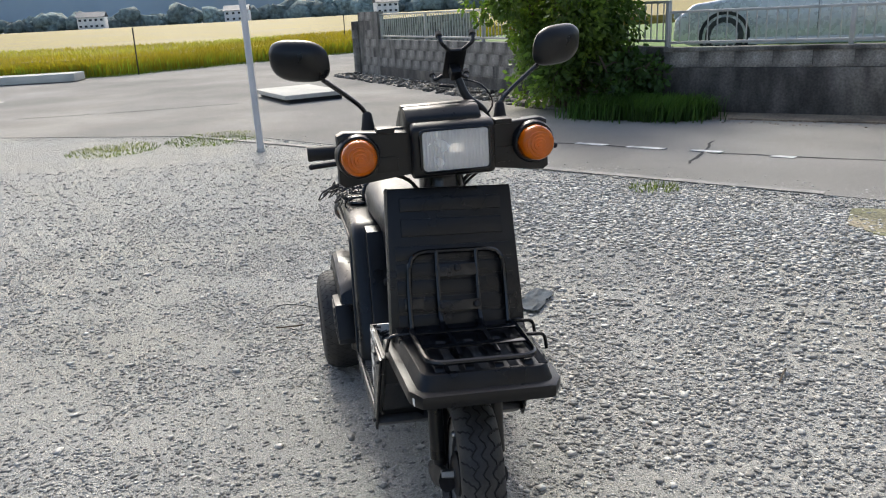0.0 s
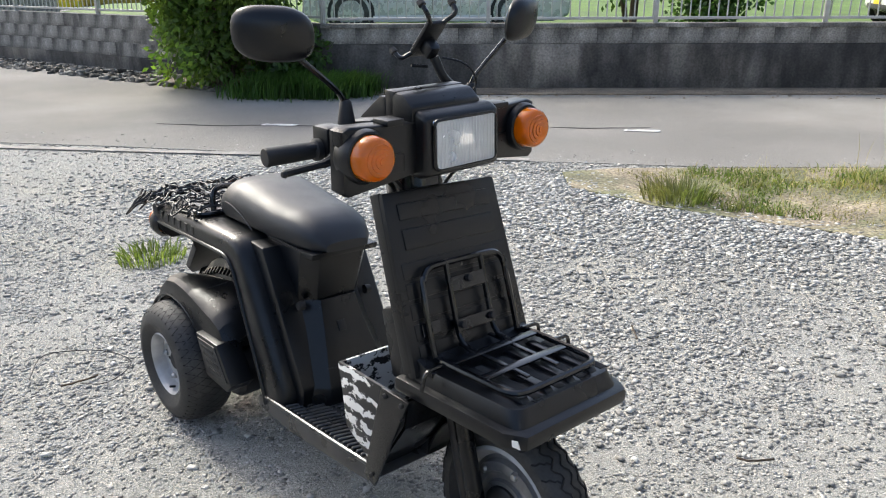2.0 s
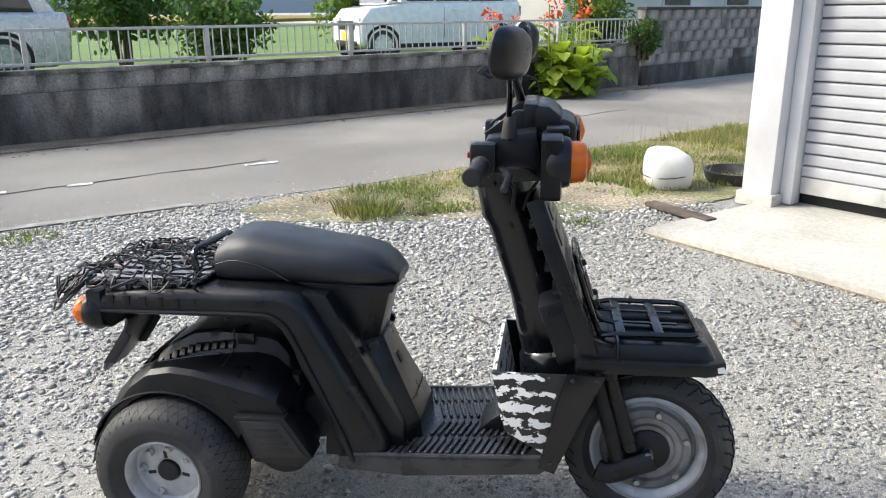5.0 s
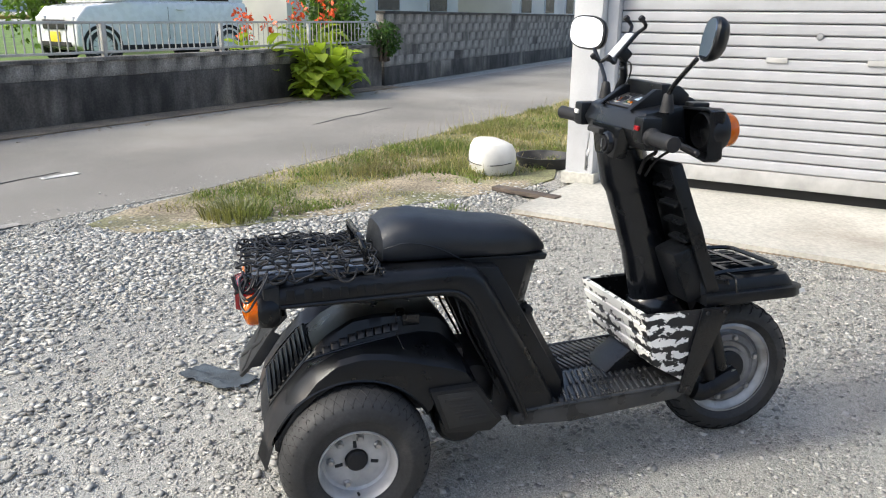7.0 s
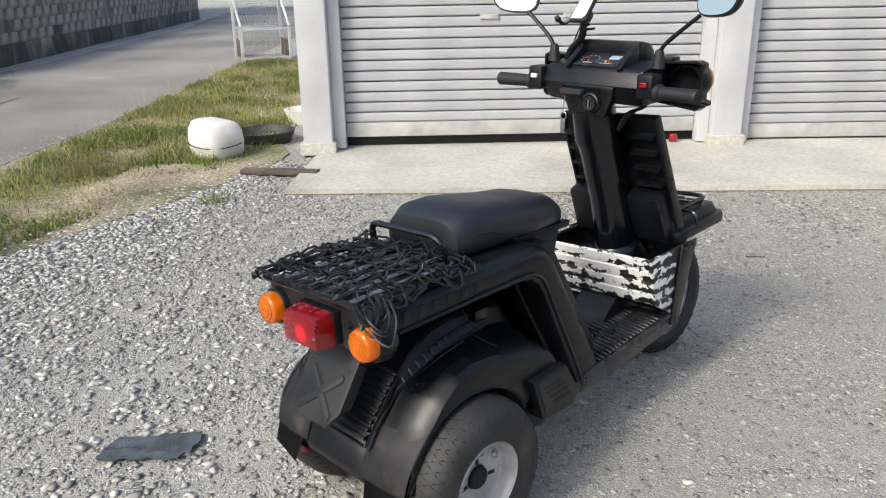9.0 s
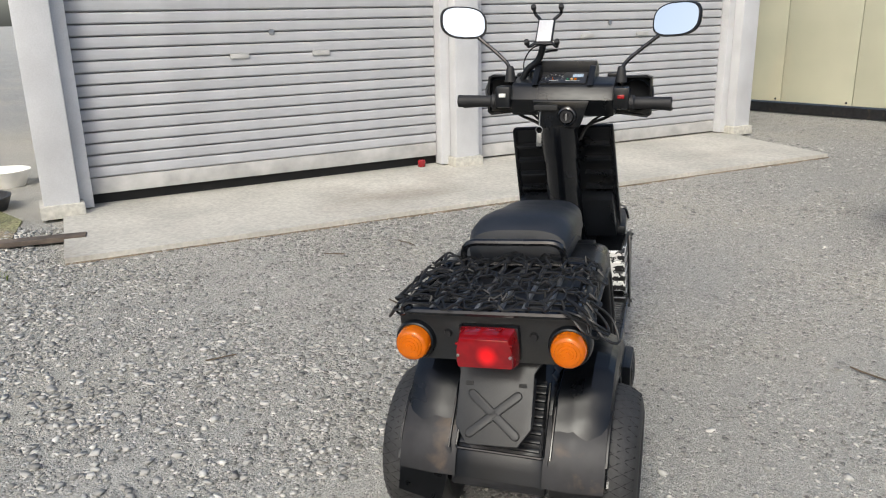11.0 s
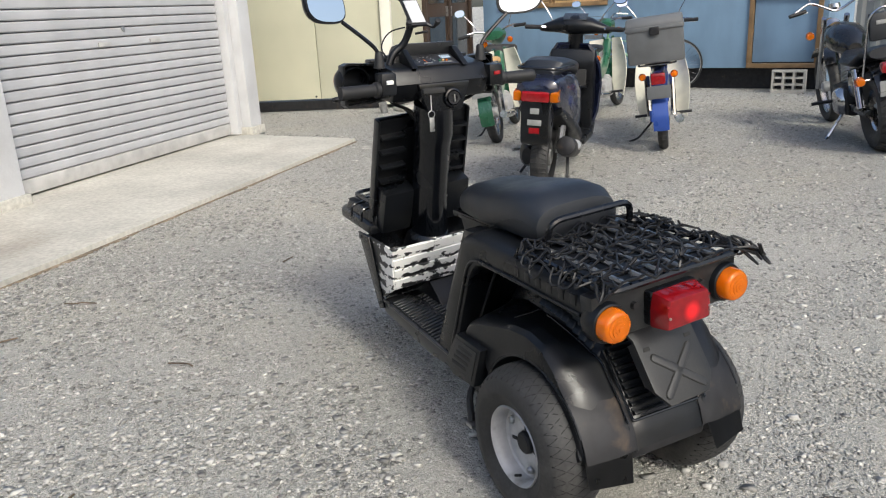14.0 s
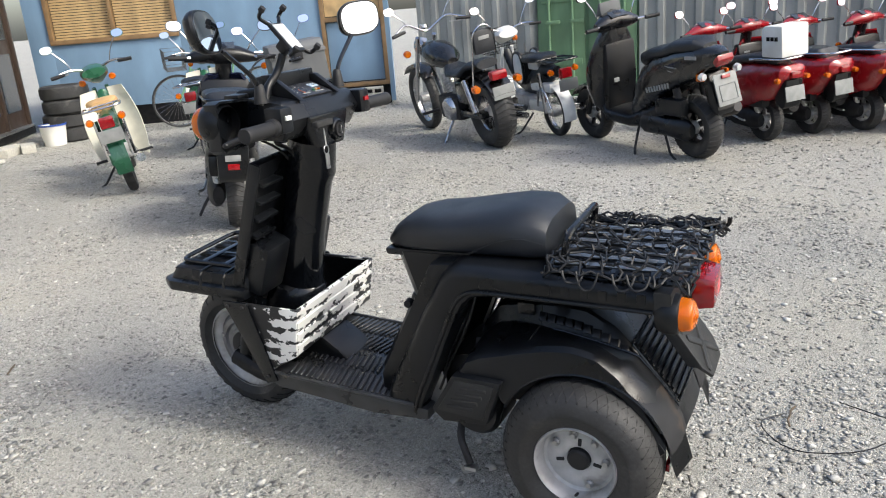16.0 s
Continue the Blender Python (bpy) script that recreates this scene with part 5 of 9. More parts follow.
part("tread_pattern", b, "groove", fw, "zigzag grooves in the tread")
part("rim", lathe([(0.139, -0.038), (0.147, -0.034), (0.146, -0.029), (0.135, -0.026), (0.122, -0.012), (0.122, 0.012), (0.135, 0.026), (0.146, 0.029), (0.147, 0.034), (0.139, 0.038)], 48, "y"), "alloy", fw, "dull silver steel rim")
for s in (-1, 1):
    part("wheel_disc", lathe([(0.04, s * 0.030), (0.066, s * 0.030), (0.070, s * 0.022), (0.084, s * 0.022), (0.090, s * 0.030), (0.108, s * 0.026), (0.114, s * 0.014), (0.123, s * 0.010)], 48, "y"), "dull_alloy", fw)
    part("brake_drum", lathe([(0, s * 0.042), (0.045, s * 0.042), (0.055, s * 0.036), (0.058, s * 0.020)], 28, "y"), "dark_steel", fw)
    part("axle_nut", lathe([(0, s * 0.075), (0.012, s * 0.073), (0.014, s * 0.04)], 6, "y"), "steel", fw)
    for k in range(6):
        a = 2 * math.pi * k / 6 + 0.3
        part("rim_bolt", lathe([(0, s * 0.036), (0.007, s * 0.035), (0.0105, s * 0.029), (0.0105, s * 0.012)], 12, "y"), "steel", fw, m=pose(0.099 * math.cos(a), 0, 0.099 * math.sin(a)))
for s in (-1, 1):
    fk = part("fork_leg", tube([(1.045, s * 0.066, 0.50), (1.115, s * 0.066, 0.255), (1.125, s * 0.066, 0.20)], [0.026, 0.024, 0.018], 12), "dark_steel", hero, "black fork leg")
    part("trailing_link", tube(rounded([(1.075, s * 0.066, 0.165), (1.10, s * 0.070, 0.155), (FX + 0.01, s * 0.068, 0.205)], 0.03), [0.022] * 7, 10, flat=1.3), "dark_steel", fk)
    part("shock_absorber", tube([(1.085, s * 0.080, 0.46), (1.155, s * 0.078, 0.235)], 0.020, 12), "black_plastic", fk)
b = B()
loft([[(FX + 0.236 * math.cos(a), y, FR + (0.236 - 0.5 * abs(y) ** 1.2) * math.sin(a)) for y in (-0.062, -0.05, -0.02, 0.02, 0.05, 0.062)] for a in np.linspace(radians(84), radians(170), 16)], closed=False, caps=False, bm=b)
bmesh.ops.solidify(b, geom=b.faces[:], thickness=0.004)
part("front_fender", b, "black_plastic", hero, "black inner front mudguard")

# handlebar cowl with headlamp and indicators
cw = B()
OUT = [(-0.275, 0.925), (-0.272, 1.045), (-0.255, 1.052), (-0.09, 1.042), (0.09, 1.042), (0.255, 1.052), (0.272, 1.045), (0.275, 0.925), (0.262, 0.915), (0.09, 0.935), (-0.09, 0.935), (-0.262, 0.915)]
loft([[(x, y * k, 0.985 + (z - 0.985) * k) for y, z in OUT] for x, k in ((0.912, 0.99), (0.944, 1.0), (0.954, 0.985), (0.957, 0.955))], caps=False, bm=cw)
cw.verts.ensure_lookup_table()
cw.faces.new([v for v in cw.verts if abs(v.co.x - 0.957) < 1e-5])
bmesh.ops.recalc_face_normals(cw, faces=cw.faces)
bmesh.ops.solidify(cw, geom=cw.faces[:], thickness=0.006)
cowl = part("headlamp_cowl", cw, "black_plastic", hero, "wide black handlebar cowl")
part("cowl_hood", prism([(0.865, 1.04), (0.868, 1.072), (0.965, 1.064), (0.988, 1.052), (0.990, 0.932), (0.962, 0.922), (0.88, 0.928)], -0.090, 0.122, "y", 0.012, 3), "black_plastic", cowl)
part("cowl_top", prism([(0.872, 1.04), (0.880, 1.098), (0.925, 1.095), (0.955, 1.072), (0.955, 1.03)], -0.098, 0.098, "y", 0.010), "black_plastic", cowl)
for s in (-1, 1):
    part("cowl_button", box((0.945, s * 0.15, 1.05), (0.05, 0.045, 0.014), 0.005), "black_plastic", cowl)
    part("cowl_step", box((0.956, s * 0.150, 0.965), (0.008, 0.055, 0.04), 0.003), "black_plastic", cowl)
lamp = part("headlamp", box((0.984, 0, 0.995), (0.016, 0.180, 0.104), 0.008, 3), "reflector", hero, "rectangular headlamp with ribbed glass, switched on", m=pose(0, 0.018, 0))
b = B()
n = 42
lo, hi = [], []
for i in range(n + 1):
    y = -0.086 + 0.172 * i / n
    end = max(0.0, abs(y) - 0.074) / 0.012
    x = 0.9975 + (0.0013 if i % 2 else 0.0) - 0.004 * end * end
    lo.append(b.verts.new((x, y, 0.946 + 0.008 * end * end)))
    hi.append(b.verts.new((x - 0.002, y, 1.044 - 0.008 * end * end)))
for i in range(n):
    b.faces.new((lo[i], lo[i + 1], hi[i + 1], hi[i]))
bmesh.ops.solidify(b, geom=b.faces[:], thickness=0.003)
part("lens", b, "clear_lens", lamp, "ribbed clear glass", smooth=False)
part("lens_frame", tube(rounded([(0.994, -0.088, 0.944), (0.994, 0.088, 0.944), (0.992, 0.088, 1.046), (0.992, -0.088, 1.046)], 0.014, 4, closed=True), 0.0045, 6, closed=True), "black_gloss", lamp)
part("bulb", lathe([(0, 0.005), (0.010, 0.004), (0.016, 0.0)], 20, "x"), "headlamp_bulb", lamp, "lit bulb", m=pose(0.990, 0.0, 0.998) @ Matrix.Diagonal((1, 1.6, 1.0, 1)))
for z in (0.972, 1.018):
    part("reflector_step", prism([(0.986, z - 0.020), (0.9925, z), (0.986, z + 0.020)], -0.078, 0.078, "y"), "reflector", lamp)

def indicator(m, group_label):
    base = part("indicator", lathe([(0.044, -0.045), (0.056, -0.025), (0.055, 0.004), (0.051, 0.014), (0.047, 0.016), (0.045, 0.012)], 32, "x"), "black_plastic", hero, group_label, m=m)
    part("bowl", lathe([(0.0, 0.004), (0.016, 0.005), (0.034, 0.011), (0.0435, 0.017)], 28, "x"), "amber_bowl", base)
    prof = [(0.0, 0.0600), (0.007, 0.0598), (0.008, 0.0580), (0.015, 0.0576), (0.016, 0.0558), (0.023, 0.0552), (0.024, 0.0532), (0.031, 0.0520), (0.032, 0.0500), (0.038, 0.0480), (0.0425, 0.042), (0.0445, 0.030), (0.0455, 0.016)]
    part("lens", lathe(prof, 36, "x"), "amber", base, "ribbed orange lens")
    part("lens_core", lathe([(0, 0.050), (0.006, 0.048), (0.009, 0.040), (0.009, 0.006)], 14, "x"), "amber_core", base)
    return base
for s in (-1, 1):
    indicator(pose(0.958, s * 0.226 + 0.004, 0.992), "round orange indicator")
    indicator(pose(-0.205, s * 0.170, 0.570, 0, 0, 180) @ Matrix.Scale(0.84, 4), "round orange rear indicator")
    part("indicator_stem", tube([(-0.15, s * 0.15, 0.595), (-0.20, s * 0.165, 0.575)], 0.014, 8), "black_plastic", hero)
# tail lamp
tl = part("tail_lamp", box((-0.210, 0, 0.574), (0.03, 0.132, 0.078), 0.006), "black_plastic", hero, "red tail lamp, lit")
part("lens", prism([(-0.067, 0.532), (0.067, 0.532), (0.067, 0.578), (0.061, 0.614), (-0.061, 0.614), (-0.067, 0.578)], -0.222, -0.272, "x", 0.007, 2, taper=[(-0.060, 0.538), (0.060, 0.538), (0.060, 0.578), (0.053, 0.604), (-0.053, 0.604), (-0.060, 0.578)]), "red_lens_lit", tl, "glossy red lens, lit from inside")
part("lens_band", box((-0.2660, 0, 0.5905), (0.008, 0.122, 0.004), 0.001), "red_lens", tl, "pale moulded line across the lens")
for y in (-0.056, 0.056):
    part("lens_screw", lathe([(0, -0.004), (0.003, -0.003), (0.0035, 0.0)], 8, "x"), "steel", tl, m=pose(-0.2715, y, 0.566))

# instrument panel, ignition, grips, levers
pn = part("instrument_panel", prism([(0.765, 0.985), (0.79, 1.032), (0.90, 1.050), (0.92, 0.935), (0.80, 0.93)], -0.165, 0.165, "y", 0.012), "black_plastic", hero, "black instrument housing")
part("dial_face", box((0, 0, 0), (0.075, 0.145, 0.004), 0.001), "dial", pn, "dark dial with coloured marks", m=pose(0.826, 0, 1.048, 0, -22, 0))
DM = pose(0.826, 0, 1.048, 0, -22, 0)
for i in range(9):
    q = radians(200 - 27 * i)
    part("dial_tick", box((0.024 * math.sin(q) - 0.006, 0.030 + 0.028 * math.cos(q), 0.003), (0.0035, 0.0035, 0.001)), "plate_white", pn, m=DM, smooth=False)
part("dial_needle", box((0.000, 0.036, 0.004), (0.022, 0.002, 0.001)), "amber", pn, m=DM @ pose(0, 0, 0, 0, 0, 18), smooth=False)
for y, c in ((-0.014, "paint_green"), (-0.026, "tan"), (-0.038, "amber")):
    part("warning_lamp", lathe([(0, 0.005), (0.004, 0.004), (0.0045, 0.0)], 10, "z"), c, pn, m=DM @ pose(-0.014, y, 0.002))
part("fuel_gauge", box((0.012, -0.044, 0.003), (0.020, 0.034, 0.002), 0.0005), "dial_print", pn, m=DM, smooth=False)
for i in range(4):
    part("dial_tick", box((0.014, -0.032 - 0.008 * i, 0.0046), (0.008, 0.002, 0.001)), "plate_white", pn, m=DM, smooth=False)
part("dial_caption", box((-0.024, 0.03, 0.003), (0.005, 0.030, 0.001)), "plate_white", pn, m=DM, smooth=False)
part("dial_caption", box((-0.024, -0.03, 0.003), (0.004, 0.045, 0.001)), "plate_white", pn, m=DM, smooth=False)
part("dial_hood", prism([(0.868, 1.040), (0.866, 1.100), (0.90, 1.099), (0.90, 1.045)], -0.098, 0.098, "y", 0.006), "black_plastic", pn)
for s in (-1, 1):
    part("dial_cheek", prism([(0.775, 1.03), (0.85, 1.085), (0.87, 1.085), (0.87, 1.03)], s * 0.078, s * 0.098, "y", 0.004), "black_plastic", pn)
ig = part("ignition_panel", prism([(-0.092, 0.985), (0.092, 0.985), (0.058, 0.895), (-0.058, 0.895)], 0.758, 0.80, "x", 0.008), "black_gloss", hero, "glossy black ignition panel")
part("ignition_lock", lathe([(0, -0.010), (0.010, -0.010), (0.012, -0.016), (0.020, -0.016), (0.022, 0.0)], 20, "x"), "dark_steel", ig, "dark ignition lock", m=pose(0.758, -0.022, 0.935))
part("lock_slot", box((-0.0185, 0, 0), (0.004, 0.004, 0.022), 0.001), "steel", ig, m=pose(0.758, -0.022, 0.935))
part("lock_ring", lathe([(0.021, -0.004), (0.024, -0.012), (0.029, -0.010), (0.032, 0.0)], 28, "x"), "black_gloss", ig, m=pose(0.758, -0.022, 0.935))
part("pocket", box((0.752, 0.045, 0.962), (0.02, 0.075, 0.016), 0.004), "dark_gap", ig)
ring_pts = [(0.738, 0.062 + 0.011 * math.cos(a), 0.893 + 0.011 * math.sin(a)) for a in np.linspace(0, 2 * math.pi, 15)[:-1]]
part("key_ring", tube(ring_pts, 0.0014, 5, closed=True), "steel", ig, "steel key ring")
part("key_cord", tube([(0.74, 0.06, 0.95), (0.737, 0.062, 0.905)], 0.002, 5), "steel", ig)
part("key", box((0.737, 0.062, 0.862), (0.003, 0.016, 0.042), 0.001), "steel", ig, "steel key on a ring")
hb = part("handlebar", tube(rounded([(0.775, -0.32, 0.978), (0.795, -0.19, 0.985), (0.84, 0, 0.985), (0.795, 0.19, 0.985), (0.775, 0.32, 0.978)], 0.06), 0.011, 10), "dark_steel", hero, "steel handlebar with rubber grips")
for s in (-1, 1):
    g = lathe([(0, s * 0.005), (0.0185, s * 0.004), (0.0205, 0), (0.0195, -s * 0.01), (0.0185, -s * 0.105), (0.024, -s * 0.11), (0.024, -s * 0.122)], 16, "y")
    part("grip", g, "grip", hb, "ribbed black rubber grip", m=pose(0.774, s * 0.333, 0.977, 0, 0, s * 4))
    part("switch_box", box((0.785, s * 0.186, 0.992), (0.058, 0.050, 0.068), 0.010), "black_plastic", hb)
    part("switch", box((0.754, s * 0.186, 0.998), (0.008, 0.022, 0.012), 0.002), "white_plastic" if s > 0 else "red_lens", hb)
    lv = rounded([(0.82, s * 0.20, 0.968), (0.845, s * 0.23, 0.962), (0.84, s * 0.33, 0.955)], 0.02)
    part("brake_lever", tube(lv, [0.010] * 5 + [0.008] * (len(lv) - 5), 8), "dark_steel", hb, "black brake lever")
    part("lever_ball", lathe([(0, -0.009), (0.006, -0.006), (0.0085, 0), (0.006, 0.006), (0, 0.009)], 10, "y"), "dark_steel", hb, m=pose(0.84, s * 0.332, 0.954))
    part("brake_cable", tube(rounded([(0.815, s * 0.185, 0.965), (0.875, s * 0.20, 0.975), (0.915, s * 0.15, 0.945), (0.885, s * 0.07, 0.895), (0.870, s * 0.045, 0.84)], 0.05), 0.004, 6), "cord", hb, "black brake cable")
    part("wiring_loom", tube(rounded([(0.80, s * 0.17, 0.965), (0.845, s * 0.15, 0.925), (0.85, s * 0.075, 0.90), (0.845, s * 0.055, 0.85)], 0.04), 0.0055, 6), "cord", hb)
    # mirrors
    mr = part("mirror", tube(rounded([(0.84, s * 0.178, 1.03), (0.838, s * 0.178, 1.085), (0.842, s * 0.215, 1.12), (0.845, s * 0.285, 1.175)], 0.035), 0.0062, 8), "black_gloss", hero, "black rear-view mirror")
    part("mirror_boot", lathe([(0.019, 0.0), (0.015, 0.025), (0.012, 0.045), (0.007, 0.05)], 14, "z"), "grip", mr, m=pose(0.84, s * 0.178, 1.035))
    out = []
    for k in range(36):
        a = 2 * math.pi * k / 36
        c, sn = math.cos(a), math.sin(a)
        u = 0.074 * math.copysign(abs(c) ** 0.72, c) * s
        v = 0.050 * math.copysign(abs(sn) ** 0.72, sn) + 0.10 * (0.080 * c) + 0.0
        out.append((u, v))
    mm = pose(0.850, s * 0.338, 1.222, 0, 8, s * 22)
    rings = [[(x, u * k, v * k) for u, v in out] for x, k in ((-0.012, 1.0), (-0.006, 1.04), (0.004, 1.0), (0.016, 0.85), (0.024, 0.55), (0.027, 0.2))]
    part("mirror_shell", loft(rings), "black_plastic", mr, m=mm)
    part("mirror_glass", prism([(u * 0.93, v * 0.92) for u, v in out], -0.0145, -0.0125, "x"), "mirror", mr, "bright mirror glass", m=mm, smooth=False)

# phone holder on a stalk
ph = part("phone_holder", tube(rounded([(0.855, 0.14, 1.04), (0.855, 0.125, 1.075), (0.85, 0.085, 1.10), (0.835, 0.07, 1.15)], 0.03), 0.011, 10), "black_plastic", hero, "black phone holder on a stalk")
PM = pose(0.822, 0.062, 1.19, 0, 42, 0) 
part("holder_back", box((0, 0, 0), (0.010, 0.055, 0.10), 0.003), "black_plastic", ph, m=PM)
part("holder_face", box((-0.007, 0, 0), (0.003, 0.045, 0.085), 0.001), "white_metal", ph, "pale rubber pad", m=PM)
for y, z in ((0.042, 0.075), (-0.042, 0.075), (0.045, -0.06), (-0.045, -0.06)):
    part("claw", tube(rounded([(0, y * 0.4, z * 0.6), (0, y, z), (-0.025, y * 1.05, z * 1.04)], 0.01), 0.0055, 8), "black_plastic", ph, m=PM)
    part("claw_tip", lathe([(0, -0.008), (0.008, -0.006), (0.009, 0.006), (0, 0.01)], 10, "x"), "grip", ph, m=PM @ pose(-0.028, y * 1.05, z * 1.04))
part("holder_knob", box((0.02, 0, -0.01), (0.035, 0.03, 0.035), 0.008), "black_plastic", ph, m=PM)
part("holder_lever", tube([(0.822, 0.06, 1.13), (0.815, 0.02, 1.135)], 0.004, 6), "black_plastic", ph)
part("cable", tube(rounded([(0.86, 0.13, 1.05), (0.90, 0.15, 1.09), (0.89, 0.12, 1.14), (0.85, 0.08, 1.15)], 0.04), 0.0025, 6), "cord", ph)

# rear rack
rr = part("rear_rack", tube(rounded([(0.085, -0.175, 0.655), (-0.235, -0.19, 0.648), (-0.235, 0.19, 0.648), (0.085, 0.175, 0.655)], 0.035, 5, closed=True), 0.0085, 8, closed=True), "black_gloss", hero, "black tubular rear luggage rack")
for i in range(6):
    y = -0.125 + 0.05 * i
    part("rack_bar", tube([(0.085, y, 0.653), (-0.235, y, 0.647)], 0.006, 6), "steel", rr)
for x in (-0.16, -0.07, 0.02):
    part("rack_cross", box((x, 0, 0.647), (0.025, 0.36, 0.006), 0.002), "black_gloss", rr)
part("grab_bar", tube(rounded([(0.06, -0.125, 0.655), (0.045, -0.122, 0.722), (0.045, 0.122, 0.722), (0.06, 0.125, 0.655)], 0.035, 5), 0.0085, 8), "black_gloss", rr, "black grab bar behind the seat")
for s in (-1, 1):
    part("rack_leg", tube([(-0.10, s * 0.18, 0.648), (-0.10, s * 0.175, 0.612)], 0.008, 6), "black_gloss", rr)

# elastic cargo net thrown over the rack
def cargo_net():
    r3 = random.Random(12)
    b = B()
    nx, ny = 9, 11
    P = {}
    for i in range(nx):
        for j in range(ny):
            u, v = i / (nx - 1), j / (ny - 1)
            x = 0.09 - 0.345 * u + r3.uniform(-0.014, 0.014)
            y = -0.207 + 0.414 * v + r3.uniform(-0.016, 0.016)
            z = 0.668 + r3.uniform(-0.004, 0.012)
            over = max(0, abs(y) - 0.185)
            z -= over * 0.9
            if x < -0.235:
                z -= 0.01
            P[i, j] = Vector((x, y, z))
    def cord(a, c):
        d = (c - a)
        mid1 = a + d * 0.33 + Vector((r3.uniform(-.010, .010), r3.uniform(-.010, .010), r3.uniform(-.004, .012)))
        mid2 = a + d * 0.67 + Vector((r3.uniform(-.010, .010), r3.uniform(-.010, .010), r3.uniform(-.004, .012)))
        tube([a, mid1, mid2, c], 0.0029, 5, bm=b)
    for i in range(nx):
        for j in range(ny):
            if i + 1 < nx:
                cord(P[i, j], P[i + 1, j])
            if j + 1 < ny:
                cord(P[i, j], P[i, j + 1])
            if r3.random() < 0.45 and i + 1 < nx and j + 1 < ny:
                cord(P[i, j], P[i + 1, j + 1])
    # slack loops that hang over the edges
    loops = []
    for k in range(9):
        s = 1 if k % 2 else -1
        x0 = r3.uniform(-0.25, 0.05)
        y0 = s * 0.205
        dp = r3.uniform(0.005, 0.03)
        pts = [(x0, y0, 0.665), (x0 - 0.01, y0 + s * 0.02, 0.655 - dp * 0.5), (x0 - 0.025, y0 + s * r3.uniform(0.01, 0.03), 0.655 - dp), (x0 - 0.045, y0 + s * 0.018, 0.65 - dp * 0.4), (x0 - 0.05, y0, 0.667)]
        loops.append(tube(rounded(pts, 0.02, 3), 0.0029, 5))
    for k in range(5):
        x0, y0 = -0.24, -0.19 + r3.uniform(-0.03, 0.02)
        pts = [(x0, y0, 0.66), (x0 - 0.02, y0 - 0.03, 0.66 - 0.012 * k), (x0 - 0.005, y0 - 0.065, 0.625 - 0.008 * k), (x0 + 0.03, y0 - 0.045, 0.64), (x0 + 0.05, y0, 0.665)]
        loops.append(tube(rounded(pts, 0.02, 3), 0.0029, 5))
    t = thing("cargo_net", HERO, "tangled black elastic cargo net over the rear rack", "cargo net")
    part("net_mesh", b, "cord", t)
    for q in loops:
        part("hanging_loop", q, "cord", t)
    for k, (x, y) in enumerate(((0.08, -0.19), (0.08, 0.19), (-0.24, -0.19), (-0.24, 0.19))):
        part("hook", tube(rounded([(x, y, 0.668), (x, y * 1.05, 0.645), (x + 0.01, y * 0.97, 0.635), (x + 0.014, y * 0.95, 0.648)], 0.01), 0.003, 6), "black_gloss", t)
    return t
net = cargo_net()
# the body leans a little over its level rear axle
LEAN_BODY = pose(0, 0, 0.68) @ pose(0, 0, 0, -3.2) @ pose(0, 0, -0.68)
for ob in hero.children:
    kind_of = ob.name.split(".")[0]
    if kind_of not in ("rear_wheel", "rear_hood", "vent_cover", "sump", "axle_housing", "engine", "side_stand", "stand_foot", "headlamp_cowl", "headlamp", "instrument_panel", "ignition_panel", "handlebar", "mirror", "phone_holder") and not (kind_of == "indicator" and ob.matrix_basis.translation.x > 0.5):
        ob.matrix_basis = LEAN_BODY @ ob.matrix_basis
net.matrix_world = HERO @ LEAN_BODY

# ---- loose stones on the yard ----
def inside(poly, x, y):
    c = False
    for i in range(len(poly)):
        (x1, y1), (x2, y2) = poly[i - 1], poly[i]
        if (y1 > y) != (y2 > y) and x < (x2 - x1) * (y - y1) / (y2 - y1) + x1:
            c = not c
    return c

ROAD_POLY = ROAD_NEAR + ROAD_FAR
STONE_BED = [(-0.2, 5.2), (0.6, 6.05), (1.5, 5.55), (2.35, 4.75), (2.75, 3.75), (3.35, 2.75), (3.45, 2.2), (2.7, 2.45), (1.9, 2.95), (1.0, 3.25), (0.45, 3.6), (0.0, 4.3)]
GRASS_BED = [(2.85, 4.45), (3.55, 4.08), (6.4, 2.2), (11.2, -0.85), (10.8, -1.7), (8.0, -0.4), (5.4, 0.75), (4.25, 1.5), (3.55, 2.35), (2.75, 3.4)]

def stones(name, count, region, lo, hi, material, label, seed, ok=None, sink=0.35, big=2.2, chips=False, flat=1.0):
    r = random.Random(seed)
    out = []
    x0, x1, y0, y1 = region
    while len(out) < count:
        x, y = r.uniform(x0, x1), r.uniform(y0, y1)
        if ok and not ok(x, y, r):
            continue
        s = lo + (hi - lo) * r.random() ** big
        out.append((x, y, s * (0.5 - sink), s * r.uniform(0.7, 1.3), s * r.uniform(0.6, 1.0), s * r.uniform(0.4, 0.7) * flat, r.uniform(0, 6.28)))
    ob = scatter_mesh(name, CHIP_V if chips else ROCK_V, CHIP_F if chips else ROCK_F, out, material, 0.34, seed)
    return tagged(ob, label, "stones", kind="stuff")

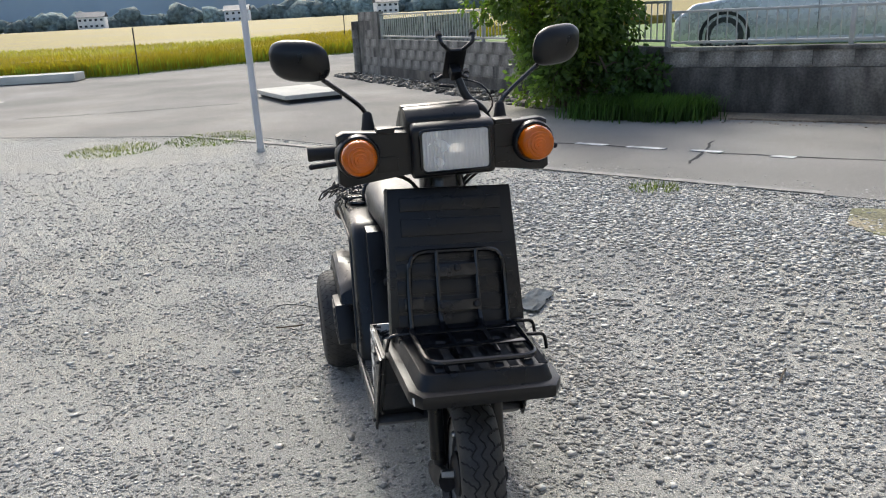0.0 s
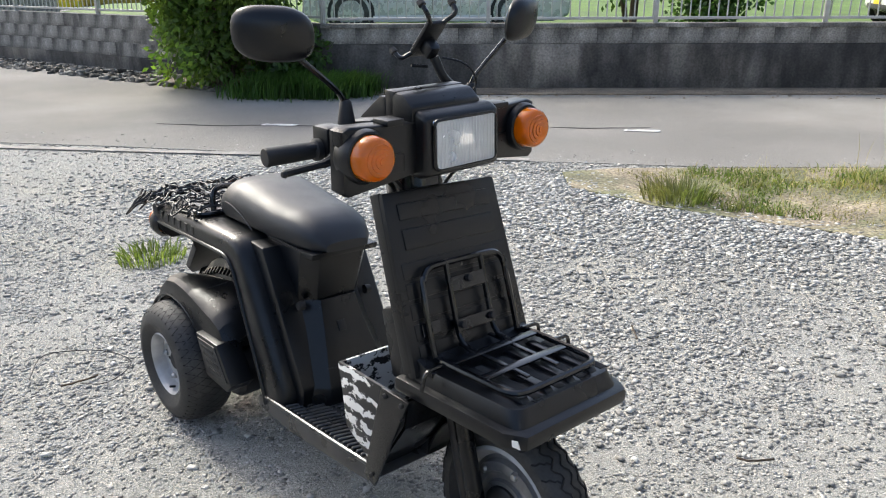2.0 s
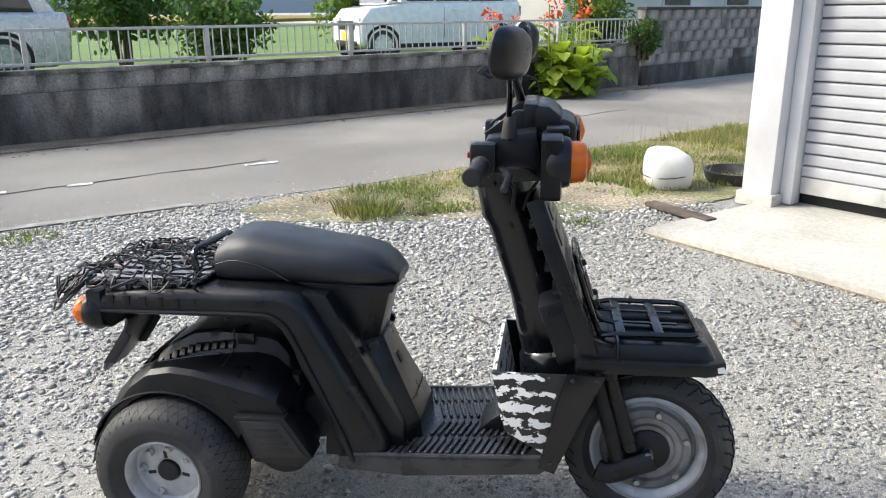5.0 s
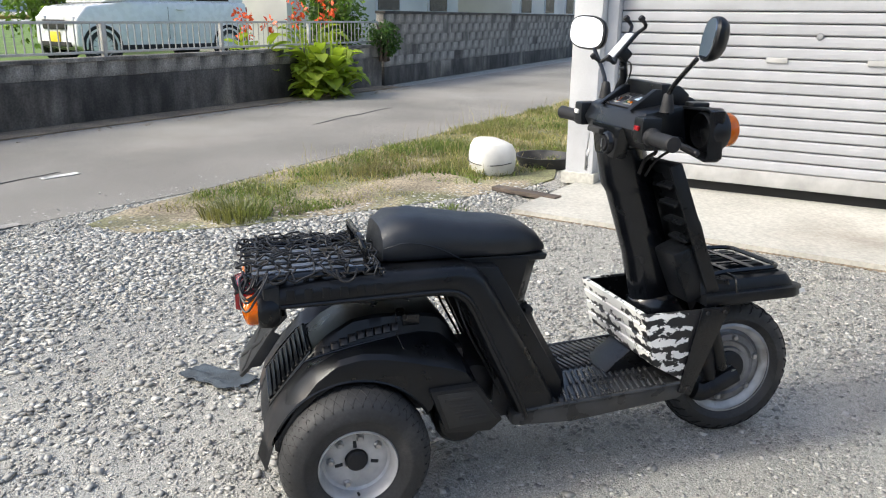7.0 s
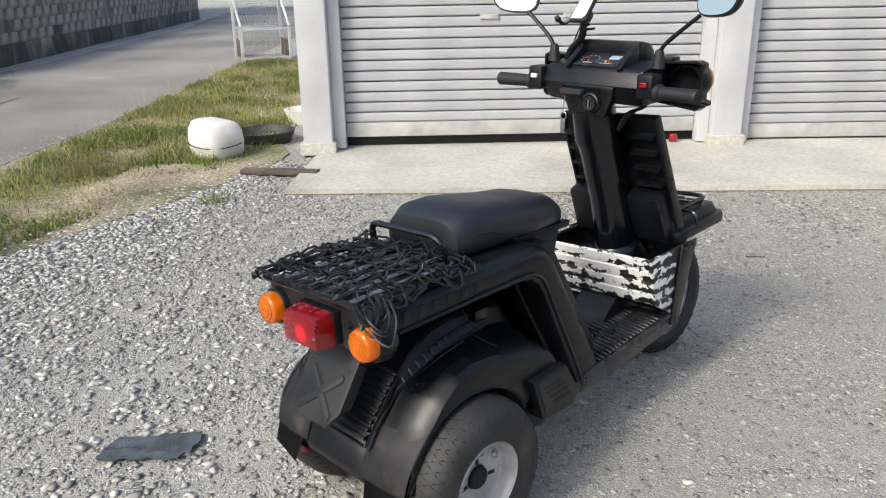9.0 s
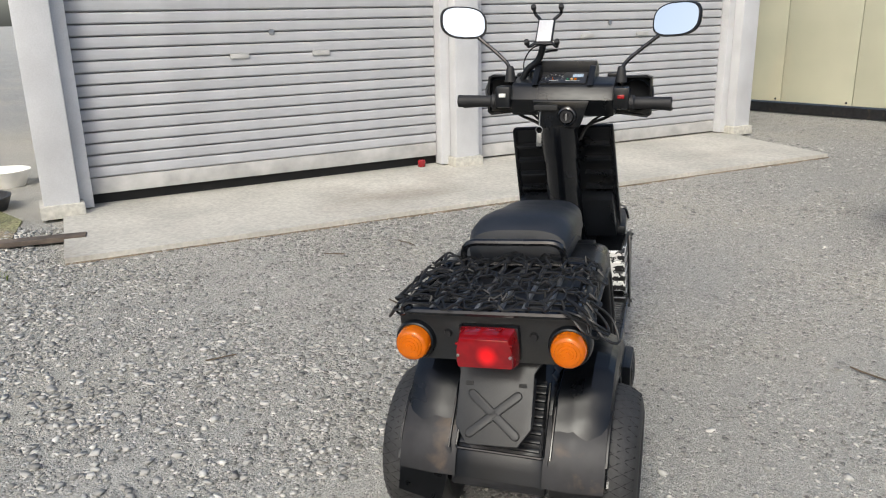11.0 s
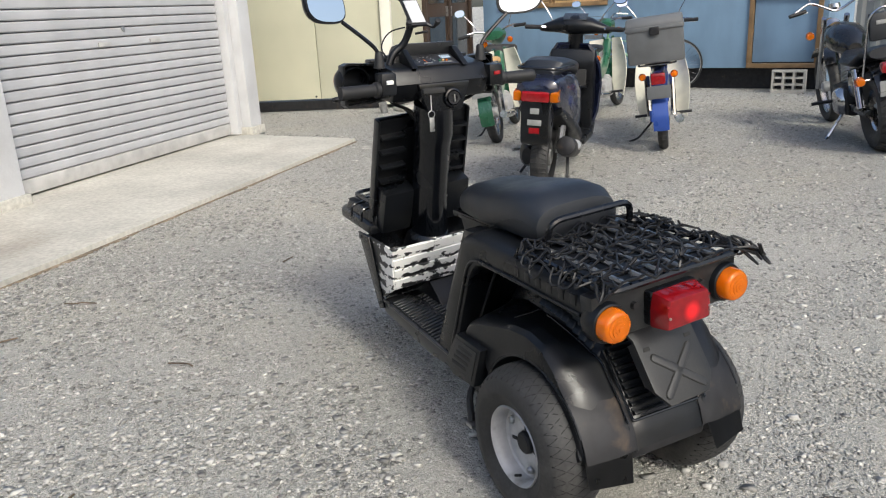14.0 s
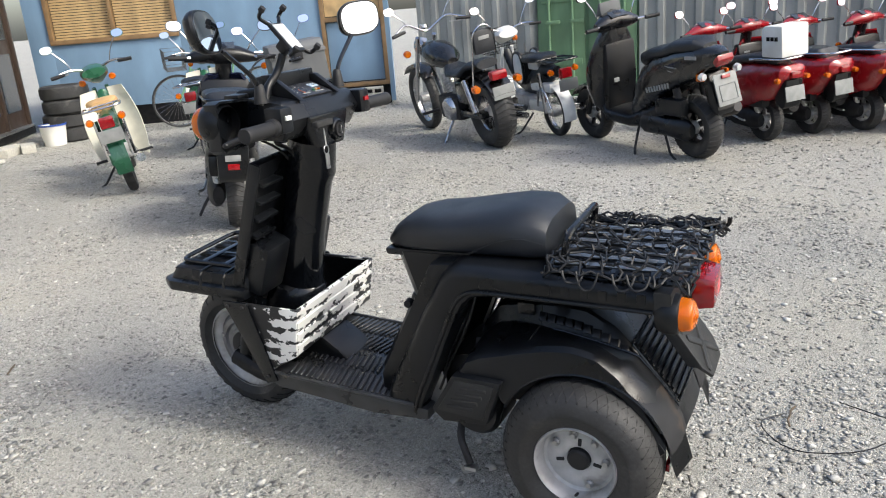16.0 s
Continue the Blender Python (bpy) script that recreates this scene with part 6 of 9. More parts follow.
def on_yard(x, y, r):
    return not inside(ROAD_POLY, x, y) and not inside(SLAB, x, y)
def near_machine(x, y, r):
    d = math.hypot(x + 0.0, y - 2.1)
    return on_yard(x, y, r) and r.random() < (1.35 - d / 4.0) * (1.0 if noise.noise((x * 2.3, y * 2.3, 4.1)) + 0.5 * noise.noise((x * 7, y * 7, 1.0)) > -0.02 else 0.3)
def in_bed(x, y, r):
    if not inside(STONE_BED, x, y):
        near = min(math.hypot(x - 0.5 * (a[0] + b[0]), y - 0.5 * (a[1] + b[1])) for a, b in zip(STONE_BED, STONE_BED[1:]))
        return on_yard(x, y, r) and r.random() < 0.35 * math.exp(-near * 3.0)
    low = min(1.0, max(0.08, (y + 0.8 * x - 4.2) / 1.5))
    return r.random() < low * (1.0 if noise.noise((x * 1.7, y * 1.7, 0.3)) > -0.35 else 0.4)
def far_yard(x, y, r):
    return on_yard(x, y, r) and math.hypot(x, y - 2) > 2.4
stones("crushed_stone", 170000, (-3.2, 3.2, -1.4, 5.6), 0.0024, 0.0115, "pebble", "fine grey crushed stone strewn over the yard", 11, near_machine, big=3.0, sink=0.36, chips=True, flat=0.6)
stones("coarse_stone", 24000, (-0.6, 3.6, 1.8, 6.1), 0.006, 0.021, "white_stone", "bed of pale broken stones beside the lane", 12, in_bed, sink=0.26, big=1.7, flat=0.62)
def loose_patch(x, y, r):
    return on_yard(x, y, r) and noise.noise((x * 1.5, y * 1.5, 8.0)) + 0.6 * noise.noise((x * 5, y * 5, 3.0)) > r.uniform(-0.45, 0.35)
stones("loose_gravel", 10000, (0.3, 2.9, -0.6, 3.0), 0.005, 0.016, "pebble", "loose broken gravel lying on the packed yard", 19, loose_patch, sink=0.3, big=2.4, flat=0.55)
stones("scattered_stone", 11000, (-6.5, 3.4, -4.0, 6.5), 0.006, 0.020, "white_stone", "loose pale stones on the gravel", 13, on_yard, big=3.0, flat=0.7)
stones("yard_stone", 52000, (-9.0, 3.5, -6.5, 7.5), 0.005, 0.020, "pebble", "loose grey stones across the far yard", 14, far_yard, big=2.8, sink=0.32, chips=True, flat=0.62)
def by_lane(x, y, r):
    """Grit that spills from the yard over the edge of the lane."""
    d = min(math.hypot(x - (a[0] + (b[0] - a[0]) * f / 6), y - (a[1] + (b[1] - a[1]) * f / 6)) for a, b in zip(ROAD_NEAR[2:10], ROAD_NEAR[3:11]) for f in range(7))
    return r.random() < math.exp(-(d / 0.28) ** 2)
stones("lane_edge_grit", 7000, (-5.5, 7.5, 1.5, 10.4), 0.004, 0.015, "pebble", "loose grit spilt along the edge of the lane", 17, by_lane, sink=0.2, big=2.0, chips=True, flat=0.7)
def verge_foot(x, y, r):
    d = min(math.hypot(x - (a[0] + (b[0] - a[0]) * f / 5), y - (a[1] + (b[1] - a[1]) * f / 5)) for a, b in zip(VERGE_FOOT, VERGE_FOOT[1:]) for f in range(6))
    return not inside(SLAB, x, y) and r.random() < math.exp(-(d / 0.22) ** 2)
VERGE_FOOT = [(2.35, 4.5), (2.4, 4.1), (2.55, 3.65), (2.8, 3.15), (3.1, 2.65), (3.4, 2.15), (3.6, 1.85)]
stones("verge_stone", 6000, (1.9, 4.1, 1.4, 5.0), 0.006, 0.020, "white_stone", "pale stones scattered into the grass", 18, verge_foot, sink=0.1, big=1.6, flat=0.75)
# rubble along the foot of the corner wall
stones("rubble", 1500, (-2.2, 2.6, 9.2, 18.0), 0.02, 0.075, "block_wall", "dark rubble heaped along the wall foot", 15, lambda x, y, r: 0.05 < ((x - 2.6) * 8.92 + (y - 9.28) * 4.35) / -9.92 < 0.75, sink=0.2)
stones("lane_grit", 1600, (2.5, 12.5, 2.5, 9.3), 0.006, 0.02, "earth", "grit and dead leaves along the wall foot", 16, lambda x, y, r: -0.75 < ((x - 2.7) * 6.28 + (y - 9.28) * 9.7) / 11.56 < -0.03, sink=0.2)


# ---- plants ----
def blades(name, places, material, label, width=0.006, seed=1, category="grass", bend=0.5):
    """Thin bent blades in one mesh. places: x, y, z, height, lean direction."""
    r = np.random.default_rng(seed)
    P = np.array(places, float)
    k = len(P)
    a = r.uniform(0, 2 * math.pi, k)
    wx, wy = np.cos(a) * width, np.sin(a) * width
    lx, ly = np.cos(P[:, 4]), np.sin(P[:, 4])
    h = P[:, 3]
    bnd = r.uniform(0.2, 1.0, k) * bend * h
    V = np.zeros((k, 5, 3))
    V[:, 0] = np.stack([P[:, 0] - wx, P[:, 1] - wy, P[:, 2]], -1)
    V[:, 1] = np.stack([P[:, 0] + wx, P[:, 1] + wy, P[:, 2]], -1)
    mx, my, mz = P[:, 0] + lx * bnd * 0.3, P[:, 1] + ly * bnd * 0.3, P[:, 2] + h * 0.6
    V[:, 2] = np.stack([mx + wx * 0.8, my + wy * 0.8, mz], -1)
    V[:, 3] = np.stack([mx - wx * 0.8, my - wy * 0.8, mz], -1)
    V[:, 4] = np.stack([P[:, 0] + lx * bnd, P[:, 1] + ly * bnd, P[:, 2] + h * (1 - 0.25 * bnd / np.maximum(h, 1e-3))], -1)
    base = np.arange(k) * 5
    F = np.concatenate([np.stack([base, base + 1, base + 2], -1), np.stack([base, base + 2, base + 3], -1), np.stack([base + 3, base + 2, base + 4], -1)])
    me = bpy.data.meshes.new(name)
    me.vertices.add(k * 5)
    me.vertices.foreach_set("co", V.reshape(-1))
    me.loops.add(F.size)
    me.loops.foreach_set("vertex_index", F.reshape(-1).astype(np.int32))
    me.polygons.add(len(F))
    me.polygons.foreach_set("loop_start", np.arange(len(F), dtype=np.int32) * 3)
    me.update(calc_edges=True)
    ob = new(name, finish(me, material, False))
    return tagged(ob, label, category, kind="stuff") if label else ob

def leaf_cloud(name, centres, count, size, material, parent, seed, droop=0.3):
    """Many small folded leaves round the ends of twigs, as one mesh."""
    r = np.random.default_rng(seed)
    C = np.array(centres, float)                     # x, y, z, radius
    i = r.integers(0, len(C), count)
    d = r.normal(0, 1, (count, 3))
    d /= np.linalg.norm(d, axis=1)[:, None]
    rad = C[i, 3] * r.uniform(0.25, 1.0, count) ** 0.6
    p = C[i, :3] + d * rad[:, None]
    ax = d + r.normal(0, 0.6, (count, 3)); ax[:, 2] -= droop
    ax /= np.linalg.norm(ax, axis=1)[:, None]
    sd = np.cross(ax, r.normal(0, 1, (count, 3))); sd /= np.linalg.norm(sd, axis=1)[:, None]
    up = np.cross(sd, ax)
    L = size * r.uniform(0.6, 1.3, count)[:, None]
    W = L * 0.30
    V = np.stack([p, p + ax * L * 0.5 + sd * W + up * L * 0.08, p + ax * L, p + ax * L * 0.5 - sd * W + up * L * 0.08], 1)
    b = np.arange(count) * 4
    F = np.concatenate([np.stack([b, b + 1, b + 2], -1), np.stack([b, b + 2, b + 3], -1)])
    me = bpy.data.meshes.new(name)
    me.vertices.add(count * 4); me.vertices.foreach_set("co", V.reshape(-1))
    me.loops.add(F.size); me.loops.foreach_set("vertex_index", F.reshape(-1).astype(np.int32))
    me.polygons.add(len(F)); me.polygons.foreach_set("loop_start", np.arange(len(F), dtype=np.int32) * 3)
    me.update(calc_edges=True)
    ob = new(name, finish(me, material, False))
    ob.parent = parent
    return ob

def shrub(name, x, y, z, rad, height, leaves, size, material, label, seed, category="shrub", stems=7):
    r = random.Random(seed)
    t = thing(name, pose(x, y, z), label, category)
    b, ends = B(), []
    for k in range(stems):
        a = 2 * math.pi * k / stems + r.uniform(-0.3, 0.3)
        R = rad * r.uniform(0.3, 0.75)
        top = Vector((R * math.cos(a), R * math.sin(a), height * r.uniform(0.6, 0.9)))
        pts = [Vector((0.1 * math.cos(a), 0.1 * math.sin(a), -0.05)), top * 0.4 + Vector((r.uniform(-.1, .1), r.uniform(-.1, .1), 0.1)), top]
        tube(rounded(pts, 0.3, 3), [0.035, 0.03, 0.026, 0.022, 0.018, 0.010], 6, bm=b)
        for m_ in range(9):
            f = r.uniform(0.12, 1.0)
            o = top * f + Vector((r.uniform(-1, 1), r.uniform(-1, 1), r.uniform(-0.3, 0.6))) * rad * 0.42
            tube([top * f * 0.96, (top * f + o) * 0.5 + Vector((0, 0, 0.03)), o], [0.012, 0.009, 0.004], 5, bm=b)
            ends.append((o.x, o.y, max(0.12, o.z), rad * r.uniform(0.16, 0.34)))
    part("trunk", b, "bark", t)
    leaf_cloud("crown", ends, leaves, size, material, t, seed)
    return t

shrub("bush", 1.72, 10.15, 0, 1.15, 2.5, 21000, 0.085, "leaf", "large leafy green bush in front of the block wall", 21, stems=9)
shrub("bush", 2.35, 9.45, 0, 0.5, 0.8, 2500, 0.09, "dark_leaf", "dark green bush at the wall foot", 22, stems=6)
shrub("garden_tree", 10.6, 12.5, 0.32, 1.6, 3.6, 7000, 0.13, "dark_leaf", "dark green garden tree behind the railing", 23, "tree")
shrub("garden_hedge", 9.6, 9.6, 0.32, 0.9, 1.6, 5000, 0.10, "dark_leaf", "dark garden hedge behind the railing", 24)
shrub("garden_hedge", 13.7, 4.0, 0.32, 0.8, 1.7, 4000, 0.10, "leaf", "green garden hedge beside the gate", 25)
shrub("garden_tree", 7.2, 16.0, 0.32, 1.6, 3.2, 5000, 0.14, "dark_leaf", "dark green garden tree beyond the car", 26, "tree")
shrub("garden_tree", 17.0, 10.5, 0.32, 1.5, 3.4, 5000, 0.14, "leaf", "leafy green garden tree near the house", 27, "tree")
shrub("ivy", 12.42, 2.98, 0.5, 0.35, 0.75, 2200, 0.06, "dark_leaf", "dark ivy climbing over the wall corner", 28, "ivy", 5)

rg = random.Random(31)
def verge_places(count, lo, hi, rule):
    out = []
    while len(out) < count:
        x, y = rg.uniform(2.2, 11.4), rg.uniform(-1.8, 4.9)
        if not inside(GRASS_BED, x, y) or math.hypot((x - 3.75) * 0.8, y - 2.45) < 0.33 and rg.random() < 0.95:
            continue
        d = noise.noise((x * 1.6, y * 1.6, 1.0)) + 0.5 * noise.noise((x * 4.3, y * 4.3, 2.0))
        if rg.random() > rule(d):
            continue
        out.append((x, y, 0.0, rg.uniform(lo, hi) * (1 + 0.6 * max(-0.6, d)) * (0.75 if x < 4 else 1.2), rg.uniform(0, 6.28)))
    return out
blades("verge_grass", verge_places(20000, 0.02, 0.08, lambda d: 0.15 + 1.1 * max(0.0, d + 0.15)), "grass", "rough green grass between lane and gravel", 0.0038, 31, bend=1.0)
blades("verge_clover", verge_places(9000, 0.01, 0.045, lambda d: 0.9 if d > 0.05 else 0.12), "leaf", "low leafy weeds between the grass", 0.008, 32, bend=1.6)
blades("verge_straw", verge_places(9000, 0.02, 0.10, lambda d: 0.8 if d < 0.1 else 0.3), "straw", "dry straw-coloured grass lying on the verge", 0.0026, 33, bend=1.9)
blades("seed_stalk", verge_places(260, 0.12, 0.26, lambda d: 0.7 if d > 0.1 else 0.1), "straw", "thin seed stalks standing in the verge grass", 0.0018, 34, bend=0.4)
def tuft(name, x, y, n, h, spread, material, seed, label):
    r = random.Random(seed)
    out = []
    for _ in range(n):
        a, q = r.uniform(0, 6.28), spread * r.random() ** 0.6
        out.append((x + q * math.cos(a), y + q * math.sin(a), 0, h * r.uniform(0.4, 1), a + r.uniform(-0.6, 0.6)))
    return blades(name, out, material, label, 0.004, seed, bend=1.1)
tuft("grass_tuft", -0.24, 4.36, 260, 0.09, 0.16, "grass", 41, "small tuft of green grass in the gravel")
tuft("grass_tuft", 2.75, 3.75, 420, 0.16, 0.22, "grass", 42, "bright green tuft of long grass beside the stones")
tuft("grass_tuft", 1.55, 5.45, 160, 0.05, 0.18, "grass", 43, "low dry grass tuft on the road edge")
tuft("grass_tuft", -2.6, 9.05, 900, 0.04, 0.55, "grass", 44, "low moss and weeds at the road edge")
tuft("grass_tuft", -3.6, 8.6, 700, 0.04, 0.5, "grass", 45, "low weeds beside the post")
tuft("grass_tuft", 2.95, 2.35, 90, 0.05, 0.12, "grass", 46, "small weeds beside the slab corner")
pl = []
for _ in range(9000):
    f = rg.random()
    x, y = 1.9 + 0.95 * f + rg.gauss(0, 0.16), 9.25 - 0.55 * f + rg.gauss(0, 0.14)
    pl.append((x, y, 0.0, rg.uniform(0.12, 0.34), rg.uniform(-2.2, -0.8)))
blades("bank_grass", pl, "dark_leaf", "mound of long dark green grass at the wall foot", 0.007, 51, bend=0.9)

sheet("verge_soil", [(2.55, 4.62), (2.95, 4.5), (3.6, 4.1), (4.9, 3.3), (6.4, 2.22), (8.4, 0.95), (11.1, -0.8), (10.6, -1.7), (8.0, -0.5), (5.6, 0.6), (4.35, 1.35), (3.95, 1.45), (3.6, 1.75), (3.25, 2.3), (3.0, 2.75), (2.75, 3.2), (2.5, 3.7), (2.35, 4.3)], -0.02, 0.012, "verge_soil", "dry straw-littered soil of the verge", "verge")
# canna lilies in front of the wall
def canna_leaf(L, W, seed):
    r = random.Random(seed)
    b = B()
    rows = []
    n = 7
    for i in range(n):
        u = i / (n - 1)
        w = W * math.sin(math.pi * min(1, 0.06 + 0.94 * u)) ** 0.75 * (1 if u < 0.97 else 0.1)
        z = L * (0.85 * u - 0.30 * u * u)
        x = L * 0.55 * u ** 1.5
        rows.append([b.verts.new((x + 0.012 * r.uniform(-1, 1), s * w, z + abs(s) * w * 0.35)) for s in (-1, -0.5, 0, 0.5, 1)])
    for q, p_ in zip(rows, rows[1:]):
        for i in range(4):
            b.faces.new((q[i], q[i + 1], p_[i + 1], p_[i]))
    return b

def canna(x, y, z, n, h, seed, label, flowers=0):
    r = random.Random(seed)
    t = thing("canna_plant", pose(x, y, z), label, "plant")
    stalks = []
    for k in range(n):
        a, q = r.uniform(0, 6.28), 0.47 * r.random() ** 0.6
        hh = h * r.uniform(0.5, 0.9)
        bx_, by_ = q * math.cos(a), q * math.sin(a)
        st = part("stalk", tube([(bx_, by_, 0), (bx_ * 1.15, by_ * 1.15, hh)], [0.014, 0.009], 6), "canna_leaf", t)
        for i in range(6):
            stalks.append((bx_ * (1 + 0.15 * i / 6), by_ * (1 + 0.15 * i / 6), hh * (0.04 + 0.13 * i), a))
        if flowers and k < flowers:
            leaf_cloud("flower", [(bx_ * 1.15, by_ * 1.15, hh + 0.12, 0.09)], 26, 0.09, "petal", t, seed + k)
    base = [part("leaf", canna_leaf(0.50, 0.115, s_), "canna_leaf", t, m=pose(0, 0, -2)) for s_ in range(3)]
    for i, (px, py, pz, a) in enumerate(stalks):
        m_ = pose(px, py, pz, 0, r.uniform(8, 70), math.degrees(a) + r.uniform(-85, 85)) @ Matrix.Scale(r.uniform(0.7, 1.15), 4)
        if i < 3:
            base[i].matrix_basis = m_
        else:
            again(base[i % 3], "leaf", t, m_)
    return t
canna(10.5, 3.95, 0, 36, 1.16, 61, "clump of broad yellow-green canna leaves at the wall foot")
canna(11.7, 4.15, 0.32, 7, 1.25, 62, "tall canna with orange-red flowers behind the railing", 6)
canna(10.4, 5.0, 0.32, 4, 0.9, 63, "canna with red flowers behind the railing", 4)

# ---- rice field and distance ----
FIELD = [(-60, 26), (-30, 23.4), (-8.7, 21.6), (-2.4, 27.9), (3.2, 35), (40, 52), (150, 60), (180, 190), (-220, 190), (-220, 40)]
sheet("rice_sheet", [(-60, 27.4), (-30, 24.8), (-9.0, 23.2), (-3.0, 29.0), (2.6, 36.3), (39, 53.5), (150, 61), (280, 330), (-420, 330), (-420, 42)], 0.0, 0.42, "rice_top", "golden ripe rice field reaching to the distance", "rice field")
pl, gl = [], []
while len(pl) < 42000:
    f = rg.random() ** 2.0
    e = rg.random()
    if e < 0.55:
        q = rg.random(); ex, ey = -30 + 21.3 * q ** 0.8, 23.4 - 1.8 * q ** 0.8
    else:
        q = rg.random(); ex, ey = -8.7 + 6.3 * q, 21.6 + 6.3 * q
        if rg.random() < 0.3:
            ex, ey = -2.4 + 5.6 * q, 27.9 + 7.1 * q
    x, y = ex + rg.uniform(-1.5, 0.5), ey + 0.08 + 14 * f
    if not inside(FIELD, x, y):
        continue
    if f < 0.03:
        gl.append((x, y, 0.0, rg.uniform(0.25, 0.5), rg.uniform(0, 6.28)))
    pl.append((x, y, 0.05 if f < 0.1 else 0.3, rg.uniform(0.18, 0.34) + (0.24 if f < 0.1 else 0), rg.uniform(0, 6.28)))
blades("rice_plants", pl, "rice", "golden drooping rice ears", 0.011, 71, "rice", 0.8)
blades("rice_edge", gl, "rice_green", "green rice stems along the field edge", 0.011, 72, "rice", 0.5)
for x, y in ((-8.1, 21.9), (-3.4, 31.5), (1.5, 36)):
    tagged(part("field_stake", tube([(x, y, -0.1), (x + 0.03, y, 1.25)], 0.018, 6), "dark_steel"), "thin dark stake at the field edge", "stake", "field stakes")
def far_trees(name, pts, h, seed, n):
    r = random.Random(seed)
    out = []
    for _ in range(n):
        k = r.randrange(len(pts) - 1)
        f = r.random()
        x, y = pts[k][0] + (pts[k + 1][0] - pts[k][0]) * f, pts[k][1] + (pts[k + 1][1] - pts[k][1]) * f
        s = h * r.uniform(0.25, 0.6)
        out.append((x, y + r.uniform(-4, 4), s * r.uniform(0.2, 1.2), s * 1.3, s * 1.3, s, r.uniform(0, 6)))
    ob = scatter_mesh(name, STONE_V, STONE_F, out, "far_wood", 0.4, seed)
    return tagged(ob, "dark line of distant trees beyond the field, haze in their colour", "trees", kind="stuff")
far_trees("far_woods", [(-500, 430), (-60, 455), (220, 440), (500, 350)], 9, 81, 1000)
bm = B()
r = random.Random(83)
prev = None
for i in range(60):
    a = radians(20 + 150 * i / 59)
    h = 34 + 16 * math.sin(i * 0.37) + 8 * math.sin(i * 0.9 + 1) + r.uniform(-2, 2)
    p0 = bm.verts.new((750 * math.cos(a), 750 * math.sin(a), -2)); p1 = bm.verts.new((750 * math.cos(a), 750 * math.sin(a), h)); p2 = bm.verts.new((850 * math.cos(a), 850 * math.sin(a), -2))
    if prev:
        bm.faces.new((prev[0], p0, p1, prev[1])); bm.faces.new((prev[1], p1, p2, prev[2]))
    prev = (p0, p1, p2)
tagged(part("far_hills", bm, "far_hill"), "hills on the horizon, blue-grey haze put into their colour", "hills", kind="structure")

def house(x, y, z, w, d, h, rz, wall, seed, label, storeys=2):
    r = random.Random(seed)
    t = thing("house", pose(x, y, z, 0, 0, rz), label, "house")
    part("wall", box((0, 0, h / 2), (w, d, h), 0.02), wall, t)
    part("roof", prism([(-d / 2 - 0.6, h), (0, h + d * 0.28), (d / 2 + 0.6, h), (d / 2 + 0.6, h + 0.15), (0, h + d * 0.28 + 0.2), (-d / 2 - 0.6, h + 0.15)], -w / 2 - 0.5, w / 2 + 0.5, "x"), "roof_tile", t, "dark grey tiled roof", smooth=False)
    for s in range(storeys):
        n = max(2, int(w / 2.4))
        for i in range(n):
            xx = -w / 2 + (i + 0.5) * w / n
            wn_ = part("window", box((xx, -d / 2 - 0.02, (s + 0.5) * h / storeys + 0.15), (1.3, 0.06, 1.1), 0.01), "white_metal", t)
            part("pane", box((xx, -d / 2 - 0.055, (s + 0.5) * h / storeys + 0.15), (1.15, 0.02, 0.95)), "window_dark", wn_, smooth=False)
    return t
house(-160, 385, 0, 12, 8, 5.5, 10, "plaster", 91, "distant pale house with a dark roof")
house(-235, 350, 0, 14, 9, 5.5, -8, "plaster", 92, "distant house with grey tiled roof")
house(-90, 380, 0, 11, 8, 5.0, 5, "white_metal", 93, "distant white house beyond the field")
house(-20, 370, 0, 10, 8, 5.0, 15, "plaster", 94, "distant house among the far trees")
house(22.8, 6.0, 0.32, 9, 7, 5.6, -31, "plaster", 95, "white plastered house behind the block wall")
house(33.0, -0.5, 0.32, 9, 7, 5.6, -28, "plaster", 96, "pale house farther along the lane")

# ---- street furniture and small things ----
t = thing("sign_post", pose(-1.84, 8.04, 0), "slim white painted steel post at the road edge", "post")
part("pole", tube([(0, 0, -0.1), (-0.01, 0.0, 2.9)], 0.034, 14), "white_metal", t)
part("base_collar", lathe([(0.05, 0), (0.045, 0.02), (0.036, 0.035)], 14, "z"), "concrete", t)
t = thing("culvert_slab", pose(-2.3, 13.3, 0, 0, 0, -62), "thin flat concrete slab over a dark culvert", "culvert")
part("slab", box((0, 0, 0.105), (1.7, 1.0, 0.07), 0.012), "concrete", t)
# solid near-black box stands for the shaded opening below
part("footing", box((0, 0.03, 0.035), (1.6, 0.88, 0.07), 0.0), "dark_gap", t, "near-black fill for the shade under the slab", smooth=False)
t = thing("culvert_slab", pose(-10.7, 20.6, 0, 0, 0, 5), "small concrete bridge slab at the field edge", "culvert")
part("slab", box((0, 0, 0.12), (3.0, 0.8, 0.2), 0.02), "concrete", t)

# white sack-wrapped tub on the verge
rings = []
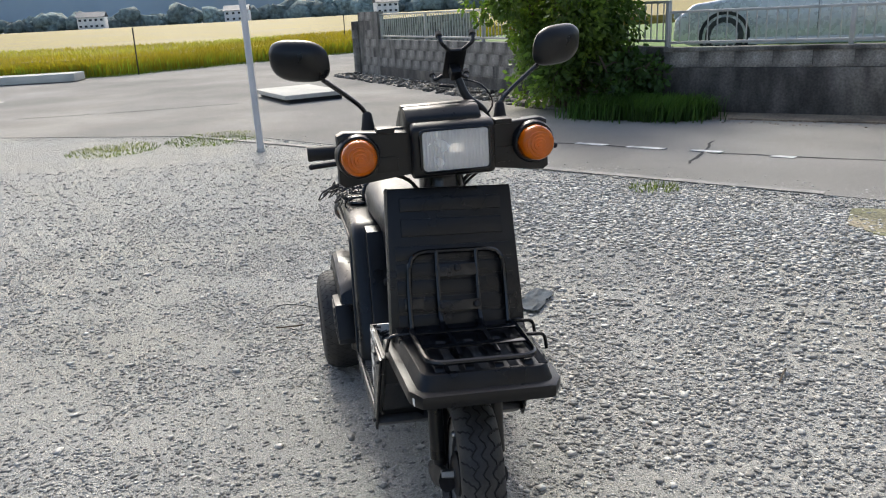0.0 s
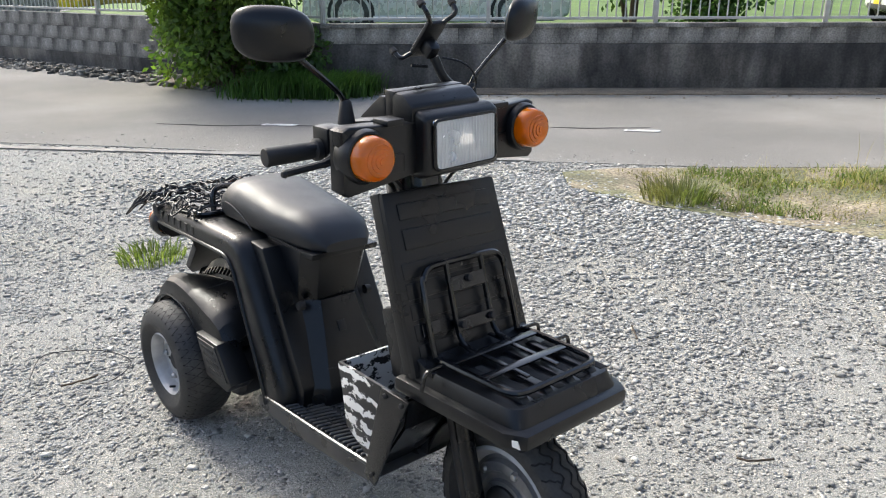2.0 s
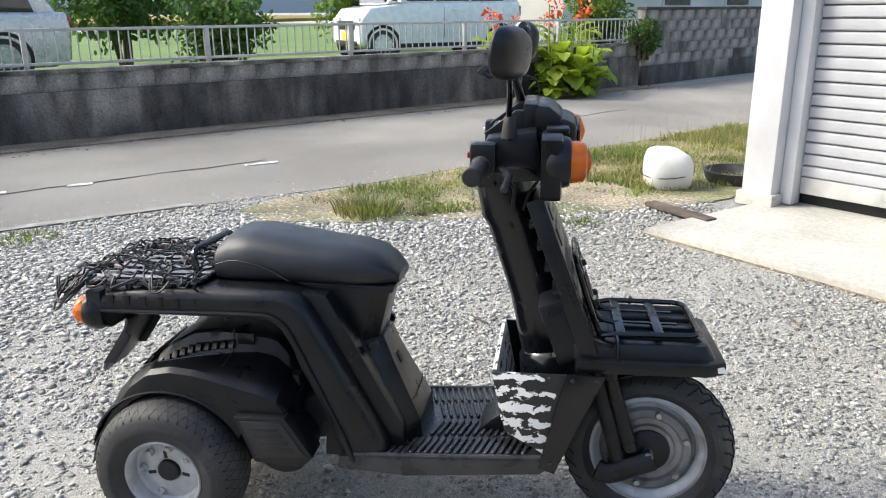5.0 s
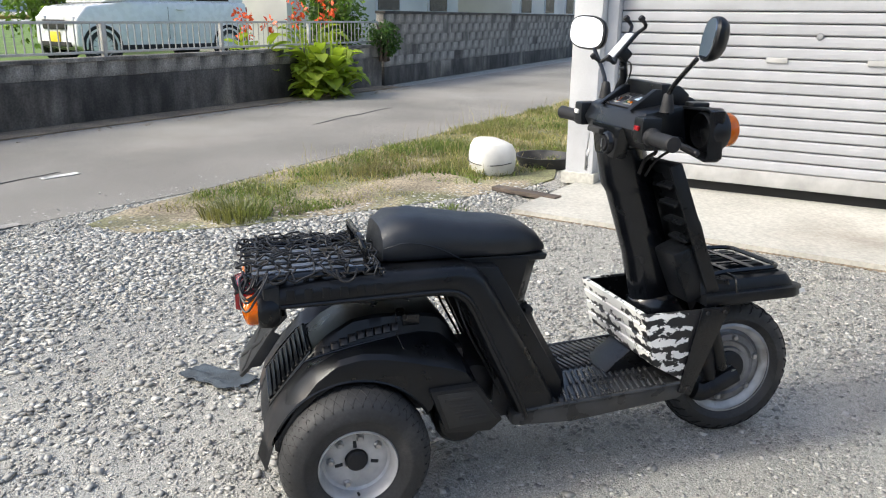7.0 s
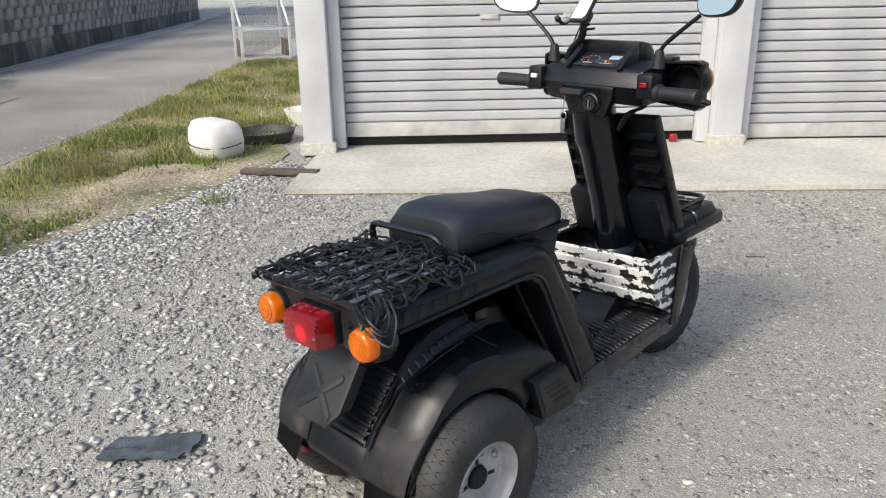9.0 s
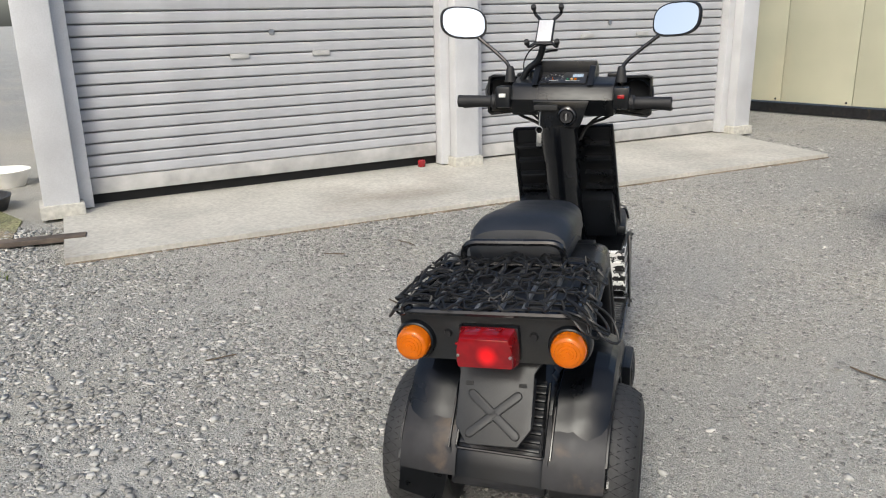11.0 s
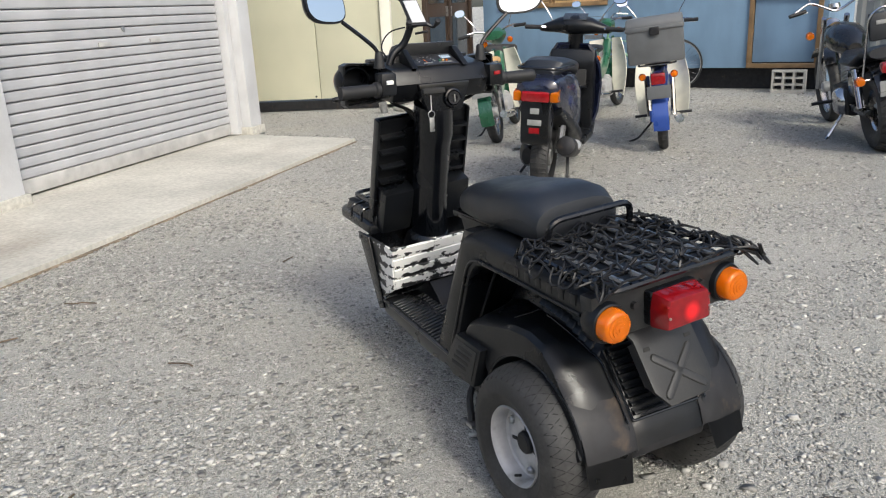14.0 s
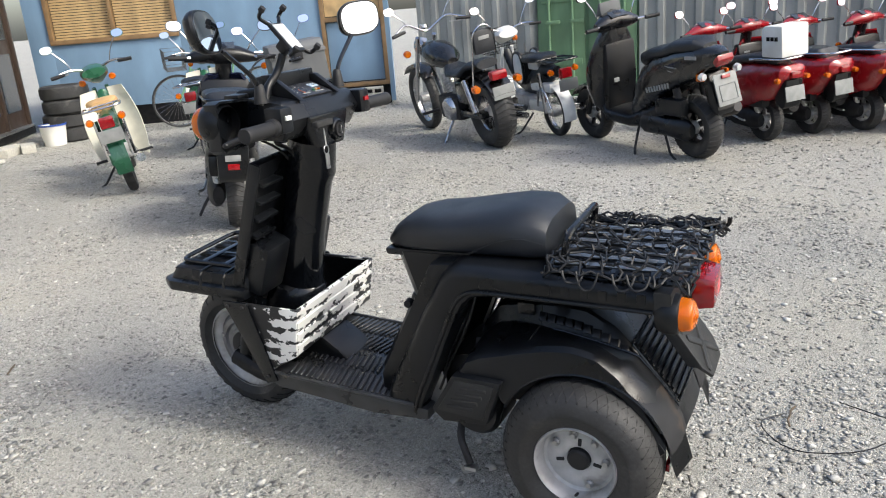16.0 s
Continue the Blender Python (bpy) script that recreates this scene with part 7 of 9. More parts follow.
for z, rx, ry in ((0.0, 0.165, 0.14), (0.04, 0.195, 0.165), (0.13, 0.205, 0.175), (0.21, 0.195, 0.168), (0.265, 0.165, 0.145), (0.285, 0.12, 0.105), (0.288, 0.02, 0.02)):
    rings.append([(rx * math.copysign(abs(math.cos(a)) ** 0.7, math.cos(a)) * (1 + 0.05 * math.sin(5 * a + z * 20)), ry * math.copysign(abs(math.sin(a)) ** 0.7, math.sin(a)) * (1 + 0.06 * math.sin(3 * a + z * 9)), z * (1 + 0.35 * math.cos(a - 0.8) * rx)) for a in np.linspace(0, 2 * math.pi, 25)[:-1]])
t = thing("wrapped_tub", pose(4.22, 1.93, 0, 0, 0, 20), "white sheet-wrapped tub tied with a cord", "tub")
part("wrapping", loft(rings), "sack", t)
part("cord", tube([(0.215 * math.cos(a) * 1.02, 0.192 * math.sin(a) * 1.02, 0.11 + 0.01 * math.sin(2 * a)) for a in np.linspace(0, 2 * math.pi, 25)[:-1]], 0.004, 5, closed=True), "cord", t)
t = thing("basin", pose(5.2, 0.75, 0, 0, 0, 0), "white plastic basin in the grass", "basin")
part("bowl", lathe([(0.0, 0.01), (0.14, 0.01), (0.19, 0.13), (0.205, 0.13), (0.15, 0.0), (0.0, 0.0)], 24, "z"), "white_plastic", t)
# plain black bowl in place of a tangled heap of dark netting
t = thing("black_tub", pose(4.55, 1.42, 0, 0, 0, 0), "low black bowl standing in for a dark netted heap in the grass", "tub")
part("bowl", lathe([(0.0, 0.02), (0.20, 0.02), (0.24, 0.10), (0.26, 0.10), (0.22, 0.0), (0.0, 0.0)], 24, "z"), "rubber", t)
t = thing("plank", pose(3.33, 1.78, 0.02, 0, 0, 48), "short weathered board beside the slab", "board")
part("board", box((0, 0, 0.012), (0.55, 0.09, 0.03), 0.004), "wood_plank", t)
bm = B()
gx, gy = 18, 12
vs = [[None] * gy for _ in range(gx)]
for i in range(gx):
    for j in range(gy):
        u, v = i / (gx - 1) - 0.5, j / (gy - 1) - 0.5
        x = u * 0.255 + 0.012 * noise.noise((u * 2, v * 5, 7)) + 0.010 * v
        y = v * 0.135 * (0.9 - 0.25 * u) + 0.014 * noise.noise((u * 5, v * 2, 3)) + 0.02 * math.sin(u * 3.0)
        vs[i][j] = bm.verts.new((x, y, 0.012 + 0.016 * max(0.0, noise.noise((u * 6, v * 5, 2))) + 0.006 * noise.noise((u * 14, v * 12, 5))))
for i in range(gx - 1):
    for j in range(gy - 1):
        if (i in (0, gx - 2) and j in (0, gy - 2)) or (i == 0 and j > 8):
            continue
        bm.faces.new((vs[i][j], vs[i + 1][j], vs[i + 1][j + 1], vs[i][j + 1]))
bmesh.ops.delete(bm, geom=[v for v in bm.verts if not v.link_faces], context="VERTS")
bmesh.ops.solidify(bm, geom=bm.faces[:], thickness=0.004)
tagged(part("rag", bm, "rag", m=pose(0.415, 3.365, 0.004, 0, 0, 50)), "crumpled dark blue-grey rag lying on the gravel", "rag")
rt = random.Random(99)
for k, (x, y, ln) in enumerate(((-1.35, 1.15, 0.13), (-1.0, 1.6, 0.16), (1.35, 0.85, 0.15), (0.9, 1.7, 0.10), (1.2, 2.5, 0.12), (-0.7, 3.2, 0.13), (0.4, 0.6, 0.1), (-1.2, 0.7, 0.12), (1.6, 1.2, 0.11), (-1.7, -0.2, 0.14))):
    a = rt.uniform(0, 6.28)
    pts = [(x + math.cos(a) * ln * (q / 4 - 0.5) + rt.uniform(-.008, .008), y + math.sin(a) * ln * (q / 4 - 0.5) + rt.uniform(-.008, .008), 0.012) for q in range(5)]
    tagged(part("twig", tube(pts, 0.0035, 5), "bark"), "dry brown twig on the gravel", "twig", "twigs on the gravel")
pts = rounded([(-0.85, 3.30, 0.012), (-0.8, 3.5, 0.012), (-0.6, 3.42, 0.012), (-0.5, 3.25, 0.012), (-0.62, 3.12, 0.012), (-0.7, 3.18, 0.012)], 0.08)
tagged(part("wire", tube(pts, 0.0018, 5), "dark_steel"), "loose rusty wire curled on the gravel", "wire")
t = thing("metal_cup", pose(-1.36, -4.95, 0, 0, 8, 0), "dented steel cup standing by the shed corner", "cup")
part("cup", lathe([(0.0, 0.0), (0.045, 0.0), (0.05, 0.13), (0.044, 0.13), (0.04, 0.01), (0.0, 0.01)], 16, "z"), "steel", t)
t = thing("stepping_board", pose(-1.75, -5.05, 0.0, 0, 0, 20), "flat grey board at the shed corner", "board")
part("board", box((0, 0, 0.03), (0.45, 0.22, 0.04), 0.006), "concrete", t)
t = thing("canister", pose(2.37, -1.10, 0.035, 0, 0, 57), "small red canister behind the shutter's lower edge", "canister")
part("body", lathe([(0, 0.0), (0.030, 0.0), (0.034, 0.006), (0.034, 0.05), (0.026, 0.06), (0, 0.062)], 18, "z"), "paint_red", t)

# hutch of white frames and wire mesh beside the lane
t = thing("hutch", pose(11.35, -1.2, 0, 0, 0, -100), "small white-framed hutch with wire mesh", "hutch")
for x in (-0.4, 0.4):
    for y, h in ((-0.3, 0.55), (0.35, 1.1)):
        part("post", box((x, y, h / 2), (0.05, 0.05, h), 0.004), "white_metal", t)
for z in (0.05, 0.52):
    part("rail", box((0, -0.3, z), (0.8, 0.045, 0.045), 0.004), "white_metal", t)
    part("rail", box((0, 0.35, z), (0.8, 0.045, 0.045), 0.004), "white_metal", t)
for x in (-0.4, 0.4):
    part("rafter", tube([(x, -0.33, 0.56), (x, 0.38, 1.12)], 0.022, 6), "white_metal", t)
    part("box_board", box((x * 0.95, 0.02, 0.2), (0.02, 0.6, 0.28), 0.003), "wood_plank", t)
bm = B()
for i in range(17):
    u = -0.4 + 0.05 * i
    tube([(u, -0.33, 0.57), (u, 0.38, 1.13)], 0.003, 4, bm=bm)
    tube([(-0.4, -0.33 + 0.0444 * i, 0.57 + 0.035 * i), (0.4, -0.33 + 0.0444 * i, 0.57 + 0.035 * i)], 0.003, 4, bm=bm)
    tube([(u, -0.3, 0.05), (u, -0.3, 0.52)], 0.003, 4, bm=bm)
part("wire_mesh", bm, "steel", t)

# tyre stack, tubs and blocks by the office
ty = None
for k in range(4):
    m_ = pose(-3.22 + rt.uniform(-.02, .02), -5.95 + rt.uniform(-.02, .02), 0.085 + 0.168 * k, 0, 0, 30 * k)
    if ty is None:
        ty = thing("spare_tyre", m_, "worn black car tyre in a stack", "tyre", "stacked tyres")
        part("tyre", lathe([(0.16, -0.06), (0.19, -0.08), (0.25, -0.084), (0.28, -0.06), (0.285, 0.0), (0.28, 0.06), (0.25, 0.084), (0.19, 0.08), (0.16, 0.06), (0.16, -0.06)], 32, "z"), "rubber", ty)
    else:
        copy_thing(ty, m_)
t = thing("tub", pose(-2.9, -5.75, 0), "translucent plastic tub by the shed door", "tub")
part("body", lathe([(0.0, 0.0), (0.12, 0.0), (0.15, 0.22), (0.158, 0.24), (0.15, 0.24), (0.115, 0.01), (0.0, 0.01)], 24, "z"), "white_plastic", t)
part("lid_rim", lathe([(0.15, 0.235), (0.162, 0.235), (0.162, 0.255), (0.15, 0.255)], 24, "z"), "paint_blue_bright", t)
for k, (x, y, rz) in enumerate(((-2.35, -5.75, 10), (-2.25, -5.55, 40), (-2.5, -5.6, 70))):
    t = thing("paving_brick", pose(x, y, 0, 0, 0, rz), "loose pale concrete brick by the shed door", "brick", "loose bricks")
    part("brick", box((0, 0, 0.045), (0.30, 0.15, 0.09), 0.006), "concrete", t)
t = thing("concrete_block", pose(-6.15, -3.6, 0, 0, 0, -48), "hollow concrete block under the office floor", "concrete block")
for z, h in ((0.02, 0.04), (0.10, 0.025), (0.18, 0.025), (0.26, 0.025)):
    part("shell", box((0, 0, z), (0.39, 0.12, h), 0.003), "concrete", t, smooth=False)
for i in range(4):
    part("web", box((-0.18 + 0.12 * i, 0, 0.14), (0.028, 0.117, 0.24), 0.0), "concrete", t, smooth=False)

# ---- parked cars ----
def car_wheel(parent, x, y, R, W, s):
    w = part("wheel", lathe([(R * 0.66, -W / 2), (R * 0.9, -W / 2), (R, -W / 2 + 0.03), (R, W / 2 - 0.03), (R * 0.9, W / 2), (R * 0.66, W / 2)], 32, "y"), "rubber", parent, m=pose(x, y, R))
    part("rim", lathe([(0, s * 0.03), (R * 0.25, s * 0.03), (R * 0.55, s * 0.0), (R * 0.66, s * W / 2)], 32, "y"), "dark_steel", w)
    for k in range(10):
        a = 2 * math.pi * k / 10
        part("spoke", tube([(R * 0.12 * math.cos(a), s * (W / 2 - 0.03), R * 0.12 * math.sin(a)), (R * 0.64 * math.cos(a), s * (W / 2 - 0.015), R * 0.64 * math.sin(a))], R * 0.045, 6), "alloy", w)
    part("rim_ring", lathe([(R * 0.63, s * (W / 2 - 0.03)), (R * 0.63, s * W / 2), (R * 0.69, s * W / 2), (R * 0.69, s * (W / 2 - 0.03))], 32, "y"), "alloy", w)
    return w

def car(m, lower, glass, width, wheels, R, paint, label, plate, kind_="car", lamp=None):
    t = thing(kind_, m, label, "car")
    hw = width / 2
    part("body", prism(lower, -hw, hw, "y", 0.05, 3), paint, t)
    x0, x1 = min(p[0] for p in glass), max(p[0] for p in glass)
    gz = min(p[1] for p in glass)
    part("cabin", prism(glass, -hw + 0.06, hw - 0.06, "y", 0.05, 3), paint, t)
    n = 3
    for s in (-1, 1):
        top = max(p[1] for p in glass) - 0.10
        xs = np.linspace(x0 + 0.32, x1 - 0.22, n + 1)
        for i in range(n):
            a, b_ = xs[i] + 0.03, xs[i + 1] - 0.03
            sl = 0.25 if i == n - 1 else 0.0
            part("side_window", prism([(a, gz + 0.06), (b_ + sl * 0.6, gz + 0.06), (b_ - sl, top), (a + (0.12 if i == 0 else 0), top)], s * (hw - 0.065), s * (hw - 0.048), "y", 0.004), "car_glass", t)
        for x in wheels:
            part("wheel_arch", lathe([(0, s * (hw - 0.02)), (R + 0.07, s * (hw - 0.02)), (R + 0.075, s * (hw + 0.012)), (R + 0.02, s * (hw + 0.006))], 28, "y"), "dark_gap", t, m=pose(x, 0, R))
            car_wheel(t, x, s * (hw - 0.09), R, 0.2, s)
        part("door_line", box(((wheels[0] + wheels[1]) / 2, s * (hw + 0.001), 0.65), (0.008, 0.006, 0.55)), "dark_gap", t, smooth=False)
        part("door_handle", box(((wheels[0] + wheels[1]) / 2 - 0.25, s * (hw + 0.012), gz - 0.10), (0.16, 0.025, 0.03), 0.006), paint, t)
        part("side_mirror", box((x1 - 0.25, s * (hw + 0.09), gz + 0.10), (0.12, 0.18, 0.15), 0.03), paint, t)
        part("sill", box(((wheels[0] + wheels[1]) / 2, s * (hw - 0.01), 0.24), (wheels[1] - wheels[0] - 2 * R - 0.1, 0.06, 0.10), 0.01), "white_metal" if paint == "car_silver" else "dark_steel", t)
        fx = max(p[0] for p in lower)
        part("headlamp", box((fx - 0.05, s * (hw - 0.24), 0.68), (0.12, 0.34, 0.14), 0.03), "clear_lens", t)
        rx = min(p[0] for p in lower)
        part("tail_lamp", box((rx + 0.06, s * (hw - 0.09), 0.85), (0.14, 0.16, 0.2), 0.02), "red_lens", t)
    fx = max(p[0] for p in lower)
    part("grille", box((fx - 0.01, 0, 0.62), (0.05, width * 0.55, 0.16), 0.01), "dark_steel", t)
    part("windscreen", prism([(x1 - 0.30, max(p[1] for p in glass) - 0.08), (x1 - 0.28, max(p[1] for p in glass) - 0.07), (x1 + 0.0, gz + 0.05), (x1 - 0.04, gz + 0.03)], -hw + 0.14, hw - 0.14, "y"), "car_glass", t, smooth=False)
    part("number_plate", box((fx + 0.01, 0, 0.42), (0.02, 0.33, 0.165), 0.004), plate, t, "blank number plate")
    part("bumper_grille", box((fx - 0.005, 0, 0.30), (0.04, width * 0.7, 0.08), 0.01), "dark_steel", t)
    return t
# silver estate car behind the railing, nose towards the junction
a = math.degrees(math.atan2(14.07 - 12.65, 5.55 - 8.13))
car(pose(7.62, 12.5, 0.32, 0, 0, a), [(-0.95, 0.28), (-1.0, 0.75), (-0.95, 1.0), (2.2, 0.98), (3.25, 0.85), (3.55, 0.62), (3.58, 0.28), (3.3, 0.18), (-0.7, 0.18)], [(-0.85, 0.96), (-0.55, 1.42), (0.3, 1.48), (1.3, 1.45), (2.3, 0.94)], 1.76, (0.0, 2.75), 0.325, "car_silver", "silver estate car parked behind the railing", "plate_white")
# white kei van, its nose turned towards the lane
car(pose(15.95, 6.95, 0.32, 0, 0, 137.4) @ Matrix.Scale(1.13, 4), [(-0.42, 0.25), (-0.45, 0.8), (-0.42, 1.02), (2.1, 1.0), (2.75, 0.92), (2.93, 0.72), (2.95, 0.28), (2.7, 0.18), (-0.3, 0.18)], [(-0.42, 0.98), (-0.36, 1.72), (0.2, 1.80), (1.75, 1.78), (2.42, 0.98)], 1.475, (0.0, 2.52), 0.275, "car_white", "white tall kei van parked behind the railing", "yellow_plate")

# ---- parked two-wheelers; each stands with its rear tyre on the origin and its nose along x ----
def bike_wheel(name, t, x, R, W, rim, spokes=0, label=""):
    r0 = R - W * 0.85
    w = part(name, lathe([(r0, -W * 0.3), (r0 + W * 0.3, -W * 0.5), (R - W * 0.25, -W * 0.48), (R, -W * 0.12), (R, W * 0.12), (R - W * 0.25, W * 0.48), (r0 + W * 0.3, W * 0.5), (r0, W * 0.3)], 36, "y"), "rubber", t, label, m=pose(x, 0, R))
    part("rim", lathe([(r0 + 0.006, -W * 0.3), (r0 - 0.012, -W * 0.2), (r0 - 0.012, W * 0.2), (r0 + 0.006, W * 0.3)], 36, "y"), rim, w)
    part("hub", lathe([(0, -0.055), (0.045, -0.05), (0.05, -0.02), (0.05, 0.02), (0.045, 0.05), (0, 0.055)], 20, "y"), "alloy", w)
    if spokes:
        b = B()
        for k in range(spokes):
            a = 2 * math.pi * k / spokes
            s = 1 if k % 2 else -1
            tube([(0.045 * math.cos(a + 0.5), s * 0.035, 0.045 * math.sin(a + 0.5)), ((r0 - 0.008) * math.cos(a), 0, (r0 - 0.008) * math.sin(a))], 0.0014, 4, bm=b)
        part("spokes", b, "steel", w)
    else:
        b = B()
        for k in range(5):
            a = 2 * math.pi * k / 5
            tube([(0.03 * math.cos(a), 0, 0.03 * math.sin(a)), ((r0 - 0.005) * math.cos(a + 0.15), 0, (r0 - 0.005) * math.sin(a + 0.15))], [0.02, 0.014], 6, bm=b, flat=1.4)
        part("spokes", b, rim, w)
    b = B()
    for k in range(40):
        a = 2 * math.pi * k / 40
        for s in (-1, 1):
            tube([((R + 0.001) * math.cos(a), s * W * 0.05, (R + 0.001) * math.sin(a)), ((R - W * 0.2) * math.cos(a + 0.07), s * W * 0.45, (R - W * 0.2) * math.sin(a + 0.07))], W * 0.045, 4, bm=b)
    part("tread", b, "rubber", w)
    return w

def mirror_pair(t, x, z, half, shell="black_plastic", rise=0.16):
    for s in (-1, 1):
        a = part("mirror", tube(rounded([(x, s * half * 0.6, z), (x - 0.01, s * half * 0.75, z + rise * 0.5), (x, s * half, z + rise)], 0.04), 0.005, 6), "chrome", t)
        mm = pose(x, s * (half + 0.04), z + rise + 0.03, 0, 14, s * 8)
        o = [(0.052 * math.copysign(abs(math.cos(q)) ** 0.8, math.cos(q)), 0.036 * math.copysign(abs(math.sin(q)) ** 0.8, math.sin(q))) for q in np.linspace(0, 2 * math.pi, 25)[:-1]]
        part("mirror_shell", loft([[(d, u * k, v * k) for u, v in o] for d, k in ((-0.008, 1), (0.004, 1), (0.018, 0.6))]), shell, a, m=mm)
        part("mirror_glass", prism([(u * 0.92, v * 0.92) for u, v in o], -0.0105, -0.0085, "x"), "mirror", a, m=mm, smooth=False)

def bars(t, x, z, half, back=0.10, rise=0.0):
    part("handlebar", tube(rounded([(x - back, -half, z), (x - back * 0.3, -half * 0.55, z + rise), (x, 0, z - rise * 0.3 - 0.02), (x - back * 0.3, half * 0.55, z + rise), (x - back, half, z)], 0.06), 0.011, 8), "chrome", t)
    for s in (-1, 1):
        part("grip", tube([(x - back * 0.86, s * half * 0.68, z + rise * 0.25), (x - back * 1.04, s * half * 1.03, z)], 0.016, 10), "grip", t)
        part("brake_lever", tube([(x - back * 0.3, s * half * 0.6, z), (x - back * 0.55, s * half * 0.98, z - 0.015)], 0.006, 6), "steel", t)

def scooter(name, m, paint, label, group="", lean=0.0, WB=1.16, tail=0.62, R=0.205, trim="black_plastic", retro=False, box_top=False, rack=False, seatmat="vinyl", bigger=1.0):
    t = thing(name, m @ pose(0, 0, 0, lean, 0, 0) @ Matrix.Scale(bigger, 4), label, "scooter", group)
    bike_wheel("rear_wheel", t, 0, R, 0.11, "alloy")
    bike_wheel("front_wheel", t, WB, R, 0.09, "alloy")
    d = tail - 0.62
    def ring_at(x, zb, zt, hw, px=0.55, pz=0.7, n=22):
        return [(x, hw * math.copysign(abs(math.cos(a)) ** px, math.cos(a)), (zb + zt) / 2 + (zt - zb) / 2 * math.copysign(abs(math.sin(a)) ** pz, math.sin(a))) for a in np.linspace(0, 2 * math.pi, n + 1)[:-1]]
    wide = 0.03 if retro else 0.0
    part("rear_body", loft([ring_at(x, zb, zt, hw) for x, zb, zt, hw in (
        (-0.37, 0.64 + d, 0.70 + d, 0.085), (-0.34, 0.595 + d, 0.735 + d, 0.125 + wide * 0.5), (-0.22, 0.53 + d - wide * 3, 0.755 + d, 0.150 + wide), (0.0, 0.43 - wide * 3, 0.765 + d, 0.168 + wide),
        (0.20, 0.34 - wide * 2, 0.745 + d, 0.172 + wide), (0.37, 0.28, 0.70 + d, 0.160 + wide * 0.4), (0.49, 0.24, 0.60 + d, 0.140), (0.55, 0.235, 0.42, 0.115))]), paint, t)
    part("body_skirt", loft([ring_at(x, zb, zt, hw) for x, zb, zt, hw in ((-0.20, 0.50, 0.58 + d, 0.135), (0.05, 0.38, 0.50, 0.160), (0.30, 0.24, 0.42, 0.172), (0.52, 0.20, 0.34, 0.160), (0.60, 0.20, 0.29, 0.150))]), trim, t)
    part("seat", loft([ring_at(x, zt - 0.085, zt, hw, 0.6, 0.6) for x, zt, hw in ((-0.24, 0.775 + d, 0.075), (-0.18, 0.83 + d, 0.125), (0.02, 0.838 + d, 0.145), (0.20, 0.815 + d, 0.142), (0.36, 0.795 + d, 0.125), (0.47, 0.755 + d, 0.095), (0.52, 0.70 + d, 0.06))]), seatmat, t)
    part("floor_board", prism([(0.50, 0.205), (0.50, 0.255), (0.86, 0.255), (0.96, 0.34), (0.98, 0.27), (0.90, 0.20)], -0.18, 0.18, "y", 0.02), trim, t)
    # leg shield: a swept shell, wider at the knees
    rows_ = []
    for z in np.linspace(0.24, 0.88, 10):
        xc = float(np.interp(z, [0.24, 0.45, 0.66, 0.88], [0.99, 1.025, 0.985, 0.90]))
        w = float(np.interp(z, [0.24, 0.36, 0.60, 0.78, 0.88], [0.15, 0.20, 0.215, 0.19, 0.12]))
        rows_.append([(xc - 0.085 * (k * k) ** 0.9, w * k, z) for k in np.linspace(-1, 1, 11)])
    b = loft(rows_, closed=False, caps=False)
    bmesh.ops.solidify(b, geom=b.faces[:], thickness=0.022)
    part("leg_shield", b, paint, t)
    inner = part("inner_panel", prism([(0.87, 0.26), (0.95, 0.28), (0.985, 0.46), (0.94, 0.68), (0.885, 0.84), (0.82, 0.84), (0.80, 0.74), (0.86, 0.52)], -0.165, 0.165, "y", 0.025), trim, t)
    part("glove_pocket", box((0.815, 0.0, 0.64), (0.05, 0.22, 0.12), 0.012), "dark_gap", inner)
    part("pocket_lip", box((0.812, 0.0, 0.575), (0.06, 0.24, 0.018), 0.006), trim, inner)
    part("warning_label", box((0.806, 0.07, 0.745), (0.006, 0.07, 0.035), 0.001), "plate_white", inner, m=None)
    part("front_apron", loft([[(x, hw * math.cos(a), z + hz * math.sin(a)) for a in np.linspace(0, 2 * math.pi, 19)[:-1]] for x, z, hw, hz in ((0.97, 0.58, 0.18, 0.24), (1.05, 0.57, 0.15, 0.21), (1.11, 0.54, 0.09, 0.14), (1.13, 0.52, 0.03, 0.05))]), paint, t)
    b = loft([[(WB + (R + 0.03) * math.cos(a), y, R + (R + 0.03 - 2.0 * y * y) * math.sin(a)) for y in (-0.075, -0.05, 0, 0.05, 0.075)] for a in np.linspace(radians(20), radians(170), 16)], closed=False, caps=False)
    bmesh.ops.solidify(b, geom=b.faces[:], thickness=0.006)
    part("front_fender", b, paint, t)
    for s in (-1, 1):
        part("fork_leg", tube([(WB - 0.14, s * 0.055, 0.48), (WB, s * 0.062, R)], 0.018, 8), "dark_steel", t)
    part("steering_stem", tube([(0.93, 0, 0.80), (0.88, 0, 0.97)], 0.055, 12), trim, t)
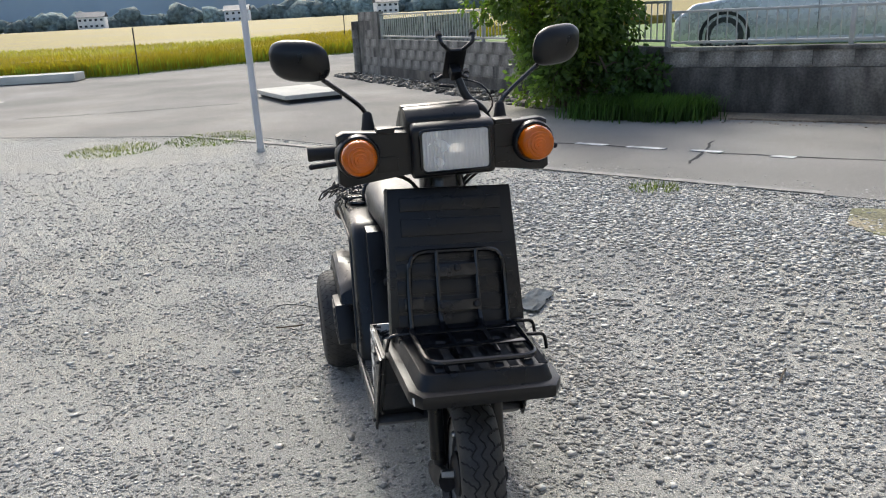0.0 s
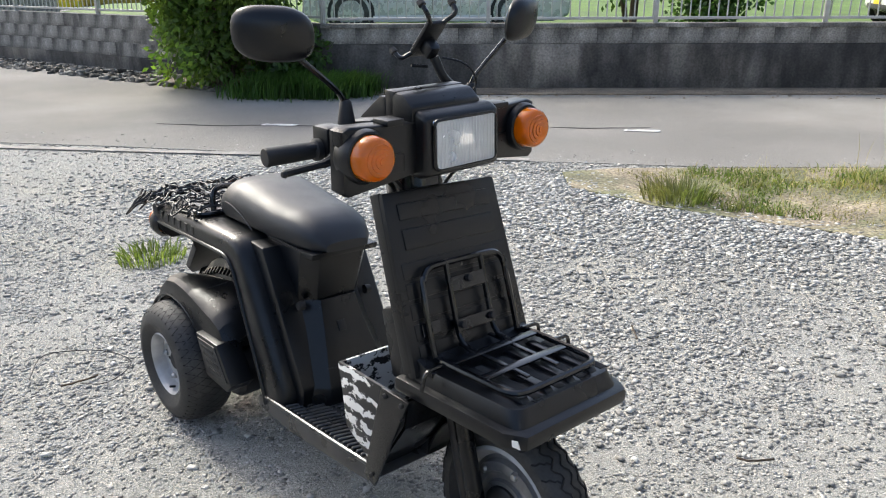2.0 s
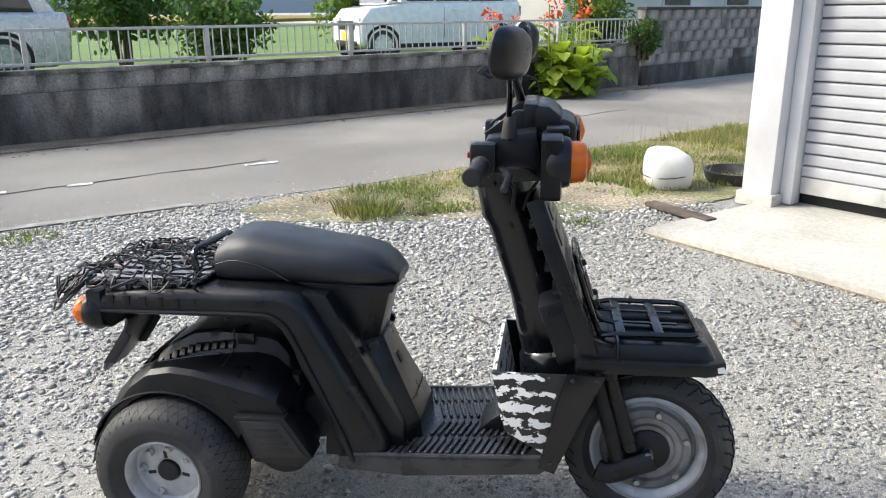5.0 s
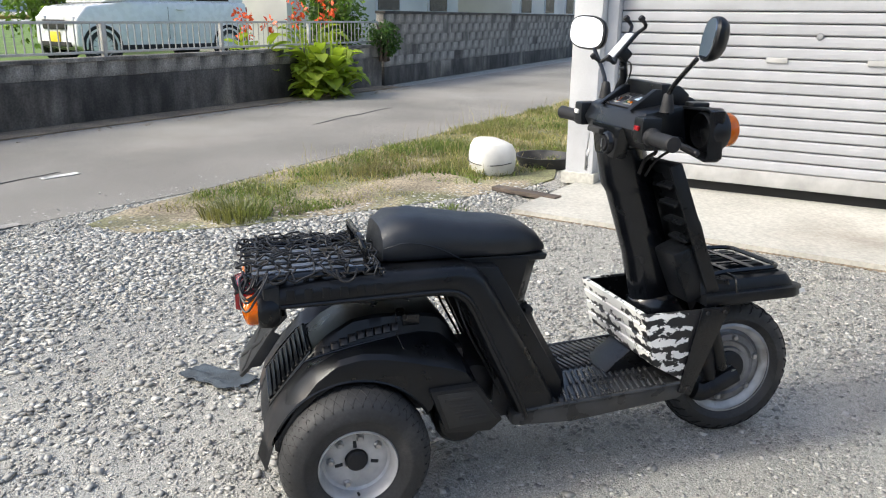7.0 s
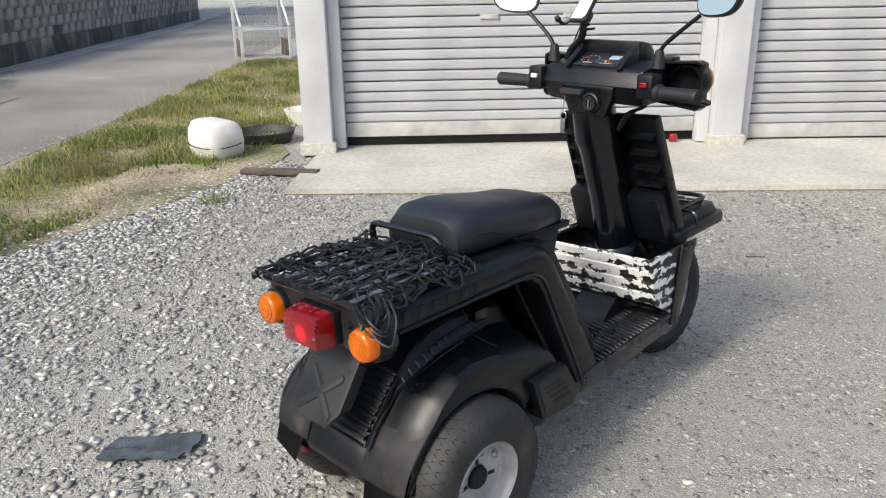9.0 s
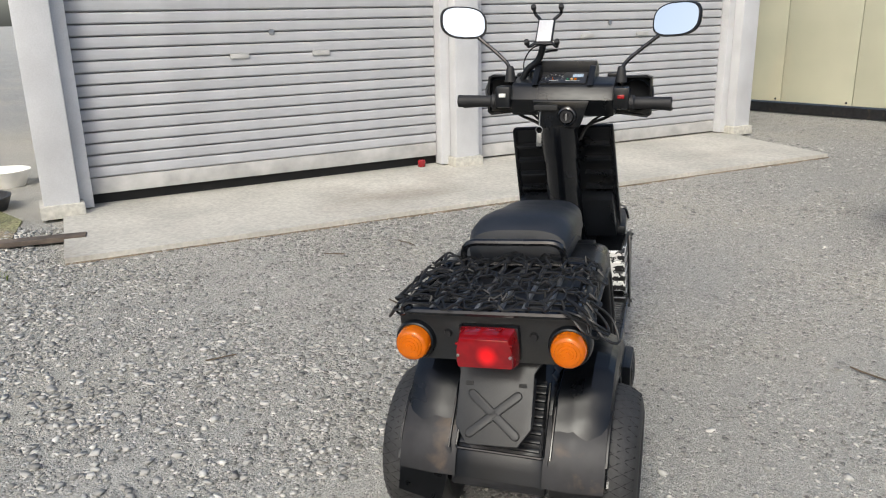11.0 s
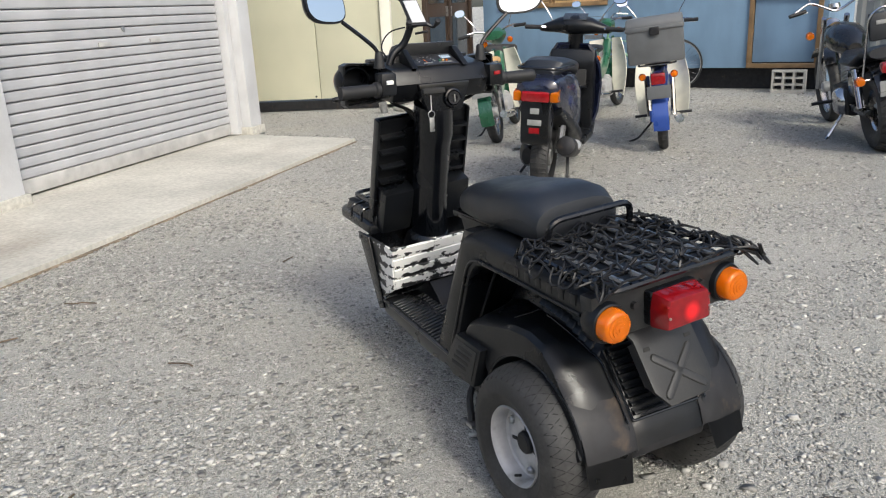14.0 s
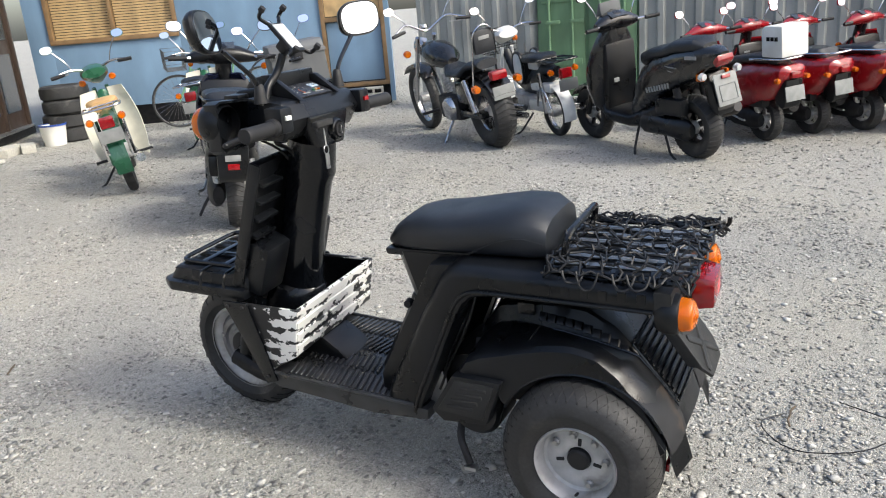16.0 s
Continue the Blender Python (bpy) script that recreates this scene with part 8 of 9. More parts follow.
    # handlebar cowl, lofted from grip to grip
    part("handlebar_cowl", loft([[(xc + rx * math.cos(a), y, zc + rz * math.sin(a)) for a in np.linspace(0, 2 * math.pi, 17)[:-1]] for y, xc, zc, rx, rz in ((-0.25, 0.845, 0.975, 0.022, 0.022), (-0.20, 0.855, 0.985, 0.04, 0.035), (-0.12, 0.875, 1.0, 0.085, 0.055), (0, 0.885, 1.005, 0.115, 0.075), (0.12, 0.875, 1.0, 0.085, 0.055), (0.20, 0.855, 0.985, 0.04, 0.035), (0.25, 0.845, 0.975, 0.022, 0.022))]), paint if retro else trim, t)
    part("dial_face", box((0, 0, 0), (0.09, 0.17, 0.008), 0.003), "window_dark", t, m=pose(0.835, 0, 1.062, 0, -28, 0))
    part("headlamp", lathe([(0, 0.03), (0.05, 0.02), (0.068, 0.0), (0.07, -0.04)], 20, "x"), "clear_lens", t, m=pose(0.985, 0, 1.0))
    bars(t, 0.87, 0.985, 0.34)
    mirror_pair(t, 0.86, 1.0, 0.26, paint if retro else "black_plastic")
    # tail
    if retro:
        part("tail_lamp", box((-0.375, 0, tail + 0.03), (0.05, 0.10, 0.06), 0.02), "red_lens", t)
    else:
        tl_ = part("tail_lamp", prism([(-0.315, 0.595 + d), (-0.385, 0.60 + d), (-0.392, 0.655 + d), (-0.325, 0.675 + d)], -0.085, 0.085, "y", 0.012), "red_lens", t, "wide red tail lamp")
        for s in (-1, 1):
            part("lamp_end", prism([(-0.29, 0.595 + d), (-0.372, 0.60 + d), (-0.378, 0.655 + d), (-0.30, 0.675 + d)], s * 0.088, s * 0.137, "y", 0.012), "amber", tl_)
    for s in (-1, 1):
        if retro:
            part("indicator", lathe([(0, 0.03), (0.02, 0.026), (0.027, 0.0), (0.02, -0.02), (0, -0.022)], 14, "x"), "amber", t, m=pose(-0.335, s * 0.155, tail - 0.005, 0, 0, 180))
        part("indicator", lathe([(0, 0.03), (0.02, 0.026), (0.026, 0.0), (0.02, -0.02), (0, -0.022)], 14, "x"), "amber", t, m=pose(1.02, s * 0.15, 0.76))
        part("shock_absorber", tube([(-0.02, s * 0.10, 0.24), (0.02, s * 0.11, 0.50)], 0.025, 8), "steel", t)
    part("rear_fender", prism([(-0.375, 0.61 + d), (-0.30, 0.62 + d), (-0.20, 0.52), (-0.235, 0.36), (-0.315, 0.335), (-0.345, 0.36)], -0.088, 0.088, "y", 0.014), trim, t)
    if retro:
        part("number_bracket", box((0, 0, 0), (0.010, 0.20, 0.13), 0.003), "plate_white", t, "blank plate", m=pose(-0.375, 0, tail - 0.13, 0, 8, 0))
    else:
        for z, w, c in ((0.545, 0.055, "plate_white"), (0.475, 0.085, "plate_white"), (0.425, 0.065, "red_lens")):
            part("sticker", box((-0.352 - (z - 0.4) * 0.105, -0.0, z + d), (0.010, w, 0.034), 0.001), c, t)
        part("triangle_mark", prism([(-0.03, 0), (0.03, 0), (0.008, 0.035)], -0.372, -0.362, "x"), "plate_white", t, m=pose(0.02, 0.02, 0.695 + d))
    part("engine", loft([[(x, y0 + hw * math.cos(a), z + hz * math.sin(a)) for a in np.linspace(0, 2 * math.pi, 15)[:-1]] for x, y0, z, hw, hz in ((-0.06, 0.10, 0.21, 0.035, 0.055), (0.0, 0.11, 0.22, 0.055, 0.09), (0.30, 0.105, 0.25, 0.06, 0.10), (0.42, 0.03, 0.27, 0.11, 0.11), (0.5, 0.0, 0.29, 0.09, 0.08))]), "dark_steel", t)
    part("air_box", box((0.02, 0.10, 0.40), (0.30, 0.09, 0.13), 0.03), trim, t)
    part("exhaust", tube([(0.36, -0.10, 0.16), (0.22, -0.13, 0.22), (0.18, -0.145, 0.235), (0.15, -0.15, 0.245), (-0.14, -0.165, 0.31), (-0.17, -0.165, 0.317), (-0.18, -0.165, 0.32)], [0.02, 0.024, 0.045, 0.062, 0.066, 0.06, 0.03], 16), "dark_steel", t)
    part("heat_shield", tube([(0.10, -0.195, 0.275), (-0.02, -0.205, 0.303)], 0.034, 10), "steel", t)
    part("kick_lever", tube(rounded([(0.26, 0.17, 0.25), (0.10, 0.19, 0.22), (0.02, 0.22, 0.23)], 0.03), 0.009, 6), "steel", t)
    part("side_stand", tube(rounded([(0.42, 0.10, 0.22), (0.38, 0.20, 0.06), (0.33, 0.23, 0.008)], 0.03), 0.010, 6), "dark_steel", t)
    part("centre_stand", tube(rounded([(0.20, -0.12, 0.20), (0.12, -0.14, 0.03), (0.05, -0.17, 0.012)], 0.03), 0.010, 6), "dark_steel", t)
    if rack:
        part("grab_rail", tube(rounded([(0.02, -0.15, 0.79 + d), (-0.36, -0.12, 0.795 + d), (-0.36, 0.12, 0.795 + d), (0.02, 0.15, 0.79 + d)], 0.06), 0.010, 8), "chrome" if retro else "black_gloss", t)
    if box_top:
        bx_ = part("top_box", prism([(-0.38, tail + 0.19), (-0.12, tail + 0.19), (-0.12, tail + 0.43), (-0.16, tail + 0.46), (-0.38, tail + 0.46)], -0.14, 0.14, "y", 0.02), "white_plastic", t, "white top box")
        for i in range(3):
            part("box_mark", box((-0.31 + 0.05 * i, 0.141, tail + 0.35), (0.04, 0.004, 0.035), 0.001), "paint_black", bx_)
    return t

def step_through(name, m, body, shield, label, lean=-7.0, boxed=False, basket=False, fender=None, seatmat="vinyl", R=0.275, WB=1.18, moped=False):
    t = thing(name, m @ pose(0, 0, 0, lean, 0, 0), label, "motorbike")
    fender = fender or body
    bike_wheel("rear_wheel", t, 0, R, 0.075, "chrome", 28)
    bike_wheel("front_wheel", t, WB, R, 0.07, "chrome", 28)
    for x, a0, a1, nm in ((0, 15, 195, "rear_fender"), (WB, 10, 165, "front_fender")):
        b = loft([[(x + (R + 0.035) * math.cos(a), y, R + (R + 0.035 - 3.0 * y * y) * math.sin(a)) for y in (-0.06, -0.035, 0, 0.035, 0.06)] for a in np.linspace(radians(a0), radians(a1), 18)], closed=False, caps=False)
        bmesh.ops.solidify(b, geom=b.faces[:], thickness=0.004)
        part(nm, b, fender, t)
    rings = []
    for x, z, hw, hz in ((-0.12, 0.60, 0.05, 0.05), (0.05, 0.58, 0.075, 0.10), (0.30, 0.50, 0.08, 0.14), (0.48, 0.44, 0.06, 0.08), (0.66, 0.46, 0.045, 0.06), (0.84, 0.58, 0.045, 0.06), (0.92, 0.72, 0.05, 0.06)):
        rings.append([(x, hw * math.cos(a), z + hz * math.sin(a)) for a in np.linspace(0, 2 * math.pi, 17)[:-1]])
    part("frame_body", loft(rings), body if not moped else "black_plastic", t)
    rings = []
    for x, z, hw in ((0.02, 0.74, 0.08), (0.08, 0.765, 0.12), (0.25, 0.755, 0.125), (0.40, 0.745, 0.10), (0.46, 0.73, 0.05)):
        rings.append([(x, hw * math.copysign(abs(math.cos(a)) ** 0.7, math.cos(a)), z - 0.04 + 0.04 * math.copysign(abs(math.sin(a)) ** 0.7, math.sin(a))) for a in np.linspace(0, 2 * math.pi, 19)[:-1]])
    part("seat", loft(rings), seatmat, t)
    part("seat_stem", box((0.24, 0, 0.66), (0.22, 0.13, 0.10), 0.02), body, t)
    if not moped:
        for s in (-1, 1):
            b = loft([[(0.80 + 0.17 * u - 0.11 * v * v, s * (0.05 + (0.075 + 0.115 * math.sin(math.pi * (0.22 + 0.62 * u))) * v), 0.20 + 0.58 * u - 0.05 * v * v * (1 - u)) for v in np.linspace(0, 1, 7)] for u in np.linspace(0, 1, 12)], closed=False, caps=False)
            bmesh.ops.solidify(b, geom=b.faces[:], thickness=0.006)
            part("leg_shield", b, shield, t)
    else:
        for s in (-1, 1):
            oval = [(0.50 + 0.105 * math.copysign(abs(math.cos(a)) ** 0.75, math.cos(a)), 0.62 + 0.15 * math.copysign(abs(math.sin(a)) ** 0.75, math.sin(a))) for a in np.linspace(0, 2 * math.pi, 25)[:-1]]
            part("side_cover", prism(oval, s * 0.085, s * 0.102, "y", 0.006), shield, t, "white oval side cover")
            part("cover_rim", tube([(x, s * 0.095, z) for x, z in oval], 0.014, 6, closed=True), "black_plastic", t)
        part("battery_case", box((0.50, 0, 0.60), (0.20, 0.17, 0.30), 0.05), "black_plastic", t)
        part("floor_tube", tube([(0.35, 0, 0.30), (0.75, 0, 0.28), (0.90, 0, 0.66)], 0.035, 10), shield, t)
        part("rear_case", box((0.12, 0, 0.46), (0.42, 0.16, 0.09), 0.03), "paint_white", t)
        part("crash_bar", tube(rounded([(0.10, 0.13, 0.30), (0.02, 0.15, 0.46), (-0.12, 0.15, 0.46), (-0.18, 0.14, 0.30)], 0.06), 0.010, 8), "chrome", t)
    part("engine", box((0.50, 0, 0.29), (0.30, 0.20, 0.16), 0.04), "alloy", t)
    part("cylinder", tube([(0.60, 0, 0.32), (0.78, 0, 0.34)], 0.06, 14), "alloy", t)
    part("exhaust", tube(rounded([(0.74, -0.06, 0.30), (0.60, -0.11, 0.20), (0.20, -0.13, 0.22), (-0.24, -0.14, 0.27)], 0.08), [0.016] * 6 + [0.034] * (len(rounded([(0.74, -0.06, 0.30), (0.60, -0.11, 0.20), (0.20, -0.13, 0.22), (-0.24, -0.14, 0.27)], 0.08)) - 6), 10), "chrome", t)
    part("chain_case", box((0.22, 0.075, 0.28), (0.52, 0.04, 0.10), 0.02), body, t)
    for s in (-1, 1):
        part("fork_leg", tube([(WB - 0.20, s * 0.055, 0.80), (WB - 0.03, s * 0.060, R)], 0.018, 8), body, t)
        part("shock_absorber", tube([(0.02, s * 0.095, R), (0.05, s * 0.10, 0.60)], 0.022, 8), "chrome", t)
        part("footpeg", tube([(0.50, s * 0.08, 0.22), (0.50, s * 0.24, 0.22)], 0.012, 8), "grip", t)
        part("indicator", lathe([(0, 0.035), (0.022, 0.03), (0.03, 0.0), (0.02, -0.02), (0, -0.022)], 14, "x"), "amber", t, m=pose(-0.23, s * 0.12, 0.62, 0, 0, 180))
        part("indicator", lathe([(0, 0.035), (0.022, 0.03), (0.03, 0.0), (0.02, -0.02), (0, -0.022)], 14, "x"), "amber", t, m=pose(0.98, s * 0.13, 0.86))
    part("head_cowl", loft([[(x, hw * math.cos(a), z + hz * math.sin(a)) for a in np.linspace(0, 2 * math.pi, 17)[:-1]] for x, z, hw, hz in ((0.82, 0.93, 0.10, 0.04), (0.90, 0.93, 0.12, 0.075), (1.0, 0.91, 0.085, 0.08), (1.04, 0.90, 0.07, 0.07))]), body, t)
    part("headlamp", lathe([(0, 0.03), (0.05, 0.022), (0.07, 0.0)], 20, "x"), "clear_lens", t, m=pose(1.04, 0, 0.90))
    bars(t, 0.90, 0.97, 0.33, 0.12, 0.03)
    mirror_pair(t, 0.88, 0.99, 0.26, body if not moped else "black_plastic", 0.18)
    part("tail_lamp", box((-0.275, 0, 0.60), (0.06, 0.11, 0.09), 0.015), "red_lens", t)
    part("number_bracket", box((-0.315, 0, 0.50), (0.008, 0.18, 0.10), 0.002), "plate_white" if not boxed and not moped else "grey_plastic", t, "blank plate")
    rkk = part("rear_carrier", tube(rounded([(0.02, -0.14, 0.71), (-0.30, -0.14, 0.71), (-0.30, 0.14, 0.71), (0.02, 0.14, 0.71)], 0.05, 4, closed=True), 0.008, 8, closed=True), "chrome" if not moped else "black_gloss", t)
    for i in range(4):
        part("carrier_bar", tube([(0.02, -0.09 + 0.06 * i, 0.71), (-0.30, -0.09 + 0.06 * i, 0.71)], 0.006, 6), "chrome" if not moped else "black_gloss", rkk)
    part("stand", tube(rounded([(0.34, 0.08, 0.20), (0.36, 0.22, 0.05), (0.34, 0.30, 0.03)], 0.03), 0.010, 6), "dark_steel", t)
    if boxed:
        bx_ = part("rear_box", prism([(-0.36, 0.725), (0.02, 0.725), (0.03, 1.02), (-0.01, 1.07), (-0.34, 1.07), (-0.38, 1.02)], -0.21, 0.21, "y", 0.02), "grey_plastic", t, "dark grey delivery box")
        part("box_lid", box((-0.175, 0, 0.985), (0.425, 0.435, 0.03), 0.008), "grey_plastic", bx_)
        part("box_latch", box((-0.392, 0, 0.965), (0.015, 0.07, 0.06), 0.006), "dark_steel", bx_)
    if basket:
        b = B()
        for z in (0.74, 0.80, 0.86, 0.92, 0.97):
            k = 0.9 + (z - 0.74) * 0.5
            tube([(1.02, -0.16 * k, z), (1.02 + 0.24 * k, -0.16 * k, z), (1.02 + 0.24 * k, 0.16 * k, z), (1.02, 0.16 * k, z)], 0.0035, 4, closed=True, bm=b)
        for i in range(9):
            y = -0.15 + 0.0375 * i
            tube([(1.03, y, 0.74), (1.24, y, 0.74), (1.26, y * 1.1, 0.97)], 0.003, 4, bm=b)
            tube([(1.02, y, 0.74), (1.02, y * 1.1, 0.97)], 0.003, 4, bm=b)
        part("front_basket", b, "black_gloss", t, "black wire basket")
    return t

def heading(rear, front):
    return pose(rear[0], rear[1], 0, 0, 0, math.degrees(math.atan2(front[1] - rear[1], front[0] - rear[0])))

def parked(x, y, yaw):
    return pose(x, y, 0, 0, 0, yaw)
scooter("parked_scooter", parked(-1.42, -0.33, 234), "paint_blue", "dark navy scooter with a worn black seat", lean=4, tail=0.625, rack=True, bigger=1.03)
step_through("delivery_motorbike", parked(-2.87, -1.13, 237), "paint_blue_bright", "paint_cream", "blue delivery motorbike with cream leg shields and a grey box", -6, boxed=True)
step_through("step_through_motorbike", parked(-1.80, -2.17, 240), "paint_green", "paint_cream", "green step-through motorbike with cream leg shields and tan seat", -10, seatmat="tan")
step_through("white_moped", parked(-4.82, 0.07, 237), "paint_white", "paint_white", "small white moped with a wire basket and black seat", -7, basket=True, R=0.23, WB=1.12, moped=True)
def sport_scooter(m, label):
    """A large scooter with a high pointed tail, a full apron and a big blank plate."""
    t = thing("sports_scooter", m @ pose(0, 0, 0, -7, 0, 0), label, "scooter")
    WB, R = 1.30, 0.24
    bike_wheel("rear_wheel", t, 0, R, 0.14, "dark_steel")
    bike_wheel("front_wheel", t, WB, R, 0.12, "dark_steel")
    def ring(x, zb, zt, hw, px=0.6, pz=0.75):
        return [(x, hw * math.copysign(abs(math.cos(a)) ** px, math.cos(a)), (zb + zt) / 2 + (zt - zb) / 2 * math.copysign(abs(math.sin(a)) ** pz, math.sin(a))) for a in np.linspace(0, 2 * math.pi, 25)[:-1]]
    part("tail_body", loft([ring(*q) for q in ((-0.33, 0.765, 0.80, 0.035), (-0.28, 0.70, 0.83, 0.085), (-0.15, 0.61, 0.845, 0.130), (0.05, 0.53, 0.835, 0.152), (0.25, 0.44, 0.79, 0.165), (0.42, 0.33, 0.71, 0.16), (0.54, 0.25, 0.56, 0.145), (0.60, 0.22, 0.40, 0.12))]), "paint_black", t, "glossy black tail body")
    part("seat", loft([ring(*q) for q in ((-0.20, 0.80, 0.858, 0.06), (-0.14, 0.80, 0.90, 0.115), (0.05, 0.79, 0.895, 0.14), (0.14, 0.77, 0.855, 0.145), (0.32, 0.74, 0.835, 0.14), (0.45, 0.70, 0.80, 0.10), (0.49, 0.68, 0.75, 0.05))]), "vinyl", t, "stepped black seat")
    part("lower_skirt", loft([ring(*q) for q in ((0.10, 0.34, 0.50, 0.15), (0.35, 0.24, 0.40, 0.172), (0.60, 0.20, 0.32, 0.175), (0.90, 0.22, 0.34, 0.17), (1.00, 0.28, 0.42, 0.13))]), "black_plastic", t)
    rings = []
    for z, xc, rx, hw in ((0.26, 1.00, 0.06, 0.10), (0.36, 1.03, 0.10, 0.165), (0.50, 1.03, 0.13, 0.205), (0.66, 1.00, 0.12, 0.215), (0.80, 0.95, 0.095, 0.195), (0.90, 0.915, 0.075, 0.155), (0.97, 0.90, 0.06, 0.11)):
        rings.append([(xc + rx * math.copysign(abs(math.cos(a)) ** 0.8, math.cos(a)), hw * math.copysign(abs(math.sin(a)) ** 0.8, math.sin(a)), z) for a in np.linspace(0, 2 * math.pi, 25)[:-1]])
    ap = part("front_apron", loft(rings), "paint_black", t, "full black front apron")
    part("inner_panel", prism([(0.885, 0.32), (0.94, 0.30), (0.93, 0.62), (0.87, 0.86), (0.825, 0.86), (0.835, 0.60)], -0.14, 0.14, "y", 0.02), "black_plastic", ap, "dull grey-black knee panel")
    part("label_sticker", box((0.842, 0.06, 0.56), (0.006, 0.05, 0.035), 0.001), "plate_white", ap)
    hd = part("head_cowl", loft([[(xc + rx * math.cos(a), y, zc + rz * math.sin(a)) for a in np.linspace(0, 2 * math.pi, 19)[:-1]] for y, xc, zc, rx, rz in ((-0.20, 0.85, 1.0, 0.03, 0.03), (-0.13, 0.87, 1.01, 0.075, 0.06), (0.0, 0.90, 1.03, 0.115, 0.085), (0.13, 0.87, 1.01, 0.075, 0.06), (0.20, 0.85, 1.0, 0.03, 0.03))]), "paint_black", t)
    part("headlamp", lathe([(0, 0.03), (0.06, 0.02), (0.085, 0.0)], 20, "x"), "clear_lens", hd, m=pose(0.995, 0, 1.03))
    part("fly_screen", prism([(0.90, 1.08), (0.98, 1.07), (0.93, 1.17), (0.905, 1.18)], -0.10, 0.10, "y", 0.02), "grey_plastic", hd)
    part("dial_face", box((0, 0, 0), (0.08, 0.16, 0.008), 0.003), "window_dark", hd, m=pose(0.82, 0, 1.075, 0, -30, 0))
    bars(t, 0.86, 1.0, 0.34)
    mirror_pair(t, 0.87, 1.02, 0.25, "black_plastic", 0.20)
    b = loft([[(WB + (R + 0.028) * math.cos(a), y, R + (R + 0.028 - 2.0 * y * y) * math.sin(a)) for y in (-0.08, -0.05, 0, 0.05, 0.08)] for a in np.linspace(radians(35), radians(165), 16)], closed=False, caps=False)
    bmesh.ops.solidify(b, geom=b.faces[:], thickness=0.006)
    part("front_fender", b, "paint_black", t)
    tail_ = part("tail_lamp", prism([(-0.31, 0.70), (-0.345, 0.745), (-0.335, 0.785), (-0.28, 0.74)], -0.07, 0.07, "y", 0.010), "red_lens", t, "pointed red tail lamp")
    part("rear_fender", prism([(-0.24, 0.66), (-0.16, 0.64), (-0.22, 0.44), (-0.30, 0.36), (-0.32, 0.40)], -0.075, 0.075, "y", 0.012), "black_plastic", t)
    pl_ = part("number_bracket", box((0, 0, 0), (0.010, 0.20, 0.22), 0.004), "plate_white", t, "large blank grey plate", m=pose(-0.335, 0, 0.545, 0, 14, 0))
    part("plate_lamp", box((-0.012, 0, 0.085), (0.016, 0.07, 0.025), 0.004), "red_lens", pl_)
    part("plate_frame", tube([(-0.007, y, z) for y, z in ((-0.07, -0.08), (0.07, -0.08), (0.07, 0.03), (-0.07, 0.03))], 0.003, 5, closed=True), "grey_plastic", pl_)
    for s in (-1, 1):
        part("indicator", lathe([(0, 0.03), (0.022, 0.026), (0.03, 0.0), (0.02, -0.02), (0, -0.022)], 14, "x"), "clear_lens", t, m=pose(-0.27, s * 0.155, 0.655, 0, 0, 180))
        part("side_lamp", box((-0.20, s * 0.11, 0.635), (0.07, 0.02, 0.05), 0.008), "amber", t)
        part("shock_absorber", tube([(-0.02, s * 0.11, 0.28), (0.05, s * 0.12, 0.55)], 0.028, 10), "dark_steel", t)
        part("fork_leg", tube([(WB - 0.13, s * 0.06, 0.55), (WB, s * 0.07, R)], 0.022, 8), "dark_steel", t)
        for k in range(9):
            part("side_letter", prism([(0, 0), (0.020, 0.0), (0.026, 0.038), (0.006, 0.038)], s * 0.170, s * 0.1725, "y"), "plate_white", t, "pale lettering bar", m=pose(0.06 + k * 0.031, 0, 0.560 - k * 0.006), smooth=False)
        for k in range(4):
            part("side_streak", prism([(0, 0), (0.09, 0.004), (0.14, 0.018), (0.05, 0.010)], s * 0.150, s * 0.1535, "y"), "plate_white", t, m=pose(-0.02 + 0.05 * k, 0, 0.70 - 0.025 * k), smooth=False)
        part("tail_mark", box((-0.14, s * 0.1315, 0.775), (0.12, 0.004, 0.026), 0.002), "plate_white", t, "pale tail mark")
    part("drive_case", loft([[(x, y0 + hw * math.cos(a), z + hz * math.sin(a)) for a in np.linspace(0, 2 * math.pi, 17)[:-1]] for x, y0, z, hw, hz in ((-0.10, 0.13, 0.25, 0.03, 0.05), (-0.04, 0.13, 0.25, 0.06, 0.085), (0.12, 0.13, 0.26, 0.065, 0.075), (0.40, 0.13, 0.27, 0.065, 0.085), (0.47, 0.13, 0.27, 0.03, 0.05))]), "black_plastic", t, "black finned drive case")
    part("air_box", box((0.10, 0.13, 0.415), (0.30, 0.09, 0.13), 0.03), "black_plastic", t)
    part("exhaust", tube([(0.36, -0.12, 0.20), (0.20, -0.15, 0.25), (0.14, -0.16, 0.27), (-0.20, -0.18, 0.36), (-0.23, -0.18, 0.37)], [0.02, 0.03, 0.055, 0.055, 0.04], 14), "dark_steel", t)
    part("side_stand", tube(rounded([(0.52, 0.12, 0.24), (0.48, 0.22, 0.06), (0.43, 0.26, 0.010)], 0.03), 0.011, 6), "dark_steel", t)
    part("centre_stand", tube(rounded([(0.22, 0.12, 0.20), (0.14, 0.15, 0.05), (0.06, 0.17, 0.02)], 0.03), 0.010, 6), "dark_steel", t)
    return t
sport_scooter(parked(-4.19, 1.62, 242), "large black sports scooter with white side lettering bars")
